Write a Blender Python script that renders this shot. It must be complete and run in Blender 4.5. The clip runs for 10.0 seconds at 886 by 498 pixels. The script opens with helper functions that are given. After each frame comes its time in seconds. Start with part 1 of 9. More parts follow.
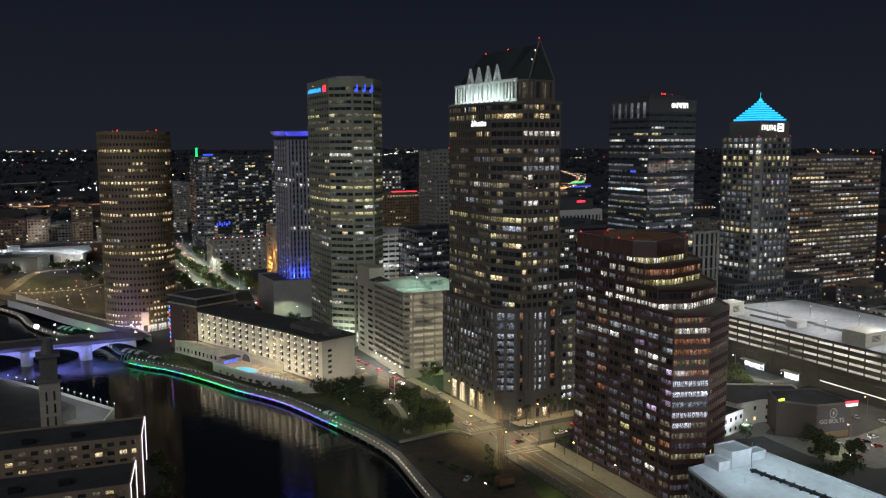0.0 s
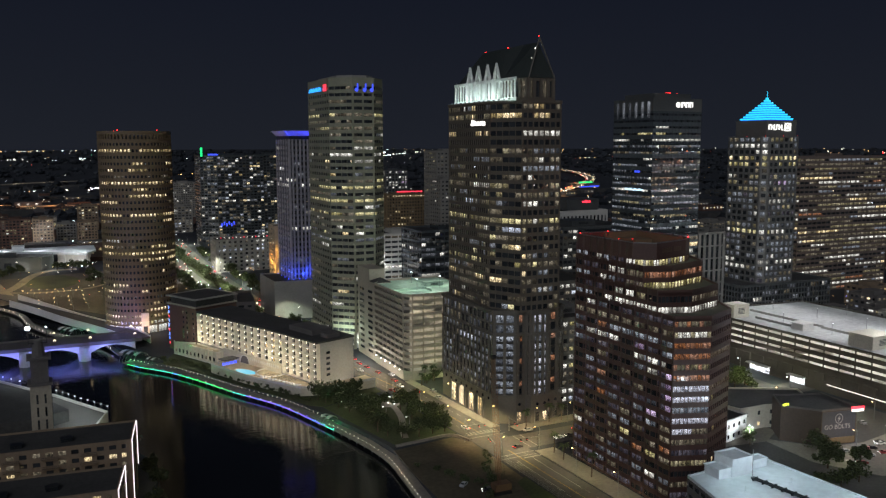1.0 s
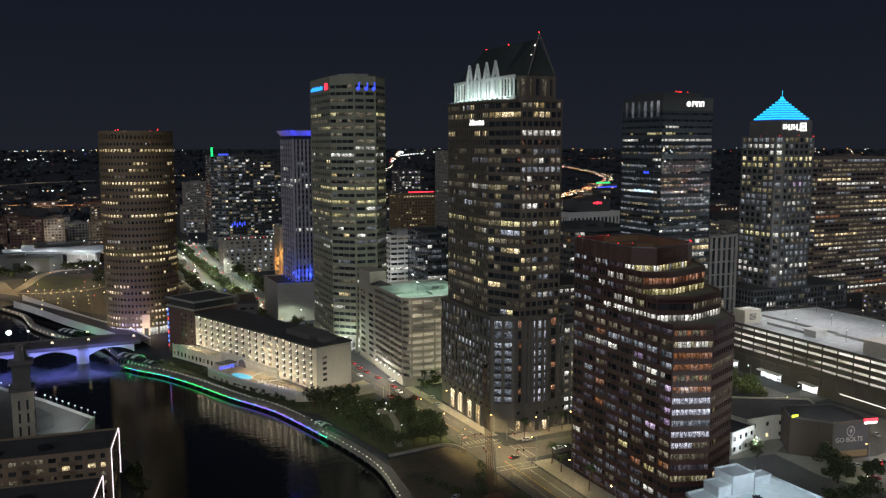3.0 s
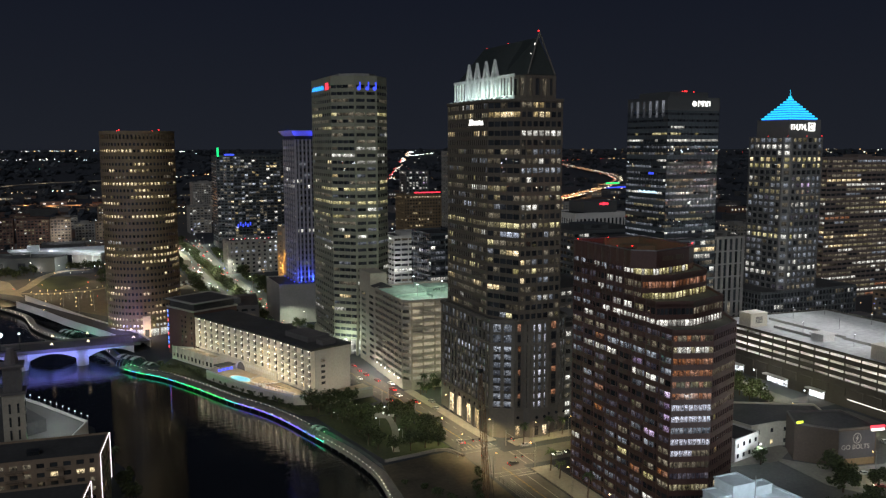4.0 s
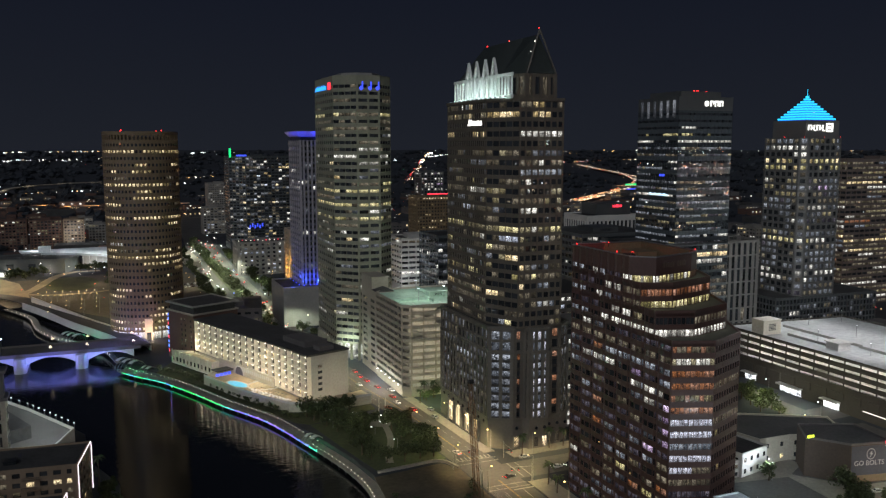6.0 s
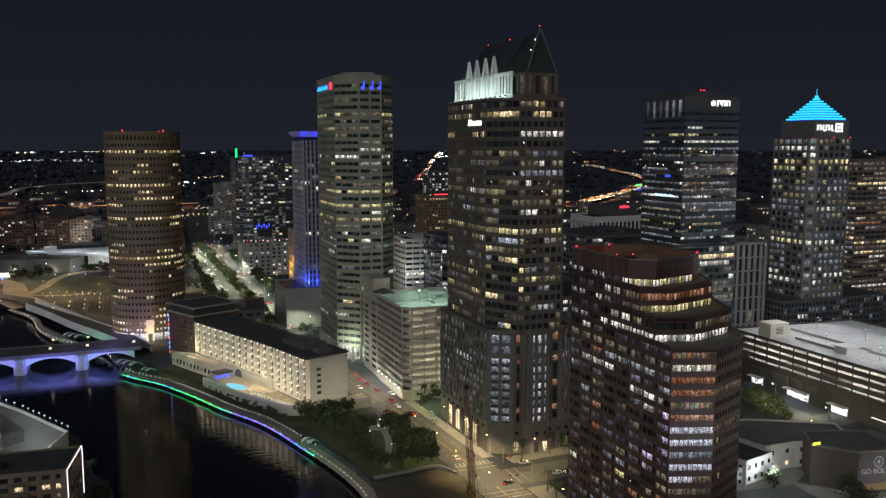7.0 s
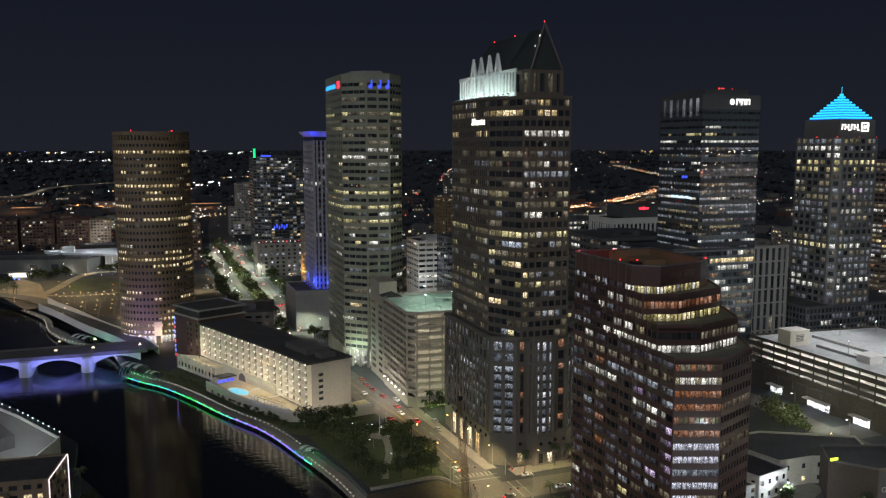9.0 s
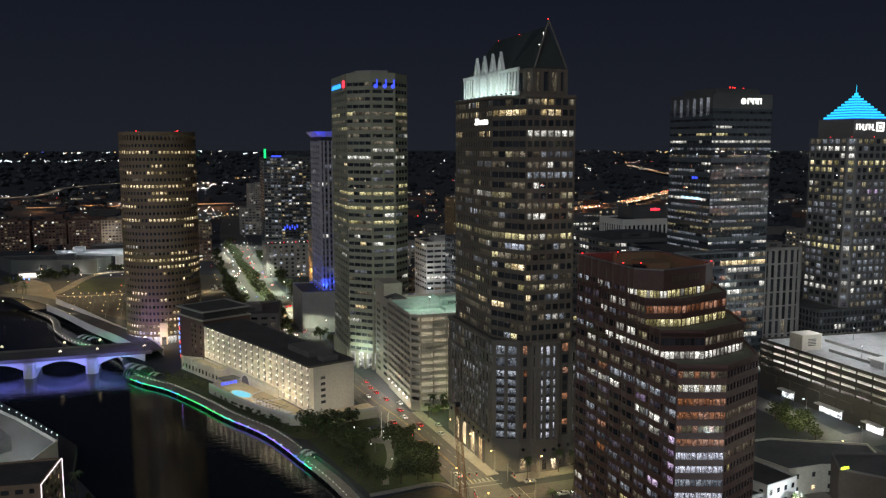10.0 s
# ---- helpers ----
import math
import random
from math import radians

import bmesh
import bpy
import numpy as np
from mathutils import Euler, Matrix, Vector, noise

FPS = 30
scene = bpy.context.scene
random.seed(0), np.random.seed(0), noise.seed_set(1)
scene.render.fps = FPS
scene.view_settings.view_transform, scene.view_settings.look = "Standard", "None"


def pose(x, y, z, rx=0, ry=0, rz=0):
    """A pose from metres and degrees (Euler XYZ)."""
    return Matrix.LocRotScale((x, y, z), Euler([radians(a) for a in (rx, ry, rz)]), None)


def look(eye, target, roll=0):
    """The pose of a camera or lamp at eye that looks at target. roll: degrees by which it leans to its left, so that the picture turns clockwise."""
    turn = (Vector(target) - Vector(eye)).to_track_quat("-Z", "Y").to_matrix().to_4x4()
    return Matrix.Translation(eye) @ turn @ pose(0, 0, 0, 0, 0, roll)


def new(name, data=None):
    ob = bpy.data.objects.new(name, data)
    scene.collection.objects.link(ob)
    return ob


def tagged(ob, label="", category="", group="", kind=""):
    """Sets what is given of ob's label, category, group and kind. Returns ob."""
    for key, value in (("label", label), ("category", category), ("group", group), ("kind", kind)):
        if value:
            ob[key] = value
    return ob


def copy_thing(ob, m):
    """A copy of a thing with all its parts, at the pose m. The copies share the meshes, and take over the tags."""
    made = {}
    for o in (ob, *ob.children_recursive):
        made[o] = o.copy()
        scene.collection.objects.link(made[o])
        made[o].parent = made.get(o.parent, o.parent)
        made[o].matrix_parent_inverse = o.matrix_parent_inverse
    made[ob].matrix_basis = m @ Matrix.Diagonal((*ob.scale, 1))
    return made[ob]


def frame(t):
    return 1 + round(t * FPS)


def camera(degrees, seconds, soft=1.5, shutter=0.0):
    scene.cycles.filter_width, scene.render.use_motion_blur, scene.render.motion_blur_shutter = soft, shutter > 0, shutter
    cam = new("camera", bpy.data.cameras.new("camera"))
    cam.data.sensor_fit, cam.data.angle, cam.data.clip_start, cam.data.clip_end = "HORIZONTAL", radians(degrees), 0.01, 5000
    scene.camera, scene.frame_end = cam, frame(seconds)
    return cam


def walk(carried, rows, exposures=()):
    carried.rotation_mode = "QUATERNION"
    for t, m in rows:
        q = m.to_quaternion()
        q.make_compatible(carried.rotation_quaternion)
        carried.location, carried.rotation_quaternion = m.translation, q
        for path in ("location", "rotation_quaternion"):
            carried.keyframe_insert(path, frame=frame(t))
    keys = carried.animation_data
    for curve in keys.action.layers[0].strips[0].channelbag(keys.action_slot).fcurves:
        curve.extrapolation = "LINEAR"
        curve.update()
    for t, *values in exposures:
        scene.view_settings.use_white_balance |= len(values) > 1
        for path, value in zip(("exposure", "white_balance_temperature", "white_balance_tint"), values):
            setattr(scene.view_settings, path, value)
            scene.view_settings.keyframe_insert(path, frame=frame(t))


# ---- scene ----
cam = camera(55.1, 10.0, soft=1.3)
METRES, EYE, TILT, LEAN, TURN = 77.5, 132.0, 0.0, 0.0, -26.2
ROWS = [
    (0.0, 0.0, 0.0, 0.0, -0.01, -7.05, 0.12),
    (0.5, 0.0323, 0.0372, -0.0003, 0.3, -7.05, 0.12),
    (1.0, 0.064, 0.0744, -0.0004, 0.62, -7.06, 0.12),
    (1.5, 0.0959, 0.1122, -0.0004, 0.94, -7.06, 0.11),
    (2.0, 0.1279, 0.1502, -0.0005, 1.27, -7.06, 0.11),
    (2.5, 0.1598, 0.1882, -0.0006, 1.61, -7.06, 0.09),
    (4.0, 0.2587, 0.3035, 0.0012, 2.68, -7.05, 0.07),
    (4.5, 0.2906, 0.3428, 0.0013, 3.05, -7.04, 0.06),
    (5.0, 0.322, 0.3821, 0.0017, 3.41, -7.03, 0.05),
    (5.5, 0.3539, 0.4221, 0.0015, 3.78, -7.01, 0.04),
    (7.0, 0.4431, 0.5407, 0.0018, 4.88, -6.98, 0.01),
    (7.5, 0.4732, 0.5808, 0.0019, 5.29, -6.98, 0.01),
    (8.0, 0.503, 0.6211, 0.0017, 5.69, -6.97, 0.01),
    (8.5, 0.5326, 0.6616, 0.0017, 6.13, -6.97, 0.02),
    (9.0, 0.5619, 0.7027, 0.0015, 6.72, -6.97, 0.03),
    (9.5, 0.5904, 0.7435, 0.0013, 7.29, -6.96, 0.04),
    (10.0, 0.6183, 0.785, 0.0012, 7.73, -6.95, 0.04),
]
walk(cam, [(t, pose(0, 0, EYE, TILT, LEAN, TURN) @ pose(METRES * x, METRES * y, METRES * z, 90 + pitch, roll, yaw)) for t, x, y, z, yaw, pitch, roll in ROWS])

# ---- light ----
world = bpy.data.worlds.new("night_sky")
world.use_nodes = True
scene.world = world
wn, wl = world.node_tree.nodes, world.node_tree.links
sky_at = wn.new("ShaderNodeTexCoord")
sky_sep = wn.new("ShaderNodeSeparateXYZ")
sky_ramp = wn.new("ShaderNodeValToRGB")
sky_ramp.color_ramp.elements[0].position = 0.0
sky_ramp.color_ramp.elements[0].color = (0.0126, 0.0148, 0.0212, 1)
sky_ramp.color_ramp.elements[1].position = 0.22
sky_ramp.color_ramp.elements[1].color = (0.0060, 0.0080, 0.0160, 1)
wl.new(sky_at.outputs["Generated"], sky_sep.inputs[0])
wl.new(sky_sep.outputs["Z"], sky_ramp.inputs[0])
wl.new(sky_ramp.outputs[0], wn["Background"].inputs[0])
wn["Background"].inputs[1].default_value = 1.0

# Broad sun added as fill for the city's glow on the fronts; no moon.
city_fill_sun = new("city_fill_sun", bpy.data.lights.new("city_fill_sun", "SUN"))
city_fill_sun.data.energy, city_fill_sun.data.angle, city_fill_sun.data.color = 0.76, radians(50), (0.87, 0.92, 1.0)
city_fill_sun.matrix_world = look((0, 0, 0), (0.62, 0.80, -0.55))


def glow(name, place, watts, colour):
    """A point light: a lamp's light, at or near the lamp, or an added fill."""
    ob = new(name, bpy.data.lights.new(name, "POINT"))
    ob.data.energy, ob.data.color, ob.data.shadow_soft_size = watts, colour, 0.0
    ob.location = place
    return ob


def spot(name, place, target, watts, colour, degrees):
    """A floodlight's beam."""
    ob = new(name, bpy.data.lights.new(name, "SPOT"))
    ob.data.energy, ob.data.color, ob.data.shadow_soft_size = watts, colour, 0.0
    ob.data.spot_size, ob.data.spot_blend = radians(degrees), 0.7
    ob.matrix_world = look(place, target)
    return ob


def down_light(name, place, watts, colour, degrees=145):
    """A street lamp's light, thrown downwards by its shade."""
    return spot(name, place, (place[0] + 0.01, place[1], 0), watts, colour, degrees)


# ---- materials ----
def plain(name):
    m = bpy.data.materials.new(name)
    m.use_nodes = True
    return m, m.node_tree.nodes, m.node_tree.links, m.node_tree.nodes["Principled BSDF"]


def surface(name, colour, rough=0.7, fine=1.2, coarse=0.06, vary=0.22, bump=0.15, metal=0.0, pieces=0.0):
    """A rough surface with grain and broad stains, in metres."""
    m, n, l, b = plain(name)
    at = n.new("ShaderNodeNewGeometry")
    big, small = n.new("ShaderNodeTexNoise"), n.new("ShaderNodeTexNoise")
    big.inputs["Scale"].default_value, small.inputs["Scale"].default_value = coarse, fine
    big.inputs["Detail"].default_value, small.inputs["Detail"].default_value = 4, 3
    for tex in (big, small):
        l.new(at.outputs["Position"], tex.inputs["Vector"])
    add = n.new("ShaderNodeMath")
    l.new(big.outputs["Fac"], add.inputs[0]), l.new(small.outputs["Fac"], add.inputs[1])
    last = add
    if pieces:
        info, mul, both = n.new("ShaderNodeObjectInfo"), n.new("ShaderNodeMath"), n.new("ShaderNodeMath")
        mul.operation = "MULTIPLY_ADD"
        mul.inputs[1].default_value, mul.inputs[2].default_value = pieces, -pieces / 2
        l.new(info.outputs["Random"], mul.inputs[0])
        l.new(add.outputs[0], both.inputs[0]), l.new(mul.outputs[0], both.inputs[1])
        last = both
    span = n.new("ShaderNodeMapRange")
    span.inputs["From Min"].default_value, span.inputs["From Max"].default_value = 0.55, 1.45
    span.inputs["To Min"].default_value, span.inputs["To Max"].default_value = 1 - vary, 1 + vary
    l.new(last.outputs[0], span.inputs["Value"])
    tint = n.new("ShaderNodeVectorMath")
    tint.operation = "SCALE"
    tint.inputs[0].default_value = colour
    l.new(span.outputs[0], tint.inputs["Scale"]), l.new(tint.outputs[0], b.inputs["Base Color"])
    b.inputs["Roughness"].default_value, b.inputs["Metallic"].default_value = rough, metal
    if bump:
        relief = n.new("ShaderNodeBump")
        relief.inputs["Strength"].default_value, relief.inputs["Distance"].default_value = bump, 0.1
        l.new(small.outputs["Fac"], relief.inputs["Height"]), l.new(relief.outputs[0], b.inputs["Normal"])
    return m


def lamp_mat(name, colour, strength):
    m, n, l, b = plain(name)
    b.inputs["Base Color"].default_value = (0.1, 0.1, 0.1, 1)
    b.inputs["Emission Color"].default_value = (*colour, 1)
    b.inputs["Emission Strength"].default_value = strength
    return m


def room(name, colour, strength, spread=0.8, rough=0.12, bars=3.0):
    """A window with a lit room behind its glass: ceiling lights, blinds and furniture, different from pane to pane."""
    m, n, l, b = plain(name)
    b.inputs["Base Color"].default_value = (0.015, 0.016, 0.02, 1)
    b.inputs["Roughness"].default_value = rough
    geo, info, uv = n.new("ShaderNodeNewGeometry"), n.new("ShaderNodeObjectInfo"), n.new("ShaderNodeUVMap")
    rnd = n.new("ShaderNodeMath")
    l.new(geo.outputs["Random Per Island"], rnd.inputs[0]), l.new(info.outputs["Random"], rnd.inputs[1])
    white = n.new("ShaderNodeTexWhiteNoise")
    white.noise_dimensions = "1D"
    l.new(rnd.outputs[0], white.inputs["W"])
    shift = n.new("ShaderNodeVectorMath")
    shift.operation = "MULTIPLY_ADD"
    shift.inputs[1].default_value = (9, 9, 9)
    stretch = n.new("ShaderNodeVectorMath")
    stretch.operation = "MULTIPLY"
    stretch.inputs[1].default_value = (bars, 1.3, 1.0)
    l.new(uv.outputs[0], stretch.inputs[0])
    l.new(white.outputs["Color"], shift.inputs[0]), l.new(stretch.outputs[0], shift.inputs[2])
    tex = n.new("ShaderNodeTexNoise")
    tex.inputs["Scale"].default_value, tex.inputs["Detail"].default_value = 1.0, 3
    l.new(shift.outputs[0], tex.inputs["Vector"])
    inside = n.new("ShaderNodeMapRange")
    inside.inputs["From Min"].default_value, inside.inputs["From Max"].default_value = 0.36, 0.66
    inside.inputs["To Min"].default_value, inside.inputs["To Max"].default_value = 0.10, 1.35
    l.new(tex.outputs["Fac"], inside.inputs["Value"])
    # small ceiling fixtures and bright objects
    dense, points, fixture, both = n.new("ShaderNodeVectorMath"), n.new("ShaderNodeTexNoise"), n.new("ShaderNodeMapRange"), n.new("ShaderNodeMath")
    dense.operation, dense.inputs[1].default_value = "MULTIPLY", (2.6, 4.2, 1.0)
    points.inputs["Scale"].default_value, points.inputs["Detail"].default_value = 1.0, 1
    fixture.inputs["From Min"].default_value, fixture.inputs["From Max"].default_value = 0.57, 0.72
    fixture.inputs["To Min"].default_value, fixture.inputs["To Max"].default_value = 0.0, 2.6
    l.new(shift.outputs[0], dense.inputs[0]), l.new(dense.outputs[0], points.inputs["Vector"])
    l.new(points.outputs["Fac"], fixture.inputs["Value"])
    l.new(inside.outputs[0], both.inputs[0]), l.new(fixture.outputs[0], both.inputs[1])
    inside = both
    sep = n.new("ShaderNodeSeparateXYZ")
    l.new(uv.outputs[0], sep.inputs[0])
    ceil = n.new("ShaderNodeMapRange")
    ceil.inputs["From Min"].default_value, ceil.inputs["From Max"].default_value = 0.05, 0.8
    ceil.inputs["To Min"].default_value, ceil.inputs["To Max"].default_value = 0.45, 1.15
    l.new(sep.outputs["Y"], ceil.inputs["Value"])
    level = n.new("ShaderNodeMapRange")
    level.inputs["To Min"].default_value, level.inputs["To Max"].default_value = strength * (1 - spread), strength * (1 + spread)
    l.new(white.outputs["Value"], level.inputs["Value"])
    a, c = n.new("ShaderNodeMath"), n.new("ShaderNodeMath")
    a.operation = c.operation = "MULTIPLY"
    l.new(inside.outputs[0], a.inputs[0]), l.new(ceil.outputs[0], a.inputs[1])
    l.new(a.outputs[0], c.inputs[0]), l.new(level.outputs[0], c.inputs[1])
    hue = n.new("ShaderNodeMix")
    hue.data_type = "RGBA"
    hue.inputs[6].default_value = (*colour, 1)
    hue.inputs[7].default_value = (*[0.7 * x + 0.25 for x in colour], 1)
    l.new(white.outputs["Value"], hue.inputs[0])
    l.new(hue.outputs[2], b.inputs["Emission Color"]), l.new(c.outputs[0], b.inputs["Emission Strength"])
    m.cycles.emission_sampling = "NONE"
    return m


def glass(name, colour=(0.018, 0.020, 0.022), rough=0.004, spec=0.5, ior=1.75):
    m, n, l, b = plain(name)
    b.inputs["Roughness"].default_value, b.inputs["Specular IOR Level"].default_value, b.inputs["IOR"].default_value = rough, spec, ior
    info, geo, add, ramp = n.new("ShaderNodeObjectInfo"), n.new("ShaderNodeNewGeometry"), n.new("ShaderNodeMath"), n.new("ShaderNodeTexWhiteNoise")
    ramp.noise_dimensions = "1D"
    l.new(info.outputs["Random"], add.inputs[0]), l.new(geo.outputs["Random Per Island"], add.inputs[1])
    l.new(add.outputs[0], ramp.inputs["W"])
    mix = n.new("ShaderNodeMix")
    mix.data_type = "RGBA"
    mix.inputs[6].default_value, mix.inputs[7].default_value = (*colour, 1), (*[2.6 * x for x in colour], 1)
    l.new(ramp.outputs["Value"], mix.inputs[0]), l.new(mix.outputs[2], b.inputs["Base Color"])
    # each pane leans a hair's breadth, so that the mirrored city breaks up from pane to pane
    tilt, off, nrm, fix = n.new("ShaderNodeVectorMath"), n.new("ShaderNodeVectorMath"), n.new("ShaderNodeVectorMath"), n.new("ShaderNodeVectorMath")
    tilt.operation, off.operation, nrm.operation, fix.operation = "SUBTRACT", "SCALE", "ADD", "NORMALIZE"
    tilt.inputs[1].default_value = (0.5, 0.5, 0.5)
    off.inputs["Scale"].default_value = 0.045
    l.new(ramp.outputs["Color"], tilt.inputs[0]), l.new(tilt.outputs[0], off.inputs[0])
    l.new(geo.outputs["Normal"], nrm.inputs[0]), l.new(off.outputs[0], nrm.inputs[1])
    l.new(nrm.outputs[0], fix.inputs[0]), l.new(fix.outputs[0], b.inputs["Normal"])
    return m


M = {}
M["brown_granite"] = surface("brown_granite", (0.122, 0.102, 0.078), 0.55, pieces=0.25)
M["grey_granite"] = surface("grey_granite", (0.125, 0.112, 0.092), 0.6, pieces=0.2)
M["pale_concrete"] = surface("pale_concrete", (0.240, 0.238, 0.172), 0.75, pieces=0.12)
M["tan_concrete"] = surface("tan_concrete", (0.170, 0.120, 0.066), 0.75, pieces=0.15)
M["red_granite"] = surface("red_granite", (0.090, 0.047, 0.038), 0.45, pieces=0.2)
M["white_concrete"] = surface("white_concrete", (0.56, 0.54, 0.50), 0.75)
M["grey_concrete"] = surface("grey_concrete", (0.25, 0.24, 0.22), 0.8)
M["warm_concrete"] = surface("warm_concrete", (0.33, 0.295, 0.235), 0.8)
M["dark_concrete"] = surface("dark_concrete", (0.11, 0.10, 0.095), 0.85)
M["dark_metal"] = surface("dark_metal", (0.035, 0.04, 0.045), 0.4, metal=0.6)
M["copper_roof"] = surface("copper_roof", (0.035, 0.042, 0.038), 0.5, fine=0.5)
M["roof_felt"] = surface("roof_felt", (0.055, 0.053, 0.05), 0.9, fine=0.7, coarse=0.09, vary=0.4)
M["white_roof"] = surface("white_roof", (0.62, 0.66, 0.68), 0.6, fine=0.5, coarse=0.08, vary=0.2)
M["roof_deck"] = surface("roof_deck", (0.46, 0.46, 0.45), 0.8, fine=0.4, coarse=0.05, vary=0.3)
M["green_deck"] = surface("green_deck", (0.36, 0.48, 0.40), 0.8, fine=0.4, coarse=0.07, vary=0.35)
M["asphalt"] = surface("asphalt", (0.075, 0.072, 0.066), 0.85, fine=0.8, coarse=0.05, vary=0.35)
M["paving"] = surface("paving", (0.22, 0.20, 0.17), 0.85, fine=0.8, coarse=0.08, vary=0.3)
M["sand"] = surface("sand", (0.082, 0.066, 0.040), 0.95, fine=0.5, coarse=0.09, vary=0.5)
M["deck_sand"] = surface("deck_sand", (0.45, 0.375, 0.26), 0.9, fine=0.5, coarse=0.1, vary=0.25)
M["grass"] = surface("grass", (0.045, 0.055, 0.018), 0.95, fine=0.9, coarse=0.09, vary=0.5)
# distance haze is put into the land's colour: lifted and bluish
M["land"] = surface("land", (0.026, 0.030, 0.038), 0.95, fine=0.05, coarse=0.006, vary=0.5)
M["line_white"] = surface("line_white", (0.3, 0.29, 0.26), 0.8, fine=3, vary=0.3)
M["line_yellow"] = surface("line_yellow", (0.3, 0.2, 0.05), 0.8, fine=3, vary=0.3)
M["bark"] = surface("bark", (0.09, 0.065, 0.045), 0.9, fine=4)
M["steel"] = surface("steel", (0.3, 0.3, 0.3), 0.4, metal=0.8)
M["rust_steel"] = surface("rust_steel", (0.16, 0.09, 0.05), 0.6, metal=0.3)
M["black_steel"] = surface("black_steel", (0.03, 0.03, 0.03), 0.5, metal=0.5)
M["brick"] = surface("brick", (0.10, 0.056, 0.042), 0.85)
M["rubber"] = surface("rubber", (0.02, 0.02, 0.02), 0.8)
M["mural"] = surface("mural", (0.055, 0.055, 0.072), 0.8)
M["mural_print"] = surface("mural_print", (0.34, 0.34, 0.36), 0.8)
M["sign_dark"] = surface("sign_dark", (0.17, 0.12, 0.09), 0.4, metal=0.5)

M["slab_brown"] = surface("slab_brown", (0.17, 0.13, 0.11), 0.7)
M["warm_grey"] = surface("warm_grey", (0.23, 0.215, 0.19), 0.8)
M["dark"] = glass("dark_glass")
# base colour lifted to stand for city glow reflected in the spandrels
M["blue_glass"] = glass("blue_glass", (0.050, 0.058, 0.062), 0.004, 0.5, 2.3)
M["green_glass"] = glass("green_glass", (0.018, 0.027, 0.026), 0.004, 0.5, 2.0)
M["warm"] = room("warm_room", (1.0, 0.74, 0.33), 0.78)
M["yellow"] = room("yellow_room", (1.0, 0.86, 0.34), 0.50)
M["white"] = room("white_room", (0.95, 0.92, 0.82), 0.66)
M["cool"] = room("cool_room", (0.72, 0.80, 1.0), 0.55)
M["dim"] = room("dim_room", (1.0, 0.82, 0.52), 0.11)
M["dimcool"] = room("dim_cool_room", (0.66, 0.72, 0.85), 0.12)
M["orange"] = room("orange_room", (1.0, 0.36, 0.13), 0.26)
M["violet"] = room("violet_room", (0.8, 0.55, 0.95), 0.50)
M["shop"] = room("shop_room", (1.0, 0.72, 0.36), 0.8, 0.4)
M["pearl"] = room("pearl_room", (0.82, 0.83, 1.0), 0.62, 0.2)
M["haze"] = room("haze_room", (0.66, 0.74, 0.88), 0.24, 0.6)
M["olive"] = room("olive_room", (1.0, 0.84, 0.42), 0.20, 0.7)
M["rust"] = room("rust_room", (1.0, 0.37, 0.13), 0.24, 0.2, bars=2.0)
# unlit panes: a faint mauve glow stands for what the glass reflects
M["mauve"] = room("mauve_pane_sheen", (0.62, 0.52, 0.72), 0.075, 0.7)
M["blue"] = lamp_mat("blue_light", (0.04, 0.08, 1.0), 1.3)
M["red"] = lamp_mat("red_light", (1.0, 0.02, 0.02), 6)
M["redsign"] = lamp_mat("red_sign", (1.0, 0.03, 0.06), 2.2)
M["greensign"] = lamp_mat("green_sign", (0.0, 1.0, 0.25), 1.2)
M["limesign"] = lamp_mat("lime_sign", (0.8, 1.0, 0.05), 2.0)
M["whitesign"] = lamp_mat("white_sign", (1.0, 0.98, 0.92), 2.2)
M["bluesign"] = lamp_mat("blue_sign", (0.02, 0.30, 1.0), 2.0)
M["sodium"] = lamp_mat("sodium_lamp", (1.0, 0.62, 0.22), 9)
M["bulb"] = lamp_mat("white_lamp", (1.0, 0.93, 0.8), 9)
M["coolbulb"] = lamp_mat("cool_lamp", (0.85, 0.93, 1.0), 9)
M["tube"] = lamp_mat("tube_light", (1.0, 0.93, 0.76), 7)
M["led_white"] = lamp_mat("led_strip", (1.0, 0.86, 0.92), 1.6)
M["led_green"] = lamp_mat("led_green", (0.02, 1.0, 0.18), 2.0)
M["led_blue"] = lamp_mat("led_blue", (0.1, 0.25, 1.0), 3.0)
M["led_violet"] = lamp_mat("led_violet", (0.22, 0.12, 1.0), 3.0)
M["led_teal"] = lamp_mat("led_teal", (0.05, 0.9, 0.6), 2.4)
M["led_red"] = lamp_mat("led_red", (1.0, 0.05, 0.08), 2.5)
M["pyramid"] = lamp_mat("pyramid_light", (0.02, 0.60, 1.0), 1.45)
M["pyramid_deep"] = lamp_mat("pyramid_deep_light", (0.0, 0.07, 1.0), 0.9)
M["headlight"] = lamp_mat("headlight", (1.0, 0.95, 0.85), 14)
M["taillight"] = lamp_mat("taillight", (1.0, 0.02, 0.02), 8)


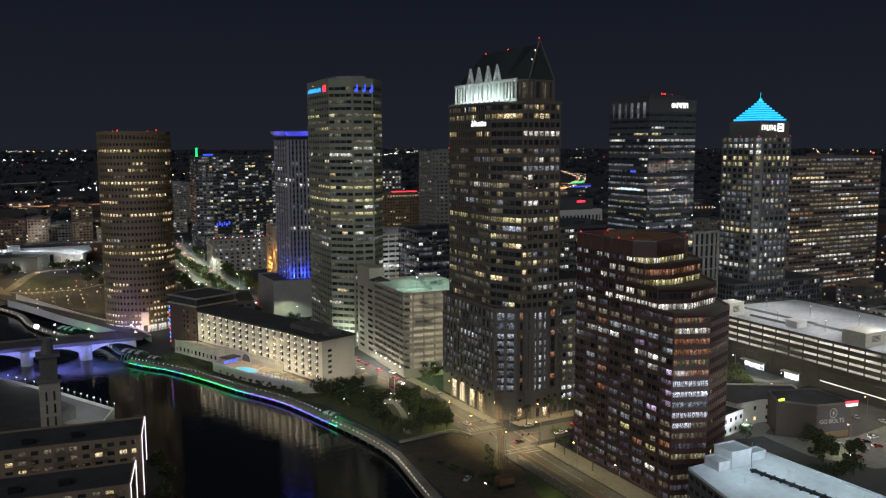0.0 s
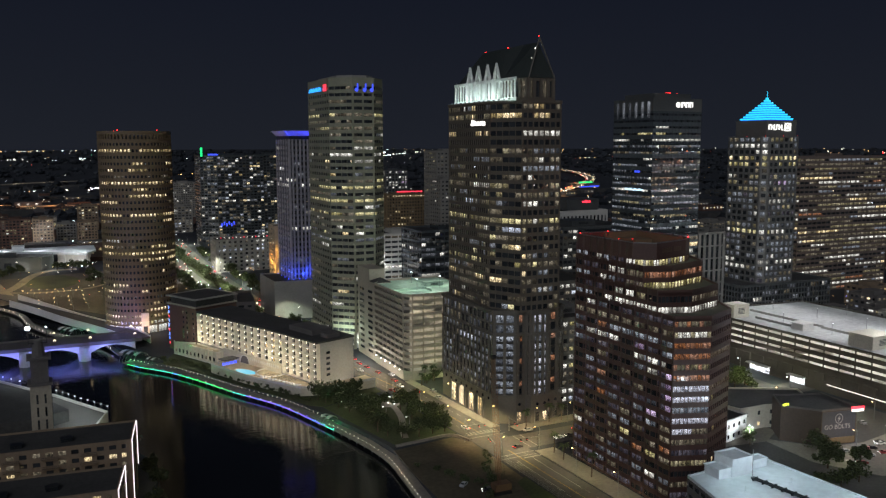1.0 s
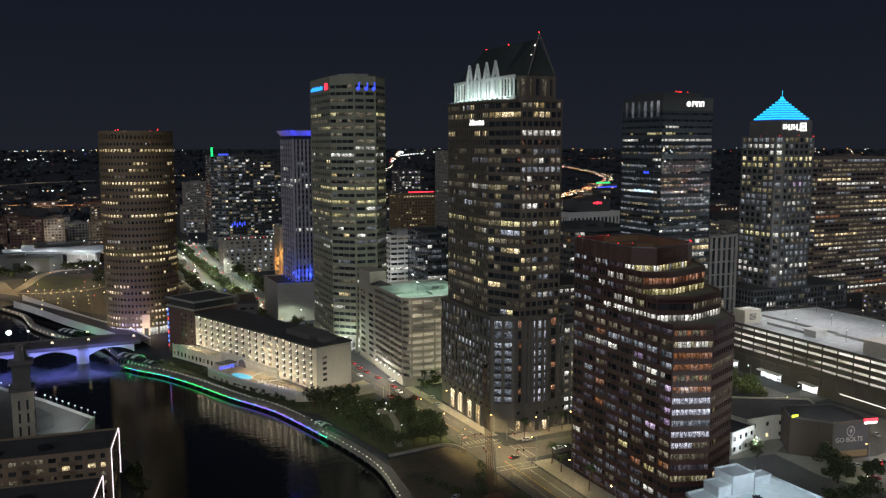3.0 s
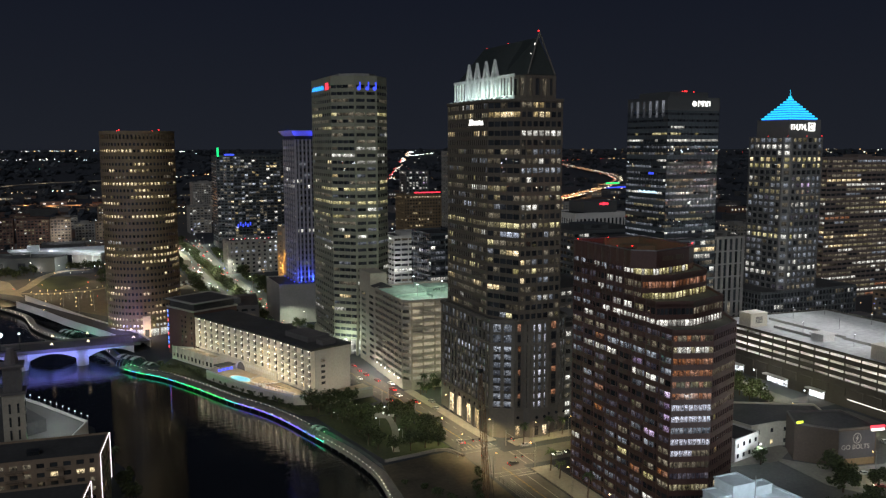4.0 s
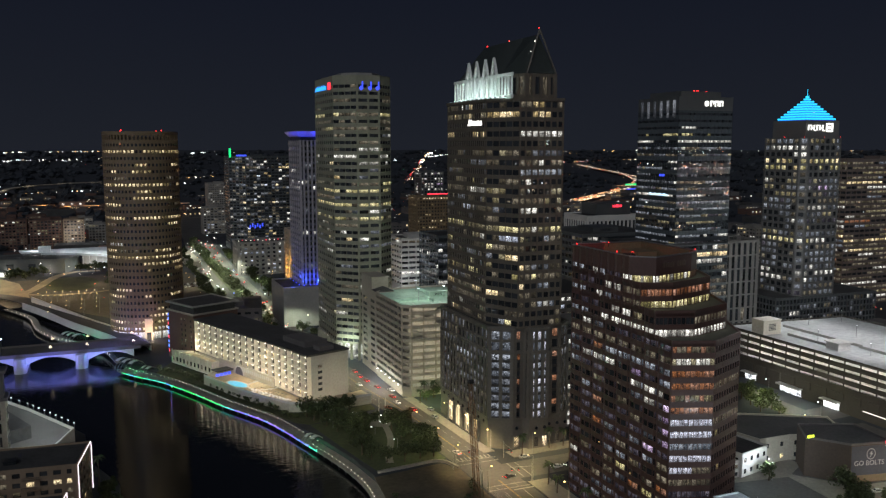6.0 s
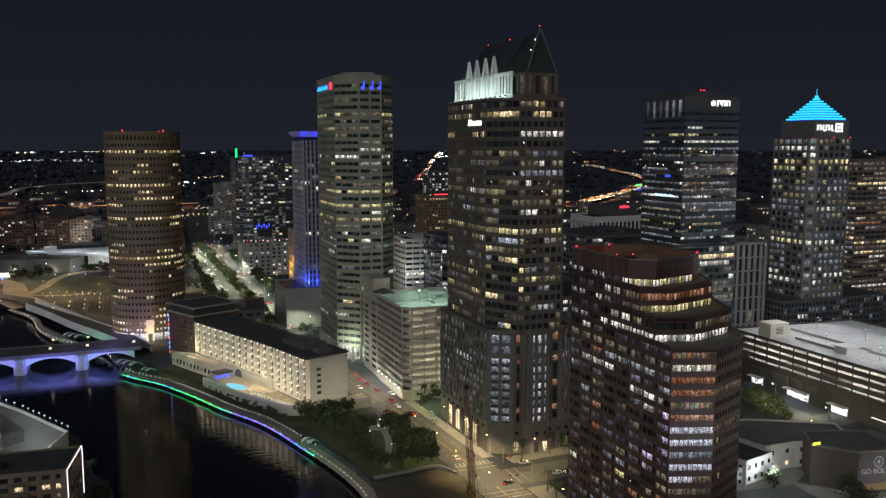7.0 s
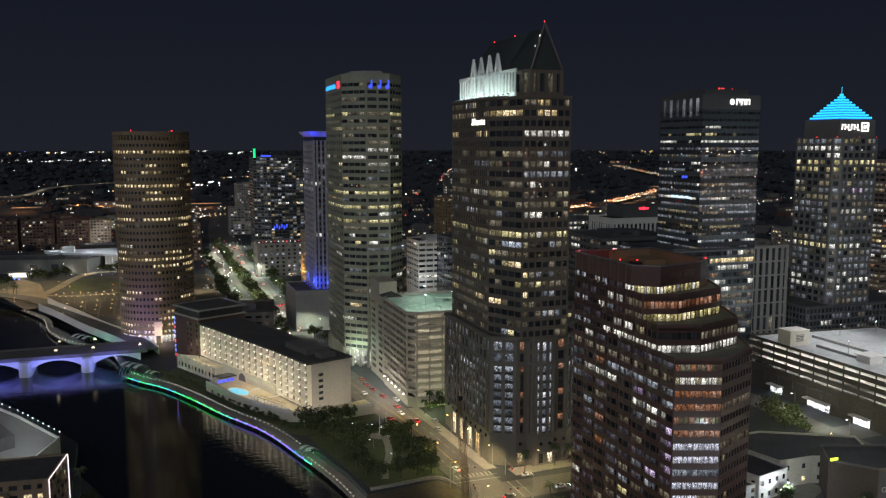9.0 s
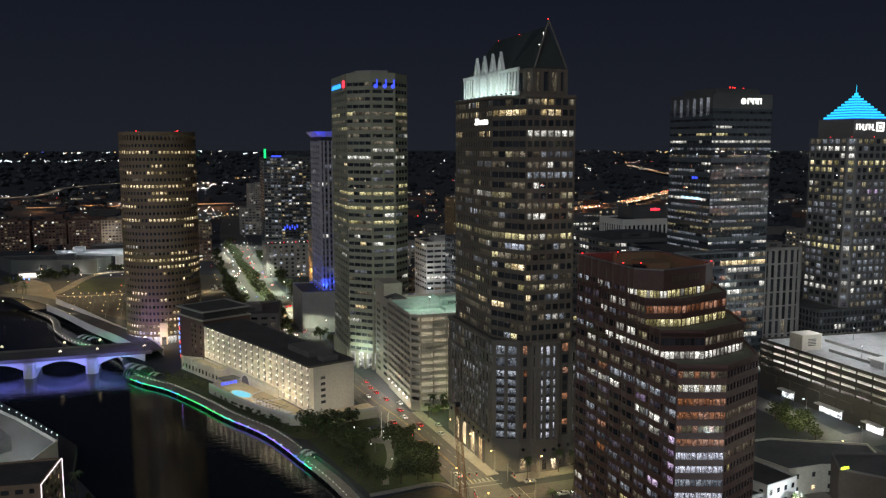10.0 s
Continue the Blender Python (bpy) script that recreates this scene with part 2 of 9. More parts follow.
def water_mat():
    m, n, l, b = plain("river_water")
    b.inputs["Base Color"].default_value = (0.010, 0.011, 0.012, 1)
    b.inputs["Roughness"].default_value, b.inputs["IOR"].default_value = 0.035, 1.33
    at = n.new("ShaderNodeNewGeometry")
    w1, w2, mix, relief = n.new("ShaderNodeTexNoise"), n.new("ShaderNodeTexNoise"), n.new("ShaderNodeMath"), n.new("ShaderNodeBump")
    w1.inputs["Scale"].default_value, w2.inputs["Scale"].default_value = 0.85, 0.3
    w1.inputs["Detail"].default_value = 2
    long = n.new("ShaderNodeVectorMath")
    long.operation, long.inputs[1].default_value = "MULTIPLY", (0.3, 1.0, 1.0)
    l.new(at.outputs["Position"], long.inputs[0])
    l.new(long.outputs[0], w1.inputs["Vector"]), l.new(long.outputs[0], w2.inputs["Vector"])
    l.new(w1.outputs["Fac"], mix.inputs[0]), l.new(w2.outputs["Fac"], mix.inputs[1])
    relief.inputs["Strength"].default_value, relief.inputs["Distance"].default_value = 0.45, 0.11
    l.new(mix.outputs[0], relief.inputs["Height"]), l.new(relief.outputs[0], b.inputs["Normal"])
    return m


def leaf_mat(name, colour):
    m, n, l, b = plain(name)
    geo, info, add = n.new("ShaderNodeNewGeometry"), n.new("ShaderNodeObjectInfo"), n.new("ShaderNodeMath")
    l.new(geo.outputs["Random Per Island"], add.inputs[0]), l.new(info.outputs["Random"], add.inputs[1])
    white, span, tint = n.new("ShaderNodeTexWhiteNoise"), n.new("ShaderNodeMapRange"), n.new("ShaderNodeVectorMath")
    white.noise_dimensions = "1D"
    l.new(add.outputs[0], white.inputs["W"]), l.new(white.outputs["Value"], span.inputs["Value"])
    span.inputs["To Min"].default_value, span.inputs["To Max"].default_value = 0.5, 1.5
    tint.operation = "SCALE"
    tint.inputs[0].default_value = colour
    l.new(span.outputs[0], tint.inputs["Scale"]), l.new(tint.outputs[0], b.inputs["Base Color"])
    b.inputs["Roughness"].default_value = 0.65
    return m


M["water"] = water_mat()
# far foliage lifted towards blue, the haze being part of its colour
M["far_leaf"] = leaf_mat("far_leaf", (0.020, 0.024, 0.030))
M["leaf"] = leaf_mat("oak_leaf", (0.05, 0.065, 0.022))
M["palm_leaf"] = leaf_mat("palm_leaf", (0.06, 0.085, 0.03))


# ---- builders ----
class Geo:
    """Collects the faces of one mesh, in world metres."""

    def __init__(self):
        self.v, self.f, self.m, self.uv = [], [], [], []

    def face(self, points, m=0):
        k = len(self.v)
        self.v += [tuple(p) for p in points]
        self.f.append(tuple(range(k, k + len(points))))
        self.m.append(m)
        self.uv += [(0, 0), (1, 0), (1, 1), (0, 1)] if len(points) == 4 else [(0.5, 0.5)] * len(points)

    def frame_box(self, o, u, w, a0, a1, b0, b1, z0, z1, m=0):
        """A box from a0 to a1 along u and b0 to b1 along w, both level directions from o."""
        p = [(o[0] + u[0] * a + w[0] * b, o[1] + u[1] * a + w[1] * b) for a, b in ((a0, b0), (a1, b0), (a1, b1), (a0, b1))]
        self.prism(p, z0, z1, m)

    def box(self, x0, y0, z0, x1, y1, z1, m=0):
        self.prism([(x0, y0), (x1, y0), (x1, y1), (x0, y1)], z0, z1, m)

    def prism(self, poly, z0, z1, m=0, top=None, tops=None):
        """An upright prism; tops: another outline for its upper end."""
        n, up = len(poly), tops or poly
        k = len(self.v)
        self.v += [(x, y, z0) for x, y in poly] + [(x, y, z1) for x, y in up]
        turn = sum(poly[i][0] * poly[(i + 1) % n][1] - poly[(i + 1) % n][0] * poly[i][1] for i in range(n)) > 0
        for i in range(n):
            j = (i + 1) % n
            q = (k + i, k + j, k + n + j, k + n + i)
            self.f.append(q if turn else q[::-1])
            self.m.append(m)
            self.uv += [(0, 0), (1, 0), (1, 1), (0, 1)]
        a, b = tuple(range(k, k + n)), tuple(range(k + n, k + 2 * n))
        for q, mm in ((a[::-1] if turn else a, m), (b if turn else b[::-1], m if top is None else top)):
            self.f.append(q)
            self.m.append(mm)
            self.uv += [(0.5, 0.5)] * n

    def ring(self, outer, inner, z0, z1, m=0):
        n, k = len(outer), len(self.v)
        self.v += [(x, y, z) for z in (z0, z1) for p in (outer, inner) for x, y in p]
        for i in range(n):
            j = (i + 1) % n
            a, b, c, d = k, k + n, k + 2 * n, k + 3 * n
            for q in ((a + i, a + j, c + j, c + i), (b + j, b + i, d + i, d + j), (c + i, c + j, d + j, d + i), (a + j, a + i, b + i, b + j)):
                self.f.append(q)
                self.m.append(m)
                self.uv += [(0, 0), (1, 0), (1, 1), (0, 1)]

    def tube(self, p, q, r, r2=None, n=8, m=0):
        p, q, r2 = Vector(p), Vector(q), r if r2 is None else r2
        axis = (q - p).normalized()
        side = axis.cross(Vector((0, 0, 1)) if abs(axis.z) < 0.9 else Vector((1, 0, 0))).normalized()
        other = axis.cross(side)
        k = len(self.v)
        for c, rr in ((p, r), (q, r2)):
            for i in range(n):
                a = 2 * math.pi * i / n
                self.v.append(tuple(c + rr * (math.cos(a) * side + math.sin(a) * other)))
        for i in range(n):
            j = (i + 1) % n
            self.f.append((k + i, k + n + i, k + n + j, k + j))
            self.m.append(m)
            self.uv += [(0, 0), (1, 0), (1, 1), (0, 1)]
        for q4 in (tuple(range(k, k + n)), tuple(range(k + 2 * n - 1, k + n - 1, -1))):
            self.f.append(q4)
            self.m.append(m)
            self.uv += [(0.5, 0.5)] * n

    def pipe(self, points, r, n=5, m=0):
        """One tube through a line of points, closed at both ends."""
        pts = [Vector(p) for p in points]
        k = len(self.v)
        for i, c in enumerate(pts):
            axis = (pts[min(i + 1, len(pts) - 1)] - pts[max(i - 1, 0)]).normalized()
            side = axis.cross(Vector((0, 0, 1)) if abs(axis.z) < 0.9 else Vector((1, 0, 0))).normalized()
            other = axis.cross(side)
            self.v += [tuple(c + r * (math.cos(math.tau * a / n) * side + math.sin(math.tau * a / n) * other)) for a in range(n)]
        for i in range(len(pts) - 1):
            for a in range(n):
                b = (a + 1) % n
                self.f.append((k + i * n + a, k + i * n + n + a, k + i * n + n + b, k + i * n + b))
                self.m.append(m)
                self.uv += [(0, 0), (1, 0), (1, 1), (0, 1)]
        last = k + (len(pts) - 1) * n
        for q in (tuple(range(k, k + n)), tuple(range(last + n - 1, last - 1, -1))):
            self.f.append(q)
            self.m.append(m)
            self.uv += [(0.5, 0.5)] * n

    def ball(self, c, r, m=0, n=8, rows=5, squash=1.0):
        k = len(self.v)
        self.v.append((c[0], c[1], c[2] - r * squash))
        for a in range(1, rows):
            t = -math.pi / 2 + math.pi * a / rows
            for i in range(n):
                s = 2 * math.pi * i / n
                self.v.append((c[0] + r * math.cos(t) * math.cos(s), c[1] + r * math.cos(t) * math.sin(s), c[2] + r * squash * math.sin(t)))
        self.v.append((c[0], c[1], c[2] + r * squash))
        last = len(self.v) - 1
        for i in range(n):
            j = (i + 1) % n
            tri = [(k, k + 1 + j, k + 1 + i), (last, last - n + i, last - n + j)]
            quads = [(k + 1 + a * n + i, k + 1 + a * n + j, k + 1 + (a + 1) * n + j, k + 1 + (a + 1) * n + i) for a in range(rows - 2)]
            for q in tri + quads:
                self.f.append(q)
                self.m.append(m)
                self.uv += [(0.5, 0.5)] * len(q)

    def mesh(self, name, mats, base=(0, 0, 0)):
        me = bpy.data.meshes.new(name)
        v = np.array(self.v, dtype=float) - np.array(base)
        me.from_pydata(v.tolist(), [], self.f)
        for m in mats:
            me.materials.append(m if isinstance(m, bpy.types.Material) else M[m])
        me.polygons.foreach_set("material_index", self.m)
        layer = me.uv_layers.new(name="UVMap")
        layer.data.foreach_set("uv", np.array(self.uv, dtype=float).ravel())
        me.update()
        return me


BASE = {}


def thing(name, base, label, category, group="", kind=""):
    """An Empty at the base of a thing, which carries its parts."""
    ob = new(name)
    ob.location = base
    BASE[ob.name] = Vector(base)
    ob.empty_display_size = 1
    return tagged(ob, label, category, group, kind)


def part(name, geo, mats, parent, label="", kind=""):
    """One mesh object under a thing or under a part, from faces in world metres."""
    base = BASE[parent.name]
    ob = new(name, geo.mesh(name, mats if isinstance(mats, (list, tuple)) else [mats], base))
    ob.parent = parent
    BASE[ob.name] = base
    return tagged(ob, label, kind=kind)


def piece(name, mesh, parent, place, turn=0.0, label=""):
    """One object on a shared mesh, at a place in world metres."""
    ob = new(name, mesh)
    ob.parent = parent
    ob.location = Vector(place) - BASE[parent.name]
    ob.rotation_euler = (0, 0, turn)
    return tagged(ob, label)


def solid(name, geo, mats, label, category="", kind="", base=None, group=""):
    """A thing that is one mesh."""
    base = base or (sum(p[0] for p in geo.v) / len(geo.v), sum(p[1] for p in geo.v) / len(geo.v), min(p[2] for p in geo.v))
    ob = new(name, geo.mesh(name, mats if isinstance(mats, (list, tuple)) else [mats], base))
    ob.location = base
    BASE[ob.name] = Vector(base)
    return tagged(ob, label, category, group, kind)


def inset(poly, d):
    """The outline moved inwards by d metres."""
    n, out = len(poly), []
    for i in range(n):
        a, b, c = Vector(poly[i - 1]), Vector(poly[i]), Vector(poly[(i + 1) % n])
        u, w = (b - a).normalized(), (c - b).normalized()
        nu, nw = Vector((-u.y, u.x)), Vector((-w.y, w.x))
        k = (nu + nw).normalized()
        s = d / max(0.35, k.dot(nu))
        out.append((b.x + k.x * s, b.y + k.y * s))
    return out


PANES = {}


def pane_mesh(w, h, mat):
    key = (round(w, 2), round(h, 2), mat)
    if key not in PANES:
        g = Geo()
        g.face([(-w / 2, 0, 0), (w / 2, 0, 0), (w / 2, 0, h), (-w / 2, 0, h)])
        PANES[key] = g.mesh("pane", [mat])
    return PANES[key]


def lights(mix, floors, keep=0.6, rows=None):
    """A chooser of lit and dark windows: mix maps a material to its share; rows gives floors a mix of their own."""
    rows = rows or {}
    rng = random.Random(sum(floors) * 7 + len(mix))
    state = {}

    def choose(edge, floor, bay):
        here = rows.get(floor, mix)
        if not isinstance(here, dict):
            here = {here: 0.85, "dark": 0.15}
        if (edge, floor) in state and rng.random() < keep:
            return state[edge, floor]
        pick = rng.choices(list(here), list(here.values()))[0]
        state[edge, floor] = pick
        return pick

    return choose


def facade(ob, poly, z0, floors, fh, wall, choose, bays=3.2, pier=0.8, tall=0.5, sill=None, deep=0.45, bays_of=None, singles=(), split=1,
           core="dark", pier_mat=None, piers=True, bands=True, blank=(), pier_of=None, pier_out=0.0, joined=False, loose_piers=True):
    """The storeys of a building: a glass core, a wall band under each row of windows, piers between the bays, and a pane in each bay."""
    pier_mat, bays_of, pier_of = pier_mat or wall, bays_of or {}, pier_of or {}
    usual, frame_rest = pier, Geo()
    z1, n, base = z0 + floors * fh, len(poly), BASE[ob.name]
    inner = inset(poly, deep + 0.05)
    g = Geo()
    g.prism(inner, z0, z1 - 0.02, 0)
    part("core", g, core, ob)
    high = fh * tall
    low = fh * (1 - tall) / 2 if sill is None else sill
    if bands:
        for first, last, a, b in ((0, 1, 0, low), (0, floors - 1, low + high, fh + low), (floors - 1, floors, low + high, fh)):
            if b - a < 0.05 or last <= first:
                continue
            if joined:
                for i in range(first, last):
                    frame_rest.ring(poly, inset(poly, deep), z0 + i * fh + a, z0 + i * fh + b)
                continue
            g = Geo()
            g.ring(poly, inset(poly, deep), 0, b - a)
            me = g.mesh("spandrel", [wall], (base.x, base.y, 0))
            for i in range(first, last):
                piece("spandrel", me, ob, (base.x, base.y, z0 + i * fh + a))
    bars = {}
    rest = Geo()
    mats = []
    for e in range(n):
        a, b = Vector(poly[e]), Vector(poly[(e + 1) % n])
        u, length = (b - a).normalized(), (b - a).length
        out = Vector((u.y, -u.x))
        pier = pier_of.get(e, usual)
        if e in blank:
            g = Geo()
            g.frame_box(a - u * 0.2, u, -out, 0, length + 0.4, -0.03, deep, z0, z1)
            part("pier", g, pier_mat, ob)
            continue
        count = bays_of.get(e, max(1, round(length / bays)))
        step = length / count
        ang = math.atan2(u.y, u.x)
        wide = step - pier
        if piers:
            for i in range(count + 1):
                c = a + u * min(max(i * step, pier / 2), length - pier / 2)
                if joined or not loose_piers:
                    frame_rest.frame_box(c, u, -out, -pier / 2, pier / 2, -0.03 - pier_out, deep, z0, z1)
                    continue
                if pier not in bars:
                    h = Geo()
                    h.box(-pier / 2, -0.03 - pier_out, 0, pier / 2, deep, z1 - z0)
                    bars[pier] = h.mesh("pier", [pier_mat])
                piece("pier", bars[pier], ob, (c.x, c.y, z0), ang)
        for f in range(floors):
            for i in range(count):
                mat = choose(e, f, i)
                c = a + u * ((i + 0.5) * step) - out * deep
                if e in singles:
                    for s in range(split):
                        w = wide / split
                        q = c + u * ((s + 0.5) * w - wide / 2)
                        piece("window_pane", pane_mesh(w - (0.06 if split > 1 else 0), high, mat), ob, (q.x, q.y, z0 + f * fh + low), ang)
                else:
                    if mat not in mats:
                        mats.append(mat)
                    for s in range(split):
                        w = wide / split
                        p = c + u * (s * w - wide / 2 + 0.03)
                        q = p + u * (w - 0.06)
                        za = z0 + f * fh + low
                        rest.face([(p.x, p.y, za), (q.x, q.y, za), (q.x, q.y, za + high), (p.x, p.y, za + high)], mats.index(mat))
    if frame_rest.f:
        part("wall_frame", frame_rest, wall, ob, kind="stuff")
    if rest.f:
        part("window_glazing", rest, mats, ob, kind="stuff")
    return z1


def roof(ob, poly, z, felt="roof_felt", wall="dark_concrete", high=1.2, thick=0.4):
    g = Geo()
    g.prism(inset(poly, thick), z - 0.3, z + 0.05, 0)
    part("roof", g, felt, ob)
    g = Geo()
    g.ring(poly, inset(poly, thick), z - 0.02, z + high)
    part("parapet", g, wall, ob)


def beacon(ob, place, r=0.8, mat="red"):
    g = Geo()
    r *= 0.7
    g.ball((place[0], place[1], place[2] + r), r)
    b = part("beacon", g, mat, ob, "red aircraft warning light")
    g = Geo()
    g.tube((place[0], place[1], place[2] - 1.5), place, 0.12)
    part("mast", g, "black_steel", b)


def plant_box(ob, x0, y0, z0, x1, y1, z1, mat="dark_concrete", near=True):
    """A rooftop plant room with a coping and louvres."""
    g = Geo()
    g.box(x0, y0, z0, x1, y1, z1, 0)
    body = part("plant_room", g, mat, ob)
    g = Geo()
    g.box(x0 - 0.2, y0 - 0.2, z1, x1 + 0.2, y1 + 0.2, z1 + 0.25)
    part("coping", g, mat, body)
    if not near:
        return
    g = Geo()
    for k in range(5):
        g.box(x0 + (x1 - x0) * 0.3, y0 - 0.12, z0 + (z1 - z0) * (0.3 + 0.1 * k), x0 + (x1 - x0) * 0.7, y0, z0 + (z1 - z0) * (0.35 + 0.1 * k))
    part("louvre", g, "dark_metal", body)


def letters(ob, name, text, at, right, size, mat, deep=0.25, label=""):
    """Words in raised letters, from their lower left corner, along a level direction."""
    curve = bpy.data.curves.new(name, "FONT")
    curve.body, curve.size, curve.extrude = text, size, deep
    tmp = bpy.data.objects.new("tmp", curve)
    me = bpy.data.meshes.new_from_object(tmp)
    bpy.data.objects.remove(tmp)
    me.materials.clear()
    me.materials.append(M[mat])
    sign = new(name, me)
    sign.parent = ob
    sign.location = Vector(at) - BASE[ob.name]
    sign.rotation_euler = (math.pi / 2, 0, math.atan2(right[1], right[0]))
    BASE[sign.name] = BASE[ob.name]
    return tagged(sign, label)


# ---- ground, river and roads ----
EAST_BANK = [(112, -300), (118, 150), (124, 240), (128, 279), (130, 296), (132, 319), (129, 344), (122, 374), (111.5, 412), (96, 444), (84, 473), (70, 502), (57, 520), (48, 536),
             (45, 590), (33, 650), (14, 710), (-18, 762), (-70, 850), (-300, 1000)]
WEST_BANK = [(30, -300), (34, 250), (38, 318), (44, 335), (45, 352), (33, 385), (32, 418), (11.5, 459), (-14, 505), (-60, 590), (-130, 690), (-320, 900)]


def arc(a0, a1, r, n):
    return [(r * math.sin(radians(a0 + (a1 - a0) * i / n)), r * math.cos(radians(a0 + (a1 - a0) * i / n))) for i in range(n + 1)]


def rise(r):
    """The height of the land, which climbs gently towards the horizon."""
    return 4 + (max(0, r - 1900) / 3050) ** 1.6 * 99


def ground():
    g = Geo()
    land = EAST_BANK[:2] + [(x + 5.4, y + 1.6) for x, y in EAST_BANK[2:14]] + EAST_BANK[14:]
    east = land + [(-1730, 800)] + arc(-65, 160, 1900, 45)
    west = WEST_BANK[::-1] + [(30, -1800)] + arc(181, 294, 1900, 24)
    g.prism(east, -3, 4)
    g.prism(west, -3, 4)
    for i in range(72):
        for k in range(12):
            p = []
            for aa, kk in ((i, k), (i + 1, k), (i + 1, k + 1), (i, k + 1)):
                r, t = 1900 + 3050 * kk / 12 - (25 if kk == 0 else 0), math.tau * aa / 72
                p.append((r * math.sin(t), r * math.cos(t), rise(r) - (0.05 if kk == 0 else 0)))
            g.face(p[::-1])
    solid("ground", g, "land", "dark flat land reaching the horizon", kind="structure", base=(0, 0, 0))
    g = Geo()
    g.face([(-1800, -400, 0), (400, -400, 0), (400, 1100, 0), (-1800, 1100, 0)])
    solid("water", g, "water", "black rippled river reflecting the city lights", kind="structure", base=(0, 0, 0))


ground()


def strip(g, line, half, z, m=0, thick=0.0):
    """A road or path along a line of points."""
    pts = [Vector(p) for p in line]
    sides = []
    for i, p in enumerate(pts):
        d = (pts[min(i + 1, len(pts) - 1)] - pts[max(i - 1, 0)]).normalized()
        w = Vector((-d.y, d.x))
        h = half[i] if isinstance(half, (list, tuple)) else half
        sides.append((p + w * h, p - w * h))
    for (a, b), (c, d) in zip(sides, sides[1:]):
        if thick:
            g.prism([(b.x, b.y), (d.x, d.y), (c.x, c.y), (a.x, a.y)], z - thick, z, m)
        else:
            g.face([(b.x, b.y, z), (d.x, d.y, z), (c.x, c.y, z), (a.x, a.y, z)], m)


def smooth(line, n=6):
    """A rounder line through the same points."""
    out, p = [], [Vector(q) for q in line]
    p = [p[0] * 2 - p[1]] + p + [p[-1] * 2 - p[-2]]
    for i in range(1, len(p) - 2):
        for k in range(n):
            t = k / n
            out.append(tuple(0.5 * (2 * p[i] + (p[i + 1] - p[i - 1]) * t + (2 * p[i - 1] - 5 * p[i] + 4 * p[i + 1] - p[i + 2]) * t * t
                                    + (3 * p[i] - p[i - 1] - 3 * p[i + 1] + p[i + 2]) * t ** 3)))
    return out + [tuple(p[-2])]


AVENUE = smooth([(182, 20), (181.5, 150), (181, 250), (180, 310), (178, 350), (174.5, 400), (169, 440), (163, 500), (157, 580), (153, 680), (152, 800), (153, 940), (163, 1200), (185, 1500), (230, 1850)])
CROSS = [(186, 308), (240, 309), (300, 312), (420, 320), (700, 340)]


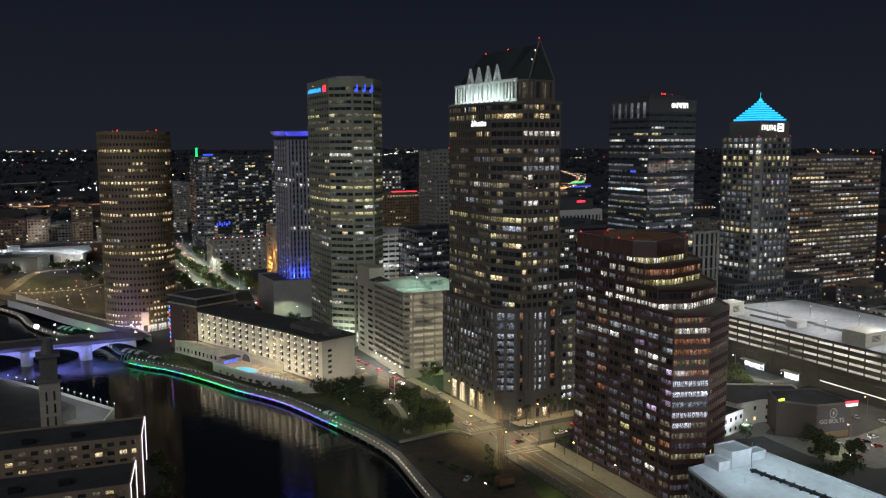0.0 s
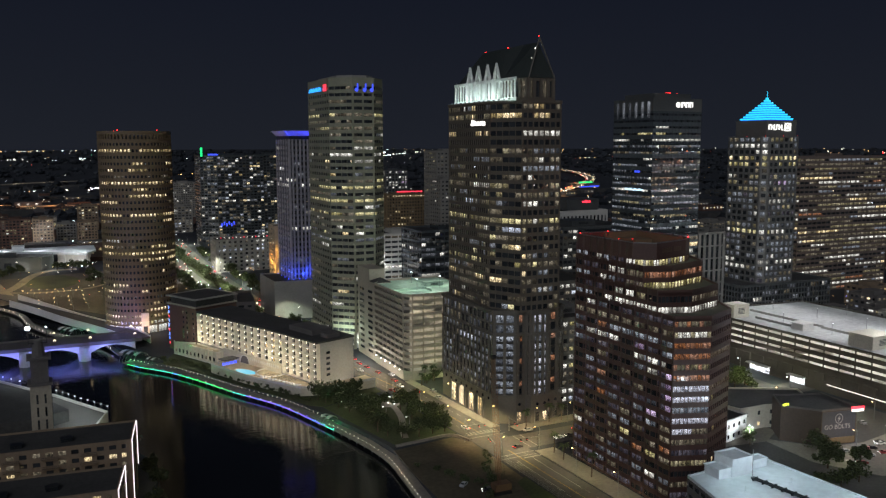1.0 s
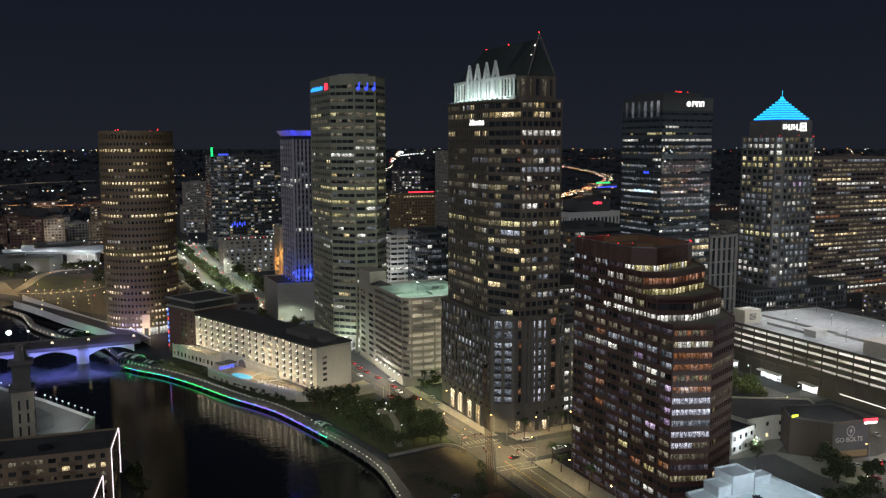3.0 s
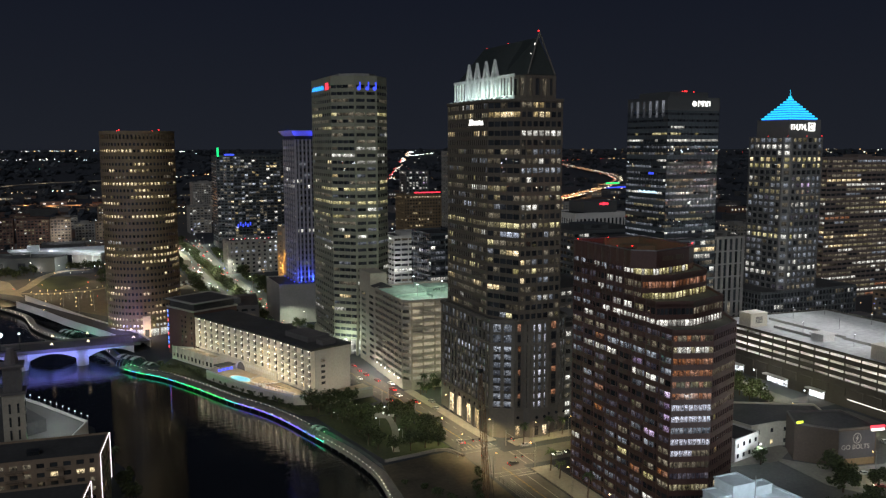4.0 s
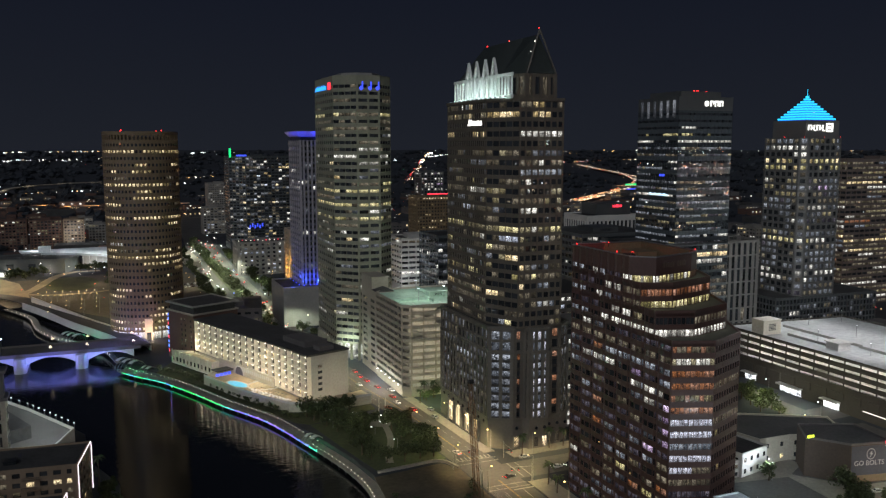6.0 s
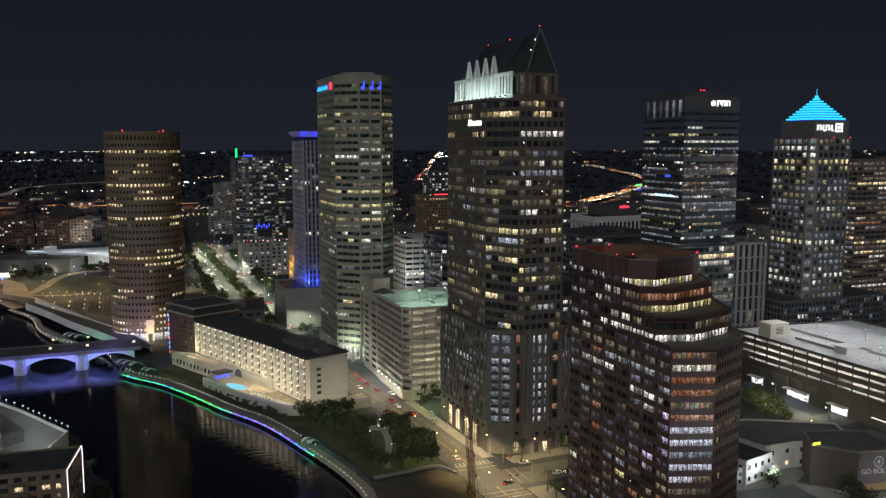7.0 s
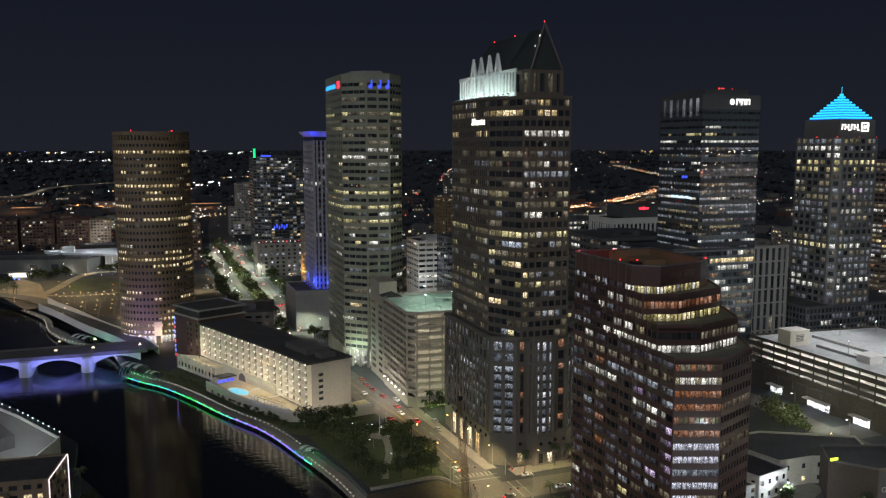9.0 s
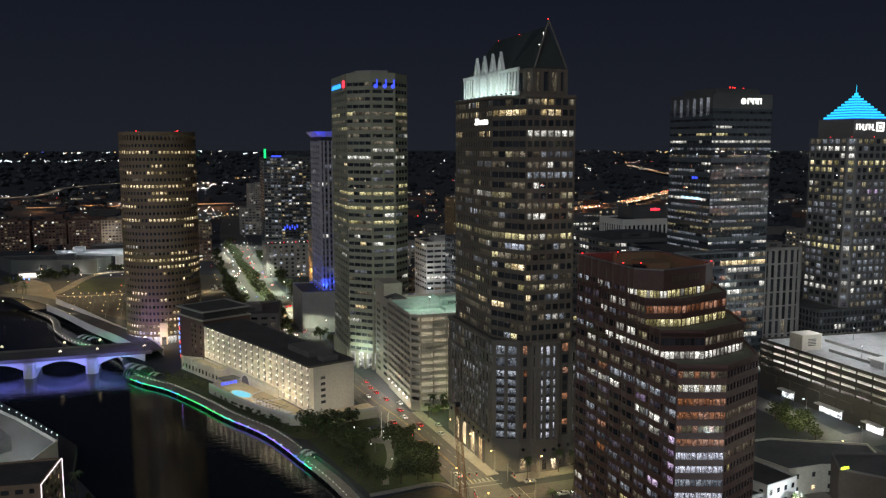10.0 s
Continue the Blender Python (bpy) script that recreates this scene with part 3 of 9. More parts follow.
def streets():
    g = Geo()
    strip(g, AVENUE, [8.5 if y < 540 else min(18, 8.5 + (y - 540) * 0.1) for _, y in AVENUE], 4.06)
    solid("road", g, "asphalt", "dark asphalt avenue with lane markings", kind="structure", base=(180, 300, 4))
    g = Geo()
    strip(g, CROSS, 8.0, 4.075)
    solid("road", g, "asphalt", "asphalt cross street at the corner tower", kind="structure", base=(240, 308, 4))
    g = Geo()
    strip(g, [(345, 150), (347, 260), (352, 420), (360, 700)], 7, 4.07)
    solid("road", g, "asphalt", "asphalt street beside the long car park", kind="structure", base=(347, 260, 4))
    g = Geo()
    strip(g, [(x - 2.5, y) for x, y in AVENUE if 620 < y < 1180], 3.2, 4.25, 0, 0.3)
    solid("median", g, "grass", "planted median strip of the avenue", kind="structure", base=(150, 800, 4))
    g = Geo()
    g.prism([(106, 804), (138, 804), (137, 850), (106, 850)], 3.9, 4.05)
    g.prism([(186, 728), (226, 728), (226, 776), (186, 776)], 3.9, 4.05)
    solid("parking_lot", g, "asphalt", "dark asphalt car parks beside the avenue", kind="structure", base=(150, 780, 4))
    # pavements, a real kerb above the road
    g = Geo()
    strip(g, [(194.8, 120), (195.5, 200), (195.2, 250), (194.5, 296)], 4.8, 4.2, 0, 0.3)
    strip(g, [(196, 324), (210, 325.2), (232, 326)], 3.5, 4.2, 0, 0.3)
    strip(g, [(189.5, 330), (188, 350), (186, 388), (184, 416)], 2.6, 4.2, 0, 0.3)
    solid("pavement", g, "paving", "pale concrete pavement with kerb", kind="structure", base=(195, 250, 4))
    g = Geo()
    for off, mat in ((0.0, 1), (0.35, 1), (-4.2, 0), (4.2, 0)):
        pts = [Vector(p) for p in AVENUE]
        for i in range(len(pts) - 1):
            d = pts[i + 1] - pts[i]
            if pts[i].y > 760 or 296 < pts[i].y < 322:
                continue
            w = Vector((-d.y, d.x)).normalized()
            n = max(1, int(d.length // (6 if off in (-4.2, 4.2) else 4)))
            for k in range(n):
                a = pts[i] + d * (k / n) + w * off
                b = pts[i] + d * ((k + (0.5 if mat == 0 else 1)) / n) + w * off
                g.face([(a.x - w.x * .09, a.y - w.y * .09, 4.085), (b.x - w.x * .09, b.y - w.y * .09, 4.085), (b.x + w.x * .09, b.y + w.y * .09, 4.085), (a.x + w.x * .09, a.y + w.y * .09, 4.085)][::-1], mat)
    # zebra bars at the junction
    for y in (293, 296.4, 321, 324.4):
        g.face([(172.5, y, 4.09), (189.5, y, 4.09), (189.5, y + 0.3, 4.09), (172.5, y + 0.3, 4.09)])
    for x in (190.5, 194.0):
        g.face([(x, 301, 4.09), (x + 0.3, 301, 4.09), (x + 0.3, 316, 4.09), (x, 316, 4.09)])
    for k in range(9):
        x = 173.5 + k * 1.75
        g.face([(x, 325.2, 4.09), (x + 0.45, 325.2, 4.09), (x + 0.45, 328.2, 4.09), (x, 328.2, 4.09)])
    for x in (177.2, 184.8):
        g.face([(x, 255, 4.09), (x + 0.25, 255, 4.09), (x + 0.25, 290, 4.09), (x, 290, 4.09)])
    g.face([(181.4, 290.6, 4.09), (190, 290.6, 4.09), (190, 291.3, 4.09), (181.4, 291.3, 4.09)])
    solid("road_marking", g, ["line_white", "line_yellow"], "worn white and yellow road markings", kind="structure", base=(180, 300, 4))


streets()


# ---- towers ----
M["bronze"] = surface("bronze", (0.05, 0.045, 0.04), 0.45, metal=0.3)


def corner_tower():
    """The tall tower with the steep dark roof."""
    ob = thing("office_tower", (210, 358, 4), "tall brown granite tower with steep dark roof and lit crown", "skyscraper")
    base = [(191, 388), (191, 335), (200.2, 329.6), (204.8, 329.6), (206.4, 326.6), (215.4, 326.6), (217, 329.6), (222.5, 329.6), (229, 335), (229, 388)]
    g = Geo()
    g.prism(base, 4, 17.2, 0)
    plinth = part("plinth", g, "grey_granite", ob, "grey-brown granite plinth")
    g = Geo()
    g.ring(inset(base, -0.5), inset(base, 0.2), 16.4, 17.4)
    g.ring(inset(base, -0.35), inset(base, 0.2), 45.2, 46.2)
    g.ring(inset(base, -0.5), inset(base, 0.2), 55.2, 56.4)
    part("cornice", g, "grey_granite", ob)
    # tall lit openings of the lobby, the second one arched
    for k, (y, w, top, arch) in enumerate(((374.5, 5.2, 13.2, 0), (366.0, 5.6, 14.0, 1), (355.5, 5.0, 13.0, 0), (346.5, 5.0, 13.0, 0))):
        g = Geo()
        pts = [(190.9, y + w / 2, 4.4), (190.9, y - w / 2, 4.4), (190.9, y - w / 2, top - (w / 2 if arch else 0))]
        if arch:
            pts += [(190.9, y + w / 2 * math.cos(a), top - w / 2 + w / 2 * math.sin(a)) for a in [math.pi - math.pi * i / 10 for i in range(1, 11)]]
        else:
            pts += [(190.9, y + w / 2, top)]
        g.face(pts)
        part("lobby_window", g, "shop", plinth)
        g = Geo()
        for s in (-1, 1):
            g.box(190.3, y + s * (w / 2 + 0.5) - 0.5, 4, 191, y + s * (w / 2 + 0.5) + 0.5, top + 0.6)
        for s in (-0.2, 0.2):
            g.box(190.75, y + s * w - 0.06, 4.4, 190.88, y + s * w + 0.06, top - (w * .25 if arch else 0))
        part("door_surround", g, "grey_granite", plinth)
    rng = random.Random(5)
    for k in range(9):
        g = Geo()
        y = 339 + k * 5.6
        g.tube((190.85, y, 14.9), (191.05, y, 14.9), 0.75, n=12)
        part("round_window", g, "dark", plinth)
    for k in range(7):
        x = 201 + k * 3.9
        g = Geo()
        y = 329.5 if not 206 < x < 216 else 326.5
        g.face([(x, y, 5), (x + 1.9, y, 5), (x + 1.9, y, 9.2), (x, y, 9.2)])
        part("shop_window", g, "shop" if k in (0, 1, 3) else "dim", plinth)
        g = Geo()
        g.tube((x + 1, y - 0.1, 13), (x + 1, y + 0.1, 13), 0.7, n=12)
        part("round_window", g, "dark", plinth)
    cool = lights({"dark": 4, "dim": 1.5, "haze": 2.2, "cool": 0.25, "dimcool": 3}, (3, 9), 0.3)
    south = lights({"haze": 6, "pearl": 0.8, "dimcool": 2, "dark": 0.6}, (4, 7), 0.5)
    bow = lights({"pearl": 3, "haze": 2, "dimcool": 0.6}, (5, 7), 0.4)
    pick = lambda e, f, i: cool(e, f, i) if e in (0, 8) else ("rust" if e in (2, 6) and f % 3 == 1 else "dark") if e in (2, 3, 5, 6) else bow(e, f, i) if e == 4 else south(e, f, i)
    facade(ob, base, 17.4, 8, 3.5, "bronze", pick, bays_of={0: 14, 1: 2, 2: 1, 3: 1, 4: 3, 5: 1, 6: 1, 7: 2, 8: 14, 9: 10}, pier=1.5, tall=0.68, deep=0.25, singles=(0, 1, 4), pier_mat="grey_granite", pier_out=0.3)
    facade(ob, base, 46.0, 2, 4.6, "grey_granite", pick, bays_of={0: 13, 1: 2, 2: 1, 3: 1, 4: 3, 5: 1, 6: 1, 7: 2, 8: 13, 9: 10}, pier=1.4, tall=0.76, deep=0.5, singles=(1, 4))
    roof(ob, base, 56.0, wall="grey_granite", high=0.8)
    shaft = [(193.6, 386), (193.6, 343.5), (201, 327.8), (221.4, 327.8), (228.6, 343.5), (228.6, 386)]
    mixes = {"dark": 6.5, "dim": 2.4, "olive": 1.2, "dimcool": 1.2, "haze": 0.8, "white": 0.3, "cool": 0.15, "warm": 0.25, "yellow": 0.3, "violet": 0.06}
    rows = {20: {"warm": 3, "dark": 3, "white": 1}, 22: {"warm": 3, "olive": 4, "dark": 4}, 10: {"yellow": 4, "olive": 4, "white": 1, "dark": 1}, 8: {"yellow": 2, "dim": 4, "dark": 4},
            16: {"white": 0.8, "haze": 2, "dark": 3, "dim": 2}, 17: {"haze": 2, "white": 0.5, "dark": 4, "dim": 2}, 14: {"white": 1, "olive": 2, "dark": 4, "dim": 1}, 3: {"dim": 3, "warm": 1.5, "dark": 3}, 5: {"yellow": 2, "dim": 4, "dark": 3},
            1: {"dim": 3, "white": 2, "dark": 3}, 21: {"dark": 1}, 19: {"dark": 5, "warm": 0.3}}
    top = facade(ob, shaft, 56.2, 24, 3.92, "brown_granite", lights(mixes, (24, 4), 0.5, rows), bays_of={0: 21, 1: 5, 2: 7, 3: 5, 4: 20, 5: 14}, pier=0.72, pier_of={1: 0.22, 3: 0.22}, tall=0.56, deep=0.16, singles=(1, 2), pier_out=0.06)
    g = Geo()
    g.ring(inset(shaft, -0.4), inset(shaft, 0.3), top - 0.4, top + 0.8)
    part("cornice", g, "brown_granite", ob)
    # crown: a lit screen with four gables on each long side, dark roof, pointed ends
    crown = [(198.6, 386), (198.6, 340), (203.5, 327.5), (217.5, 327.5), (222.4, 340), (222.4, 386)]
    z0 = top + 0.8
    facade(ob, crown, z0, 1, 9.6, "brown_granite", lambda e, f, i: "dark" if i % 2 else "dim", bays_of={0: 10, 1: 3, 2: 4, 3: 3, 4: 10, 5: 5}, pier=1.4, tall=0.72, deep=0.6, pier_out=0.2)
    pale = "crown_stone"
    for side, x in ((-1, 197.9), (1, 223.1)):
        g = Geo()
        first = 328 if side < 0 else 342
        g.box(x - 0.25, first, z0 - 0.3, x + 0.25, 388, z0 + 1.2)
        g.box(x - 0.3, first, z0 + 8.6, x + 0.3, 388, z0 + 9.9)
        screen = part("crown_screen", g, pale, ob, "white stone screen washed by floodlights")
        ys = [first + 1 + (386 - first) * i / 20 for i in range(21)]
        for y in ys:
            g = Geo()
            g.box(x - 0.28, y - 0.45, z0 + 1.2, x + 0.28, y + 0.45, z0 + 8.6)
            part("column", g, pale, screen)
        for y in (345.5, 354, 363, 371.5):
            g = Geo()
            g.prism([(x - 0.5, y - 3.1), (x + 0.5, y - 3.1), (x + 0.5, y - 1.3), (x - 0.5, y - 1.3)], z0, z0 + 10.2)
            g.prism([(x - 0.5, y + 1.3), (x + 0.5, y + 1.3), (x + 0.5, y + 3.1), (x - 0.5, y + 3.1)], z0, z0 + 10.2)
            for s in (-1, 1):
                k = [(x - 0.5, y + s * 3.3, z0 + 9.6), (x - 0.5, y + s * 1.5, z0 + 9.6), (x - 0.5, y, z0 + 14.6), (x - 0.5, y, z0 + 17.2)]
                j = [(px + 1.0, py, pz) for px, py, pz in k]
                g.face(k if s > 0 else k[::-1]), g.face(j[::-1] if s > 0 else j)
                g.face([k[0], k[3], j[3], j[0]]), g.face([k[1], k[2], j[2], j[1]])
            part("gable", g, pale, screen)
            g = Geo()
            for s in (-0.45, 0.45):
                g.box(x - 0.1, y + s - 0.08, z0 + 1, x + 0.1, y + s + 0.08, z0 + 12)
            for zz in (3, 6, 9):
                g.box(x - 0.1, y - 1.3, z0 + zz, x + 0.1, y + 1.3, z0 + zz + 0.2)
            part("tracery", g, pale, screen)
    eave, ridge = z0 + 9.7, 176.3
    g = Geo()
    foot = [(199, 387), (199, 340), (203.8, 327.3), (217.2, 327.3), (222, 340), (222, 387)]
    up = [(209.6, 380), (209.6, 340), (209.9, 331.5), (211.1, 331.5), (211.4, 340), (211.4, 380)]
    g.prism(foot, eave, ridge, 0, tops=up)
    slope = part("roof", g, "copper_roof", ob, "steep dark metal roof")
    g = Geo()
    for y in np.linspace(332, 386, 28):
        yy = 340 + (y - 340) * 40 / 47 if y > 340 else y
        for a, b in (((199, y, eave), (209.6, yy, ridge)), ((222, y, eave), (211.4, yy, ridge))):
            if y > 340:
                g.tube(a, b, 0.12, n=4)
    part("seam", g, "copper_roof", slope)
    g = Geo()
    for s in (-1, 1):
        g.tube((210.5 + s * 6.6, 327.2, eave), (210.5, 329.5, ridge + 2.2), 0.35, n=6)
    g.tube((210.5, 329.5, ridge), (210.5, 329.5, ridge + 3.5), 0.3, 0.08)
    part("gable_rib", g, "grey_granite", ob)
    for (x, y, z) in ((210.5, 330, 178.8), (210.5, 357, 176.4), (210.5, 379, 176.4)):
        beacon(ob, (x, y, z), 0.38)
    g = Geo()
    g.ball((206.5, 329.4, 169.5), 0.25), g.ball((208.6, 329.6, 173.6), 0.45)
    part("gable_lamp", g, "bulb_soft", ob)
    g = Geo()
    for y in np.linspace(330, 386, 13):
        g.box(195.2, y - 0.4, top + 0.9, 195.9, y + 0.4, top + 1.4)
    part("floodlight", g, "dark_metal", ob)
    # the bank's name becomes a row of plain blocks
    g = Geo()
    for k in range(7):
        y = 362.2 - k * 2.05
        g.box(193.3, y - 1.5, 140.3, 193.75, y - 0.9, 142.2 + (0.7 if k in (0, 1) else 0))
        g.box(193.3, y - 0.9, 140.3 + 0.6 * (k % 3), 193.75, y - 0.1, 141.1 + 0.6 * (k % 3))
    part("sign", g, "whitesign", ob, "white lit sign blocks")
    return ob


M["crown_stone"] = surface("crown_stone", (0.72, 0.72, 0.68), 0.7)
M["bulb_soft"] = lamp_mat("soft_lamp", (1.0, 0.95, 0.85), 2.0)
corner_tower()
for k in range(4):
    lamp = new("crown_floodlight", bpy.data.lights.new("crown_floodlight", "AREA"))
    lamp.data.shape, lamp.data.size, lamp.data.size_y, lamp.data.energy, lamp.data.color = "RECTANGLE", 14, 0.6, 1050, (0.76, 1.0, 0.95)
    lamp.matrix_world = look((194.9, 336 + 14.5 * k, 151.4), (199.4, 336 + 14.5 * k, 161)) @ pose(0, 0, 0, 0, 0, 0)


def pale_tower():
    """The light concrete tower with cut corners."""
    ob = thing("office_tower", (190, 530, 4), "pale concrete office tower with cut corners and ribbon windows", "skyscraper")
    poly = [(171.5, 552), (171.5, 508.5), (182.6, 497.5), (196.8, 497.5), (206.8, 508.5), (206.8, 552), (196.8, 563), (182.6, 563)]
    g = Geo()
    g.prism(inset(poly, 3), 4, 14, 0)
    part("lobby", g, "shop_glass", ob)
    for e in range(8):
        a, b = Vector(poly[e]), Vector(poly[(e + 1) % 8])
        n = max(2, round((b - a).length / 6))
        for k in range(n):
            c = a + (b - a) * (k + 0.02) / n
            g = Geo()
            g.box(c.x - 0.7, c.y - 0.7 + 0.7, 4, c.x + 0.7, c.y + 1.4, 14)
            part("column", g, "pale_concrete", ob)
    mix = {"dark": 10.0, "dim": 1.2, "white": 0.6, "yellow": 0.35, "dimcool": 0.5, "warm": 0.25}
    rows = {37: {"dark": 4, "dim": 1}, 38: {"dark": 1}, 35: {"dark": 3, "dim": 1, "warm": 0.5}, 33: {"yellow": 2, "dim": 2, "dark": 1}, 32: {"dim": 3, "dark": 2, "yellow": 1}, 31: {"yellow": 2, "dim": 2, "dark": 2},
            28: {"white": 0.8, "dark": 4, "dim": 2}, 27: {"white": 0.8, "haze": 1, "dark": 3, "dim": 2}, 22: {"yellow": 3, "dark": 1, "dim": 1}, 20: {"yellow": 4, "dim": 1}, 23: {"yellow": 2, "dim": 2, "dark": 1},
            18: {"yellow": 3, "dim": 1, "dark": 1}, 14: {"dimcool": 2, "white": 1, "dark": 2}, 13: {"white": 2, "dark": 3}, 10: {"dim": 2, "white": 1, "dark": 2}, 8: {"white": 1.5, "dim": 2, "dark": 3}}
    top = facade(ob, poly, 14, 38, 4.05, "pale_concrete", lights(mix, (38, 4), 0.55, rows), bays_of={0: 9, 1: 4, 2: 2, 3: 4, 4: 9, 5: 4, 6: 4, 7: 4}, pier=1.2, pier_of={1: 0.2, 3: 0.2, 0: 1.2}, tall=0.46, deep=0.25, split=2, singles=(2,))
    g = Geo()
    g.prism(poly, top, top + 4.2)
    part("parapet", g, "pale_concrete", ob)
    g = Geo()
    g.prism(inset(poly, 6), top + 4.2, top + 6.0)
    part("penthouse", g, "grey_concrete", ob)
    # signs: plain shapes
    g = Geo()
    for k in range(9):
        g.box(171.0, 546.5 - k * 2.9, top - 3.0, 171.4, 547.6 - k * 2.9, top - 0.9 + 0.5 * (k % 2))
        g.box(171.0, 547.6 - k * 2.9, top - 3.0 + 0.7 * (k % 3), 171.4, 548.8 - k * 2.9, top - 2.2 + 0.7 * (k % 3))
    part("sign", g, "bluesign", ob, "blue lit sign blocks")
    g = Geo()
    g.prism([(171.1, 518.5), (171.1, 513.0), (171.5, 513.0), (171.5, 518.5)], top - 3.4, top + 0.6)
    part("sign_flag", g, "redsign", ob, "red lit emblem")
    for k, x in enumerate((185.6, 190.8, 195.4)):
        g = Geo()
        g.tube((x, 497.3, top - 3.2), (x, 497.45, top - 3.2), 1.2, n=10)
        g.box(x + 0.3, 497.2, top - 3.4, x + 1.1, 497.45, top + 0.6)
        part("holiday_light", g, "blue", ob, "blue light figure")
    return ob


M["shop_glass"] = room("lobby_room", (0.95, 0.95, 0.85), 0.5, 0.3)
pale_tower()


def round_tower():
    ob = thing("round_tower", (70, 628, 4), "round tan concrete tower with small square windows", "skyscraper")
    n, r = 60, 24.1
    poly = [(70 + r * math.cos(math.tau * i / n), 628 + r * math.sin(math.tau * i / n)) for i in range(n)]
    rows = {27: {"warm": 6, "dark": 1}, 26: {"dark": 4, "warm": 1}, 25: {"dark": 4, "warm": 1.2}, 24: {"dark": 3, "warm": 1.5}, 22: {"warm": 7, "dark": 1}, 23: {"dark": 4, "dim": 1}, 20: {"warm": 3, "dark": 2},
            21: {"warm": 2, "dark": 3}, 18: {"dark": 3, "warm": 1}, 17: {"warm": 3, "dark": 2}, 14: {"dark": 5, "dim": 0.5}, 11: {"warm": 4, "yellow": 2, "dark": 2}, 10: {"warm": 2, "dark": 3}, 9: {"warm": 2, "dark": 3},
            13: {"dark": 5, "white": 0.5}, 1: {"warm": 3, "yellow": 3, "dark": 1}, 0: {"yellow": 4, "warm": 2, "white": 2}, 28: {"dark": 1}, 15: {"dark": 4, "warm": 1}, 4: {"yellow": 2, "dark": 3}}
    state = {}
    rng = random.Random(31)

    def choose(e, f, i):
        mix = rows.get(f, {"dark": 5, "warm": 1.3, "dim": 0.6})
        if f in state and rng.random() < 0.72:
            return state[f]
        state[f] = rng.choices(list(mix), list(mix.values()))[0]
        return state[f]

    lower = lambda e, f, i: choose(e, f, i)
    top = facade(ob, poly, 9, 29, 4.32, "tan_concrete", lower, pier=0.55, tall=0.42, deep=0.2, bays_of={e: 1 for e in range(n)})
    g = Geo()
    g.prism(inset(poly, 0.6), 4, 9.05)
    part("lobby", g, "shop_glass", ob)
    for k in range(0, n, 3):
        g = Geo()
        x, y = poly[k]
        g.box(x - 0.5, y - 0.5, 4, x + 0.5, y + 0.5, 9)
        part("column", g, "tan_concrete", ob)
    g = Geo()
    g.ring(inset(poly, 0.0), inset(poly, 1.0), top, top + 1.2)
    g.ring(inset(poly, 0.0), inset(poly, 1.0), top + 4.4, top + 6.6)
    part("parapet", g, "tan_concrete", ob)
    bar = Geo()
    bar.box(-0.6, -0.02, 0, 0.6, 0.9, 3.2)
    me = bar.mesh("fin", ["tan_concrete"])
    for i in range(n):
        a = math.tau * (i + 0.5) / n
        piece("fin", me, ob, (70 + r * math.cos(a) * 0.995, 628 + r * math.sin(a) * 0.995, top + 1.2), a + math.pi / 2)
    g = Geo()
    g.prism(inset(poly, 2.2), top, top + 3.0, 0)
    part("roof", g, "roof_felt", ob)
    for a in (-122, -58, 60, 120):
        beacon(ob, (70 + 23.5 * math.cos(radians(a)), 628 + 23.5 * math.sin(radians(a)), top + 6.8), 0.5)
    g = Geo()
    g.box(66.8, 602.6, 4, 71.6, 605.4, 18)
    door = part("entrance", g, "lit_stone", ob, "tall bright entrance slab")
    g = Geo()
    g.box(67.8, 602.35, 4, 70.6, 602.65, 9)
    part("door", g, "dark", door)
    return ob


M["lit_stone"] = surface("lit_stone", (0.75, 0.62, 0.45), 0.7)
round_tower()
glow("entrance_light", (69.2, 597.0, 6.5), 5200, (1.0, 0.72, 0.45))


def striped_tower():
    ob = thing("striped_tower", (190, 633, 4), "dark glass tower with white vertical piers lit blue", "skyscraper")
    podium = [(160, 652), (160, 608), (206, 602), (212, 648)]
    g = Geo()
    g.prism(podium, 4, 31.5)
    part("podium", g, "grey_concrete", ob, "plain grey concrete podium")
    roof(ob, podium, 31.5, wall="grey_concrete", high=0.9)
    poly = [(175.5, 652), (175.5, 617), (207, 617), (207, 652)]
    rng = lights({"dark": 12, "white": 0.7, "dimcool": 1}, (26, 2), 0.3, {9: {"white": 3, "dark": 2}, 17: {"white": 3, "dark": 2}, 18: {"white": 2, "dark": 2}})
    facade(ob, poly, 31.5, 26, 4.0, "slate", rng, bays_of={0: 5, 1: 11, 2: 11, 3: 8}, pier=1.2, tall=0.62, deep=0.6, pier_mat="slate_pier", pier_out=0.4, singles=(1,))
    g = Geo()
    g.prism([(176.2, 651.5), (176.2, 617.5), (206.5, 617.5), (206.5, 651.5)], 135.5, 138)
    part("neck", g, "dark_metal", ob)
    g = Geo()
    g.prism([(175.5, 652), (175.5, 617), (207, 617), (207, 652)], 138, 141.8, 0, tops=[(172.2, 655), (172.2, 613.5), (210.5, 613.5), (210.5, 655)])
    part("cap", g, "blue_cap", ob, "flared cap washed in blue light")
    for x in np.linspace(176.5, 205, 7):
        g = Geo()
        g.box(x - 0.4, 615.2, 31.6, x + 0.4, 615.8, 32.1)
        part("uplight", g, "blue", ob)
    for y in np.linspace(620, 650, 4):
        g = Geo()
        g.box(173.6, y - 0.4, 31.6, 174.2, y + 0.4, 32.1)
        part("uplight", g, "blue", ob)
    return ob


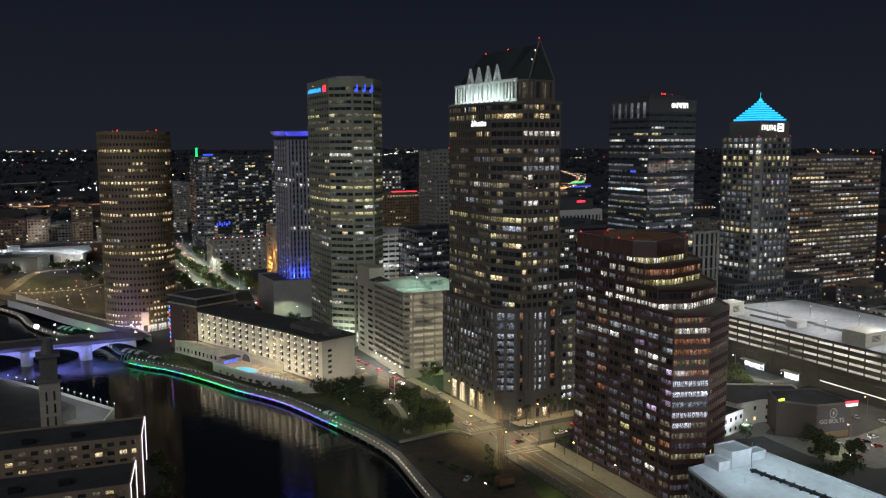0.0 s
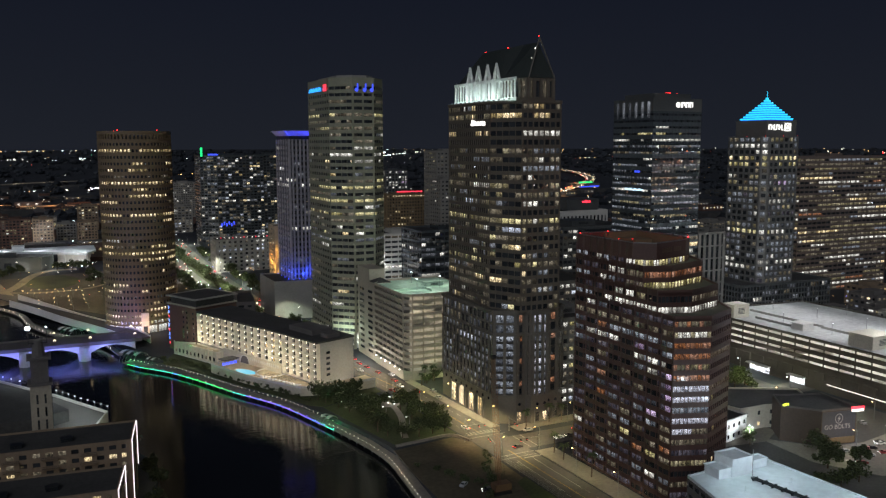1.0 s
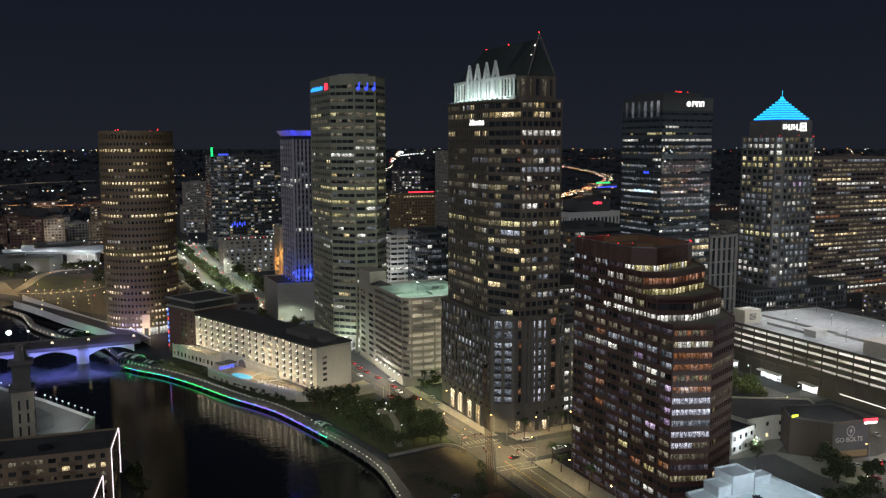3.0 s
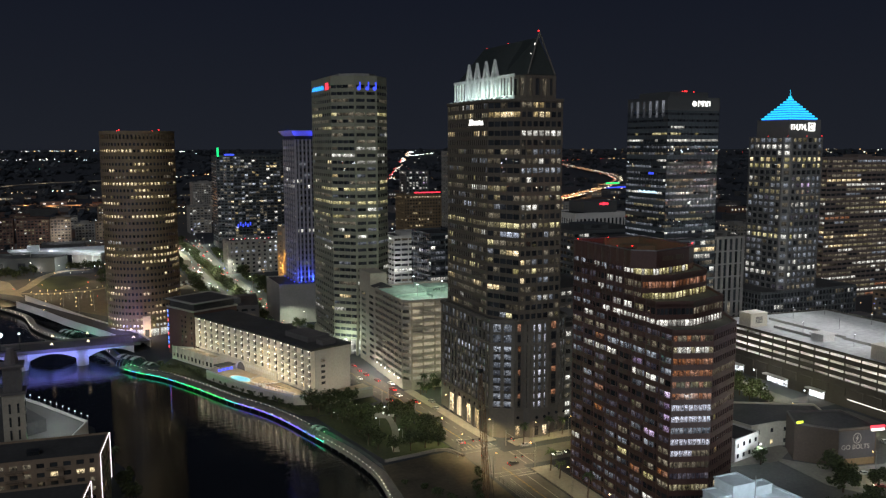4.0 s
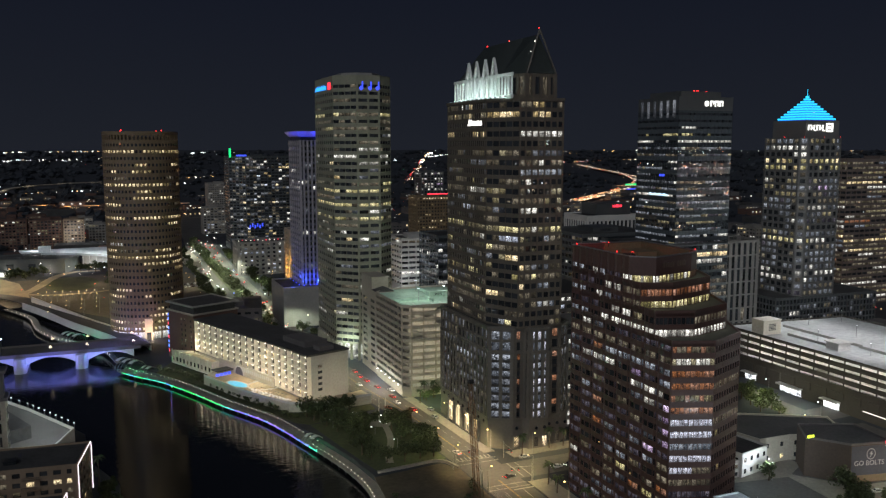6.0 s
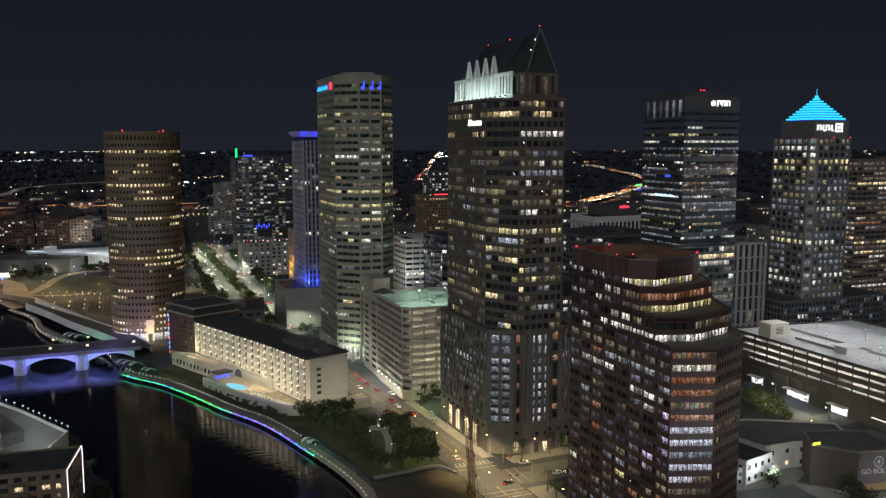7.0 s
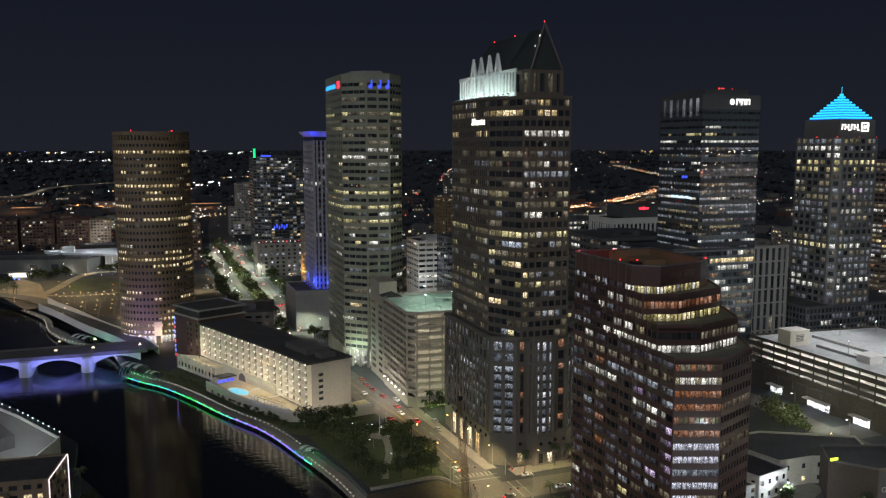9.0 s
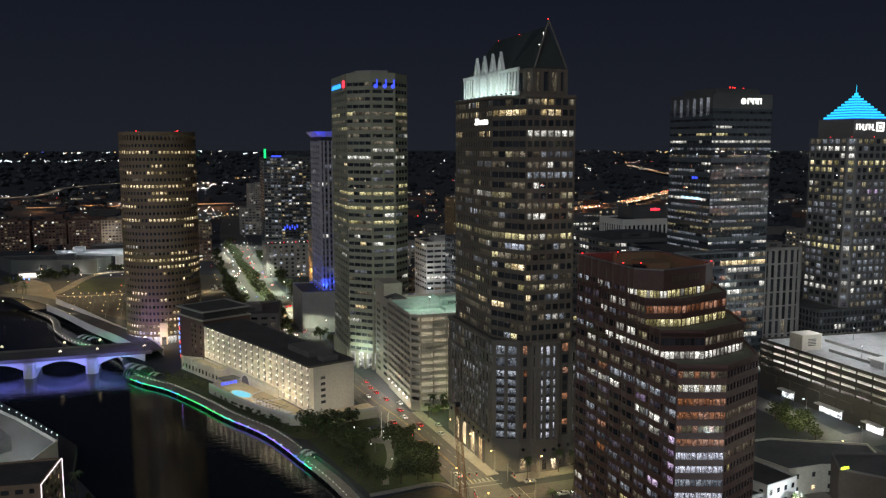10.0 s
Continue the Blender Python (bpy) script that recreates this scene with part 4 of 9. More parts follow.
M["slate"] = surface("slate", (0.10, 0.105, 0.13), 0.6)
M["slate_pier"] = surface("slate_pier", (0.30, 0.28, 0.30), 0.6)
M["blue_cap"] = surface("blue_cap", (0.6, 0.6, 0.65), 0.6)
striped_tower()
for x, y, tx, ty in [(x, 614.8, x, 617.5) for x in (178, 186, 194, 202)] + [(173.2, y, 175.9, y) for y in (621, 632, 643)]:
    spot("blue_uplight", (x, y, 32.4), (tx, ty, 36), 15000, (0.03, 0.09, 1.0), 80)
for x, y in ((168, 613), (190, 610)):
    glow("podium_blue_light", (x, y, 36), 2600, (0.04, 0.09, 1.0))
for x, y, tx, ty in ((168, 612, 176, 618), (186, 606, 187, 616), (200, 606, 200, 616), (164, 634, 175, 634)):
    spot("blue_cap_light", (x, y, 134.5), (tx, ty, 141), 11000, (0.02, 0.035, 1.0), 54)


def glass_tower():
    ob = thing("glass_tower", (378, 450, 4), "dark mirrored glass office tower with lit floors", "skyscraper")
    poly = [(356.8, 470), (356.8, 430), (396, 430), (396, 470)]
    # part of the dim and mauve panes glow in place of the mirrored city
    mix = {"dark": 1.6, "dimcool": 4.5, "haze": 2.6, "dim": 2.6, "olive": 0.8, "white": 0.3, "mauve": 1.6, "rust": 0.15, "violet": 0.12}
    rows = {34: {"dark": 1, "white": 1.0}, 33: {"dark": 3, "yellow": 1}, 32: {"dark": 2, "white": 1}, 36: {"dark": 1}, 35: {"dark": 1}, 29: {"dark": 2, "white": 1}, 24: {"white": 1, "haze": 2, "dark": 1.4}, 20: {"olive": 3, "dark": 2}, 18: {"haze": 3, "white": 0.7, "dark": 1}, 27: {"blue": 0.25, "dimcool": 2, "dark": 2},
            15: {"dim": 2, "dark": 2}, 12: {"haze": 3, "white": 0.6, "dark": 1}, 10: {"dim": 3, "white": 1, "dark": 2}, 6: {"yellow": 2, "dark": 2, "dim": 2}, 3: {"white": 2, "dark": 2}}
    top = facade(ob, poly, 4, 37, 4.0, "blue_glass", lights(mix, (37, 4), 0.62, rows), bays_of={0: 14, 1: 15, 2: 15, 3: 14}, pier=0.22, tall=0.34, deep=0.08, core="blue_glass", pier_mat="dark_metal", split=2)
    g = Geo()
    g.prism(poly, top, 160)
    part("crown", g, "dark_stone", ob, "dark crown with slots")
    for k in range(6):
        g = Geo()
        g.box(356.5, 433 + k * 6.3, top - 4, 356.9, 435.2 + k * 6.3, top + 6)
        part("slot", g, "dimcool", ob)
    g = Geo()
    g.prism(inset(poly, 5), 160, 163.4)
    part("penthouse", g, "dark_stone", ob)
    for x, y in ((372, 436), (375, 436), (384, 440), (373.5, 435.5)):
        beacon(ob, (x, y, 163.5), 0.42)
    g = Geo()
    g.tube((376.6, 429.8, 156.1), (376.6, 429.95, 156.1), 1.6, n=14)
    for k in range(3):
        g.box(379.2 + k * 3.3, 429.7, 154.5, 379.9 + k * 3.3, 429.95, 157.8)
        g.box(379.9 + k * 3.3, 429.7, 157.0, 381.8 + k * 3.3, 429.95, 157.8)
        g.box(381.2 + k * 3.3, 429.7, 154.7 + 0.9 * (k == 0), 381.8 + k * 3.3, 429.95, 157.0)
    part("sign", g, "whitesign", ob, "white lit sign blocks")
    for k in range(8):
        g = Geo()
        g.box(356.5, 438 + k * 2.3, 101.8, 356.75, 439.9 + k * 2.3, 102.8 + 0.4 * (k % 2))
        part("sign_block", g, "icesign", ob, "pale blue lit sign block")
    w = [(331, 470), (331, 424.5), (391, 423.8), (391, 470)]
    rowz = {15: {"orange": 2, "warm": 2, "dark": 2}, 14: {"warm": 2, "white": 1, "dark": 2}, 13: {"orange": 1, "dark": 2, "dim": 2}, 12: {"white": 2, "dark": 2}}
    facade(ob, w, 4, 17, 4.1, "blue_glass", lights({"dark": 3, "dim": 2, "dimcool": 1, "white": 0.7, "orange": 0.5, "violet": 0.15}, (17, 5), 0.5, rowz), bays_of={0: 12, 1: 16, 2: 10, 3: 12}, pier=0.25, tall=0.6, deep=0.08, core="blue_glass", pier_mat="dark_metal", split=2)
    roof(ob, w, 73.7, wall="dark_metal", high=1.4)
    return ob


M["dark_stone"] = surface("dark_stone", (0.078, 0.082, 0.082), 0.5)
M["icesign"] = lamp_mat("ice_sign", (0.55, 0.8, 1.0), 1.6)
glass_tower()


def pyramid_tower():
    ob = thing("pyramid_tower", (471, 454, 4), "grey tower with stepped pyramid top glowing light blue", "skyscraper")
    podium = [(436, 492), (436, 430), (520, 428), (520, 492)]
    facade(ob, podium, 4, 8, 3.8, "dark_stone", lights({"dark": 8, "dim": 1, "dimcool": 1.5, "white": 0.4}, (8, 4), 0.6), bays=2.8, pier=0.5, tall=0.72, deep=0.4, pier_out=0.2, joined=True)
    roof(ob, podium, 34.4, wall="dark_stone")
    poly = [(457, 468.5), (457, 438), (461, 434), (488, 434), (491.5, 437.5), (491.5, 468.5)]
    mix = {"dark": 4.2, "dim": 2.2, "white": 0.9, "haze": 2.4, "dimcool": 2.6, "olive": 1.2, "mauve": 0.6, "violet": 0.15, "greensign": 0.03}
    rows = {20: {"yellow": 3, "warm": 3, "dark": 1}, 19: {"warm": 2, "yellow": 2, "dark": 2}, 22: {"white": 1.2, "haze": 2, "dark": 2}, 21: {"dark": 3, "dim": 2, "white": 1}, 18: {"dark": 4, "dim": 1}, 8: {"yellow": 2, "white": 2, "dark": 1}, 3: {"white": 3, "dark": 2}, 4: {"dimcool": 3, "white": 2, "dark": 1}}
    top = facade(ob, poly, 34.5, 24, 4.25, "slate_pale", lights(mix, (24, 4, 1), 0.4, rows), bays_of={0: 6, 1: 1, 2: 6, 3: 1, 4: 6, 5: 6}, pier=1.3, tall=0.62, deep=0.5, split=2, singles=(2,))
    g = Geo()
    box = [(460.5, 465.5), (460.5, 437), (488.5, 437), (488.5, 465.5)]
    g.prism(box, top, 147.6)
    part("attic", g, "slate_pale", ob)
    for k in range(4):
        beacon(ob, ((457.6, 452, top + 0.2), (459.5, 437, top + 0.2), (474, 434.6, top + 0.2), (489.5, 436.5, top + 0.2))[k], 0.32)
    n = 9
    for k in range(n):
        s = 12.2 * (1 - k / n)
        za = 147.6 + 1.6 * k
        o = [(474.5 - s, 451 - s), (474.5 + s, 451 - s), (474.5 + s, 451 + s), (474.5 - s, 451 + s)]
        g = Geo()
        g.prism(o, za, za + 1.6)
        step = part("pyramid_step", g, "pyramid_deep", ob)
        g = Geo()
        g.ring(inset(o, -0.25), inset(o, 0.1), za + 0.45, za + 1.5)
        part("light_band", g, "pyramid", step)
    g = Geo()
    g.box(473.7, 450.2, 162, 475.3, 451.8, 163.6)
    g.tube((474.5, 451, 163.6), (474.5, 451, 168), 0.15)
    part("finial", g, "pyramid", ob)
    g = Geo()
    for k in range(6):
        x = 462.2 + k * 2.35
        g.box(x, 436.5, 141.3, x + 0.6, 436.95, 144.6)
        g.box(x + 0.6, 436.5, 144.0 - 1.6 * (k % 3), x + 1.8, 436.95, 144.6 - 1.6 * (k % 3))
    part("sign", g, "whitesign", ob, "white lit sign blocks")
    g = Geo()
    o = [(477.3, 436.4), (482.9, 436.4), (482.9, 436.95), (477.3, 436.95)]
    for x0, z0, x1, z1 in ((477.3, 140.3, 482.9, 141.1), (477.3, 144.9, 482.9, 145.7), (477.3, 141.1, 478.1, 144.9), (482.1, 141.1, 482.9, 144.9), (479.3, 142, 480.9, 144)):
        g.box(x0, 436.5, z0, x1, 436.95, z1)
    part("sign_emblem", g, "whitesign", ob, "white lit square emblem")
    return ob


M["slate_pale"] = surface("slate_pale", (0.125, 0.122, 0.115), 0.65)
pyramid_tower()


def front_tower():
    """The dark red stepped tower in the foreground."""
    ob = thing("stepped_tower", (215, 255, 4), "dark red granite office tower with stepped terraces and wavy bays", "skyscraper")

    def outline(south):
        west = []
        n = 8
        y0, y1 = 285.0, south[0][1]
        for k in range(n):
            y, s = y0 + (y1 - y0) * k / n, (y1 - y0) / n
            west += [(201.1, y), (200.78, y + s * 0.12), (200.5, y + s * 0.5), (200.78, y + s * 0.88)]
        return west + south

    p4 = outline([(200.5, 225), (213, 220.5), (229, 228), (238, 246), (238, 285)])
    p3 = outline([(200.5, 234), (212.5, 230), (230, 236), (237, 252), (237, 285)])
    p2 = outline([(200.5, 242), (210.5, 238.6), (230.5, 245.2), (236, 258), (236, 285)])
    p1 = outline([(200.6, 248.6), (207, 243), (225, 248.3), (231, 253), (231, 285)])
    fh = 3.8
    mix = {"dark": 3.6, "mauve": 4.0, "dim": 1.2, "dimcool": 1.4, "violet": 0.25, "white": 0.35, "yellow": 0.22, "haze": 0.7, "rust": 0.3}
    draw, kept = lights(mix, (18, 4), 0.25), {}

    def base_pick(bay, f, i):
        """One choice for the whole width of a wavy bay's window."""
        if (bay, f) not in kept:
            kept[bay, f] = draw(bay, f, i)
        return kept[bay, f]

    wide = lights({"white": 3, "cool": 1, "dimcool": 1}, (3, 3), 0.8)
    rng = random.Random(12)

    def body(e, f, i):
        if e == 32:
            if f in (8, 9, 10, 11):
                return "haze" if f == 9 else "pearl"
            if f in (12, 14, 15):
                return "rust"
            if f > 6:
                return {7: "pearl" if i < 5 else "dim", 13: "olive" if i % 3 else "rust", 16: "white" if i % 4 else "olive", 17: "rust" if i % 3 == 0 else "dim"}[f]
            return ("dim", "mauve", "dim", "dark", "olive", "mauve", "dim")[f]
        if e == 33:
            return ("warm" if i == 2 else "dark") if f in (4, 7) else ("yellow" if i == 1 and f == 10 else "dim" if f in (14, 11) else "dark")
        if f == 16 and e < 32:
            return "dim" if e % 4 in (1, 2) else "dark"
        if f == 15 and 13 <= e < 27:
            return "haze" if e % 4 else "mauve"
        if f == 14 and 4 <= e < 15:
            return "white" if e % 4 in (1, 2) else "haze"
        if f == 13 and 21 <= e < 30:
            return "white" if e % 4 in (1, 2) else "haze"
        if f in (9, 10, 11, 12) and 28 <= e < 32:
            return ("violet" if e == 30 else "mauve") if e > 28 else "dimcool"
        if e % 4 in (0, 3) and not (f == 13 and e > 20):
            return "mauve" if rng.random() < 0.3 else "dark"
        return base_pick(e // 4, f, i)

    count = {e: 1 for e in range(32)}
    count.update({32: 9, 33: 10, 34: 8, 35: 14, 36: 12})
    z = facade(ob, p4, 4.2, 18, fh, "red_granite", body, bays_of=count, pier=0.1, tall=0.52, deep=0.25, singles=tuple(e for e in range(16, 32) if e % 4 in (1, 2)) + (32,), pier_of={32: 0.12, 33: 0.2})

    def tier(poly, z0, floors, pick, roof_from):
        g = Geo()
        g.prism(inset(roof_from, 0.3), z0 - 0.6, z0 + 0.06)
        part("terrace", g, "terrace_floor", ob)
        g = Geo()
        g.ring(roof_from, inset(roof_from, 0.35), z0 - 1.0, z0 + 0.9)
        part("terrace_parapet", g, "red_granite", ob)
        return facade(ob, poly, z0, floors, fh, "red_granite", pick, bays_of=count, pier=0.1, tall=0.56, deep=0.3, sill=0.25, singles=(32, 33), pier_of={32: 0.12, 33: 0.12}, loose_piers=False)

    high = lights({"mauve": 3, "haze": 2.2, "white": 1.2, "violet": 0.3, "olive": 1.2, "dark": 2}, (5, 5), 0.3)
    west = lambda e, f, i: "dark" if e % 4 in (0, 3) else kept.setdefault((e // 4, f + 40), high(e // 4, f, i))
    t4 = lambda e, f, i: ("white" if f == 0 else "dim" if e == 33 else "dark") if e >= 28 else ("white" if f == 0 and e > 15 else west(e, f, i))
    t3 = lambda e, f, i: ("yellow" if f == 0 else "orange") if e >= 32 else west(e, f, i) if e < 24 else "dim"
    t2 = lambda e, f, i: ("yellow" if i % 4 else "white") if e >= 29 else west(e, f, i)
    z = tier(p3, z, 2, t4, p4)
    z = tier(p2, z, 2, t3, p3)
    z = tier(p1, z, 1, t2, p2)
    g = Geo()
    g.ring(p1, inset(p1, 0.6), z, 96.2)
    part("roof_parapet", g, "red_granite", ob)
    g = Geo()
    g.ring(inset(p1, -0.12), inset(p1, 0.7), 96.2, 96.5)
    part("coping", g, "steel", ob, "pale metal coping")
    roofing = Geo()
    roofing.prism(inset(p1, 0.6), z - 0.3, z + 0.4)
    part("roof", roofing, "roof_felt", ob)
    g = Geo()
    g.prism([(219, 281), (219, 270), (227, 270), (227, 281)], z + 0.4, 94.2)
    part("plant_screen", g, "tan_concrete", ob, "tan plant screen")
    # added lining whose tan carries the warm light on the inner parapet
    g = Geo()
    g.box(229.6, 256, z + 0.3, 230.38, 284.2, 96.1), g.box(214, 283.6, z + 0.3, 230.3, 284.38, 96.1)
    part("parapet_lining", g, "tan_concrete", ob, "tan inner face of the parapet")
    g = Geo()
    for k in range(3):
        g.box(206 + 5 * k, 271, z + 0.4, 208.6 + 5 * k, 275, z + 1.9)
    part("roof_unit", g, "dark_metal", ob)
    for x, y in ((202, 283.5), (206, 264), (211, 262), (231, 254), (215, 283)):
        beacon(ob, (x, y, 96.4 if (x, y) in ((202, 283.5), (231, 254), (215, 283)) else 95.6), 0.3)
        glow("beacon_light", (x - 0.6, y - 0.6, 97.2), 55, (1.0, 0.03, 0.03))
    u = (Vector((225, 248.3)) - Vector((207, 243))).normalized()
    for k in range(10):
        c = Vector((207, 243)) + u * (3.4 + k * 1.25)
        if k == 5:
            continue
        g = Geo()
        g.frame_box((c.x, c.y), (u.x, u.y), (u.y, -u.x), 0, 0.85, 0.02, 0.2, 92.6, 94.2)
        part("sign_block", g, "sign_dark", ob, "unlit bronze sign block")
    return ob


for x, y in ((203, 280), (204, 268), (209, 256)):
    glow("warning_light", (x, y, 94.0), 420, (1.0, 0.03, 0.05))
M["terrace_floor"] = surface("terrace_floor", (0.12, 0.12, 0.085), 0.85)
front_tower()


# ---- plants, lamps and cars, built once and copied ----
def tree_mesh(seed, r, h, leaves=900, size=0.55):
    """Leaves of an uneven crown, in clumps round the limb ends."""
    rng, g = random.Random(seed), Geo()
    clumps = []
    for _ in range(16):
        a, d, z = rng.uniform(0, math.tau), r * rng.uniform(0.15, 0.85), h * rng.uniform(0.45, 0.95)
        clumps.append((d * math.cos(a), d * math.sin(a), z, r * rng.uniform(0.22, 0.42)))
    for _ in range(leaves):
        cx, cy, cz, cr = rng.choice(clumps)
        v = Vector((rng.gauss(0, 1), rng.gauss(0, 1), rng.gauss(0, 0.75))).normalized() * cr * rng.uniform(0.55, 1.08)
        p = Vector((cx, cy, cz)) + v
        u = Vector((rng.gauss(0, 1), rng.gauss(0, 1), rng.gauss(0, 0.6))).normalized()
        w = u.cross(Vector((rng.gauss(0, 1), rng.gauss(0, 1), rng.gauss(0, 1)))).normalized()
        s = size * rng.uniform(0.6, 1.4)
        g.face([p - u * s, p + w * s * 0.55, p + u * s, p - w * s * 0.55])
    t = Geo()
    t.tube((0, 0, -0.3), (0.1, 0.05, h * 0.4), 0.28 * r / 4, 0.17 * r / 4, 7)
    for cx, cy, cz, cr in clumps[:7]:
        t.tube((0.1, 0.05, h * rng.uniform(0.3, 0.42)), (cx * 0.8, cy * 0.8, cz), 0.11 * r / 4, 0.03, 5)
    return t, g


def tree(seed, r, h, label, place=(0, 0, 4), leaves=900, size=0.55, group=""):
    ob = thing("tree", place, label, "tree", group)
    t, g = tree_mesh(seed, r, h, leaves, size)
    for name, geo, mat in (("trunk", t, "bark"), ("crown", g, "leaf")):
        p = new(name, geo.mesh(name, [mat]))
        p.parent = ob
    return ob


def palm(place, h=9.0, seed=0):
    ob = thing("palm_tree", place, "tall palm tree with drooping fronds", "palm tree", "palms by the street")
    rng, t = random.Random(seed), Geo()
    for k in range(6):
        t.tube((0.25 * math.sin(k * 0.4), 0, h * k / 6 - (0.3 if k == 0 else 0)), (0.25 * math.sin((k + 1) * 0.4), 0, h * (k + 1) / 6), 0.24 - 0.015 * k, 0.225 - 0.015 * k, 7)
    p = new("trunk", t.mesh("trunk", ["bark"]))
    p.parent = ob
    top = Vector((0.25 * math.sin(2.4), 0, h))
    g = Geo()
    for k in range(16):
        a, up = math.tau * k / 16 + rng.uniform(-0.2, 0.2), rng.uniform(-0.2, 0.9)
        u = Vector((math.cos(a), math.sin(a), 0))
        w, last = Vector((-u.y, u.x, 0)), None
        for i in range(6):
            s = i / 5 * 2.8
            c = top + u * s + Vector((0, 0, up * s - 0.28 * s * s))
            half = 0.42 * math.sin(math.pi * (0.12 + 0.86 * i / 5))
            now = (c - w * half - Vector((0, 0, half * 0.5)), c, c + w * half - Vector((0, 0, half * 0.5)))
            if last:
                g.face([last[0], now[0], now[1], last[1]]), g.face([last[1], now[1], now[2], last[2]])
            last = now
    p = new("crown", g.mesh("crown", ["palm_leaf"]))
    p.parent = ob
    return ob


def street_lamp(place, aim, mat="sodium", high=9.5, label="grey steel street lamp with lit warm lantern", group="street lamps"):
    ob = thing("street_lamp", place, label, "street lamp", group)
    x, y, z = place
    g = Geo()
    g.tube((x, y, z), (x, y, z + high), 0.11, 0.07)
    part("pole", g, "steel", ob)
    dx, dy = math.cos(radians(aim)), math.sin(radians(aim))
    g = Geo()
    g.tube((x, y, z + high), (x + dx * 1.8, y + dy * 1.8, z + high + 0.35), 0.06)
    part("arm", g, "steel", ob)
    g = Geo()
    g.ball((x + dx * 2.0, y + dy * 2.0, z + high + 0.2), 0.32, squash=0.6)
    part("lantern", g, mat, ob)
    return ob


def car(colour, name="car", label="parked car", tail=True, wheels=True):
    """A saloon car along +y, at the world's origin."""
    ob = thing(name, (0, 0, 0), label, "car", "cars in the streets")
    low = 0.35 if wheels else 0.02
    side = [(-2.2, low), (2.2, low), (2.25, 0.7), (2.1, 0.92), (1.25, 1.0), (0.55, 1.42), (-0.9, 1.45), (-1.65, 1.02), (-2.2, 0.95)]
    g = Geo()
    left, right = [(-0.9, y, z) for y, z in side], [(0.9, y, z) for y, z in side]
    left = [(x * (0.8 if z > 1.2 else 1), y, z) for x, y, z in left]
    right = [(x * (0.8 if z > 1.2 else 1), y, z) for x, y, z in right]
    g.face(left), g.face(right[::-1])
    for i in range(len(side)):
        j = (i + 1) % len(side)
        g.face([left[j], left[i], right[i], right[j]])
    p = new("body", g.mesh("body", [colour]))
    p.parent = ob
    g = Geo()
    g.face([(-0.7, 1.24, 1.02), (0.7, 1.24, 1.02), (0.62, 0.62, 1.4), (-0.62, 0.62, 1.4)])
    g.face([(0.7, -1.62, 1.06), (-0.7, -1.62, 1.06), (-0.62, -0.95, 1.43), (0.62, -0.95, 1.43)])
    for s in (-1, 1):
        q = [(s * 0.895, 1.0, 1.03), (s * 0.895, -1.4, 1.03), (s * 0.74, -0.85, 1.38), (s * 0.74, 0.5, 1.38)]
        g.face(q if s < 0 else q[::-1])
    for f in range(len(g.v)):
        x, y, z = g.v[f]
        g.v[f] = (x * 1.02, y, z + 0.015)
    p = new("window", g.mesh("window", ["dark"]))
    p.parent = ob
    for sx in (-1, 1):
        for sy in (-1.35, 1.35) if wheels else ():
            w = Geo()
            w.tube((sx * 0.72, sy, 0.33), (sx * 0.93, sy, 0.33), 0.33, n=12)
            p = new("wheel", w.mesh("wheel", ["rubber"]))
            p.parent = ob
            w = Geo()
            w.tube((sx * 0.925, sy, 0.33), (sx * 0.945, sy, 0.33), 0.2, n=10)
            q = new("rim", w.mesh("rim", ["steel"]))
            q.parent = p
        for yy, mat, nm in ((2.24, "headlight" if tail else "steel", "headlight"), (-2.21, "taillight" if tail else "redpaint", "taillight")):
            w = Geo()
            w.box(sx * 0.62 - 0.2, yy - 0.03, 0.66, sx * 0.62 + 0.2, yy + 0.03, 0.84)
            p = new(nm, w.mesh(nm, [mat]))
            p.parent = ob
    return ob


M["redpaint"] = surface("redpaint", (0.3, 0.02, 0.02), 0.4)
for nm, col in (("car_white", (0.7, 0.7, 0.68)), ("car_black", (0.02, 0.02, 0.022)), ("car_red", (0.3, 0.03, 0.03)), ("car_silver", (0.4, 0.4, 0.42))):
    M[nm] = surface(nm, col, 0.3, vary=0.05, bump=0)


# ---- riverside hotel ----
def along(a, b, t):
    return (a[0] + (b[0] - a[0]) * t, a[1] + (b[1] - a[1]) * t)


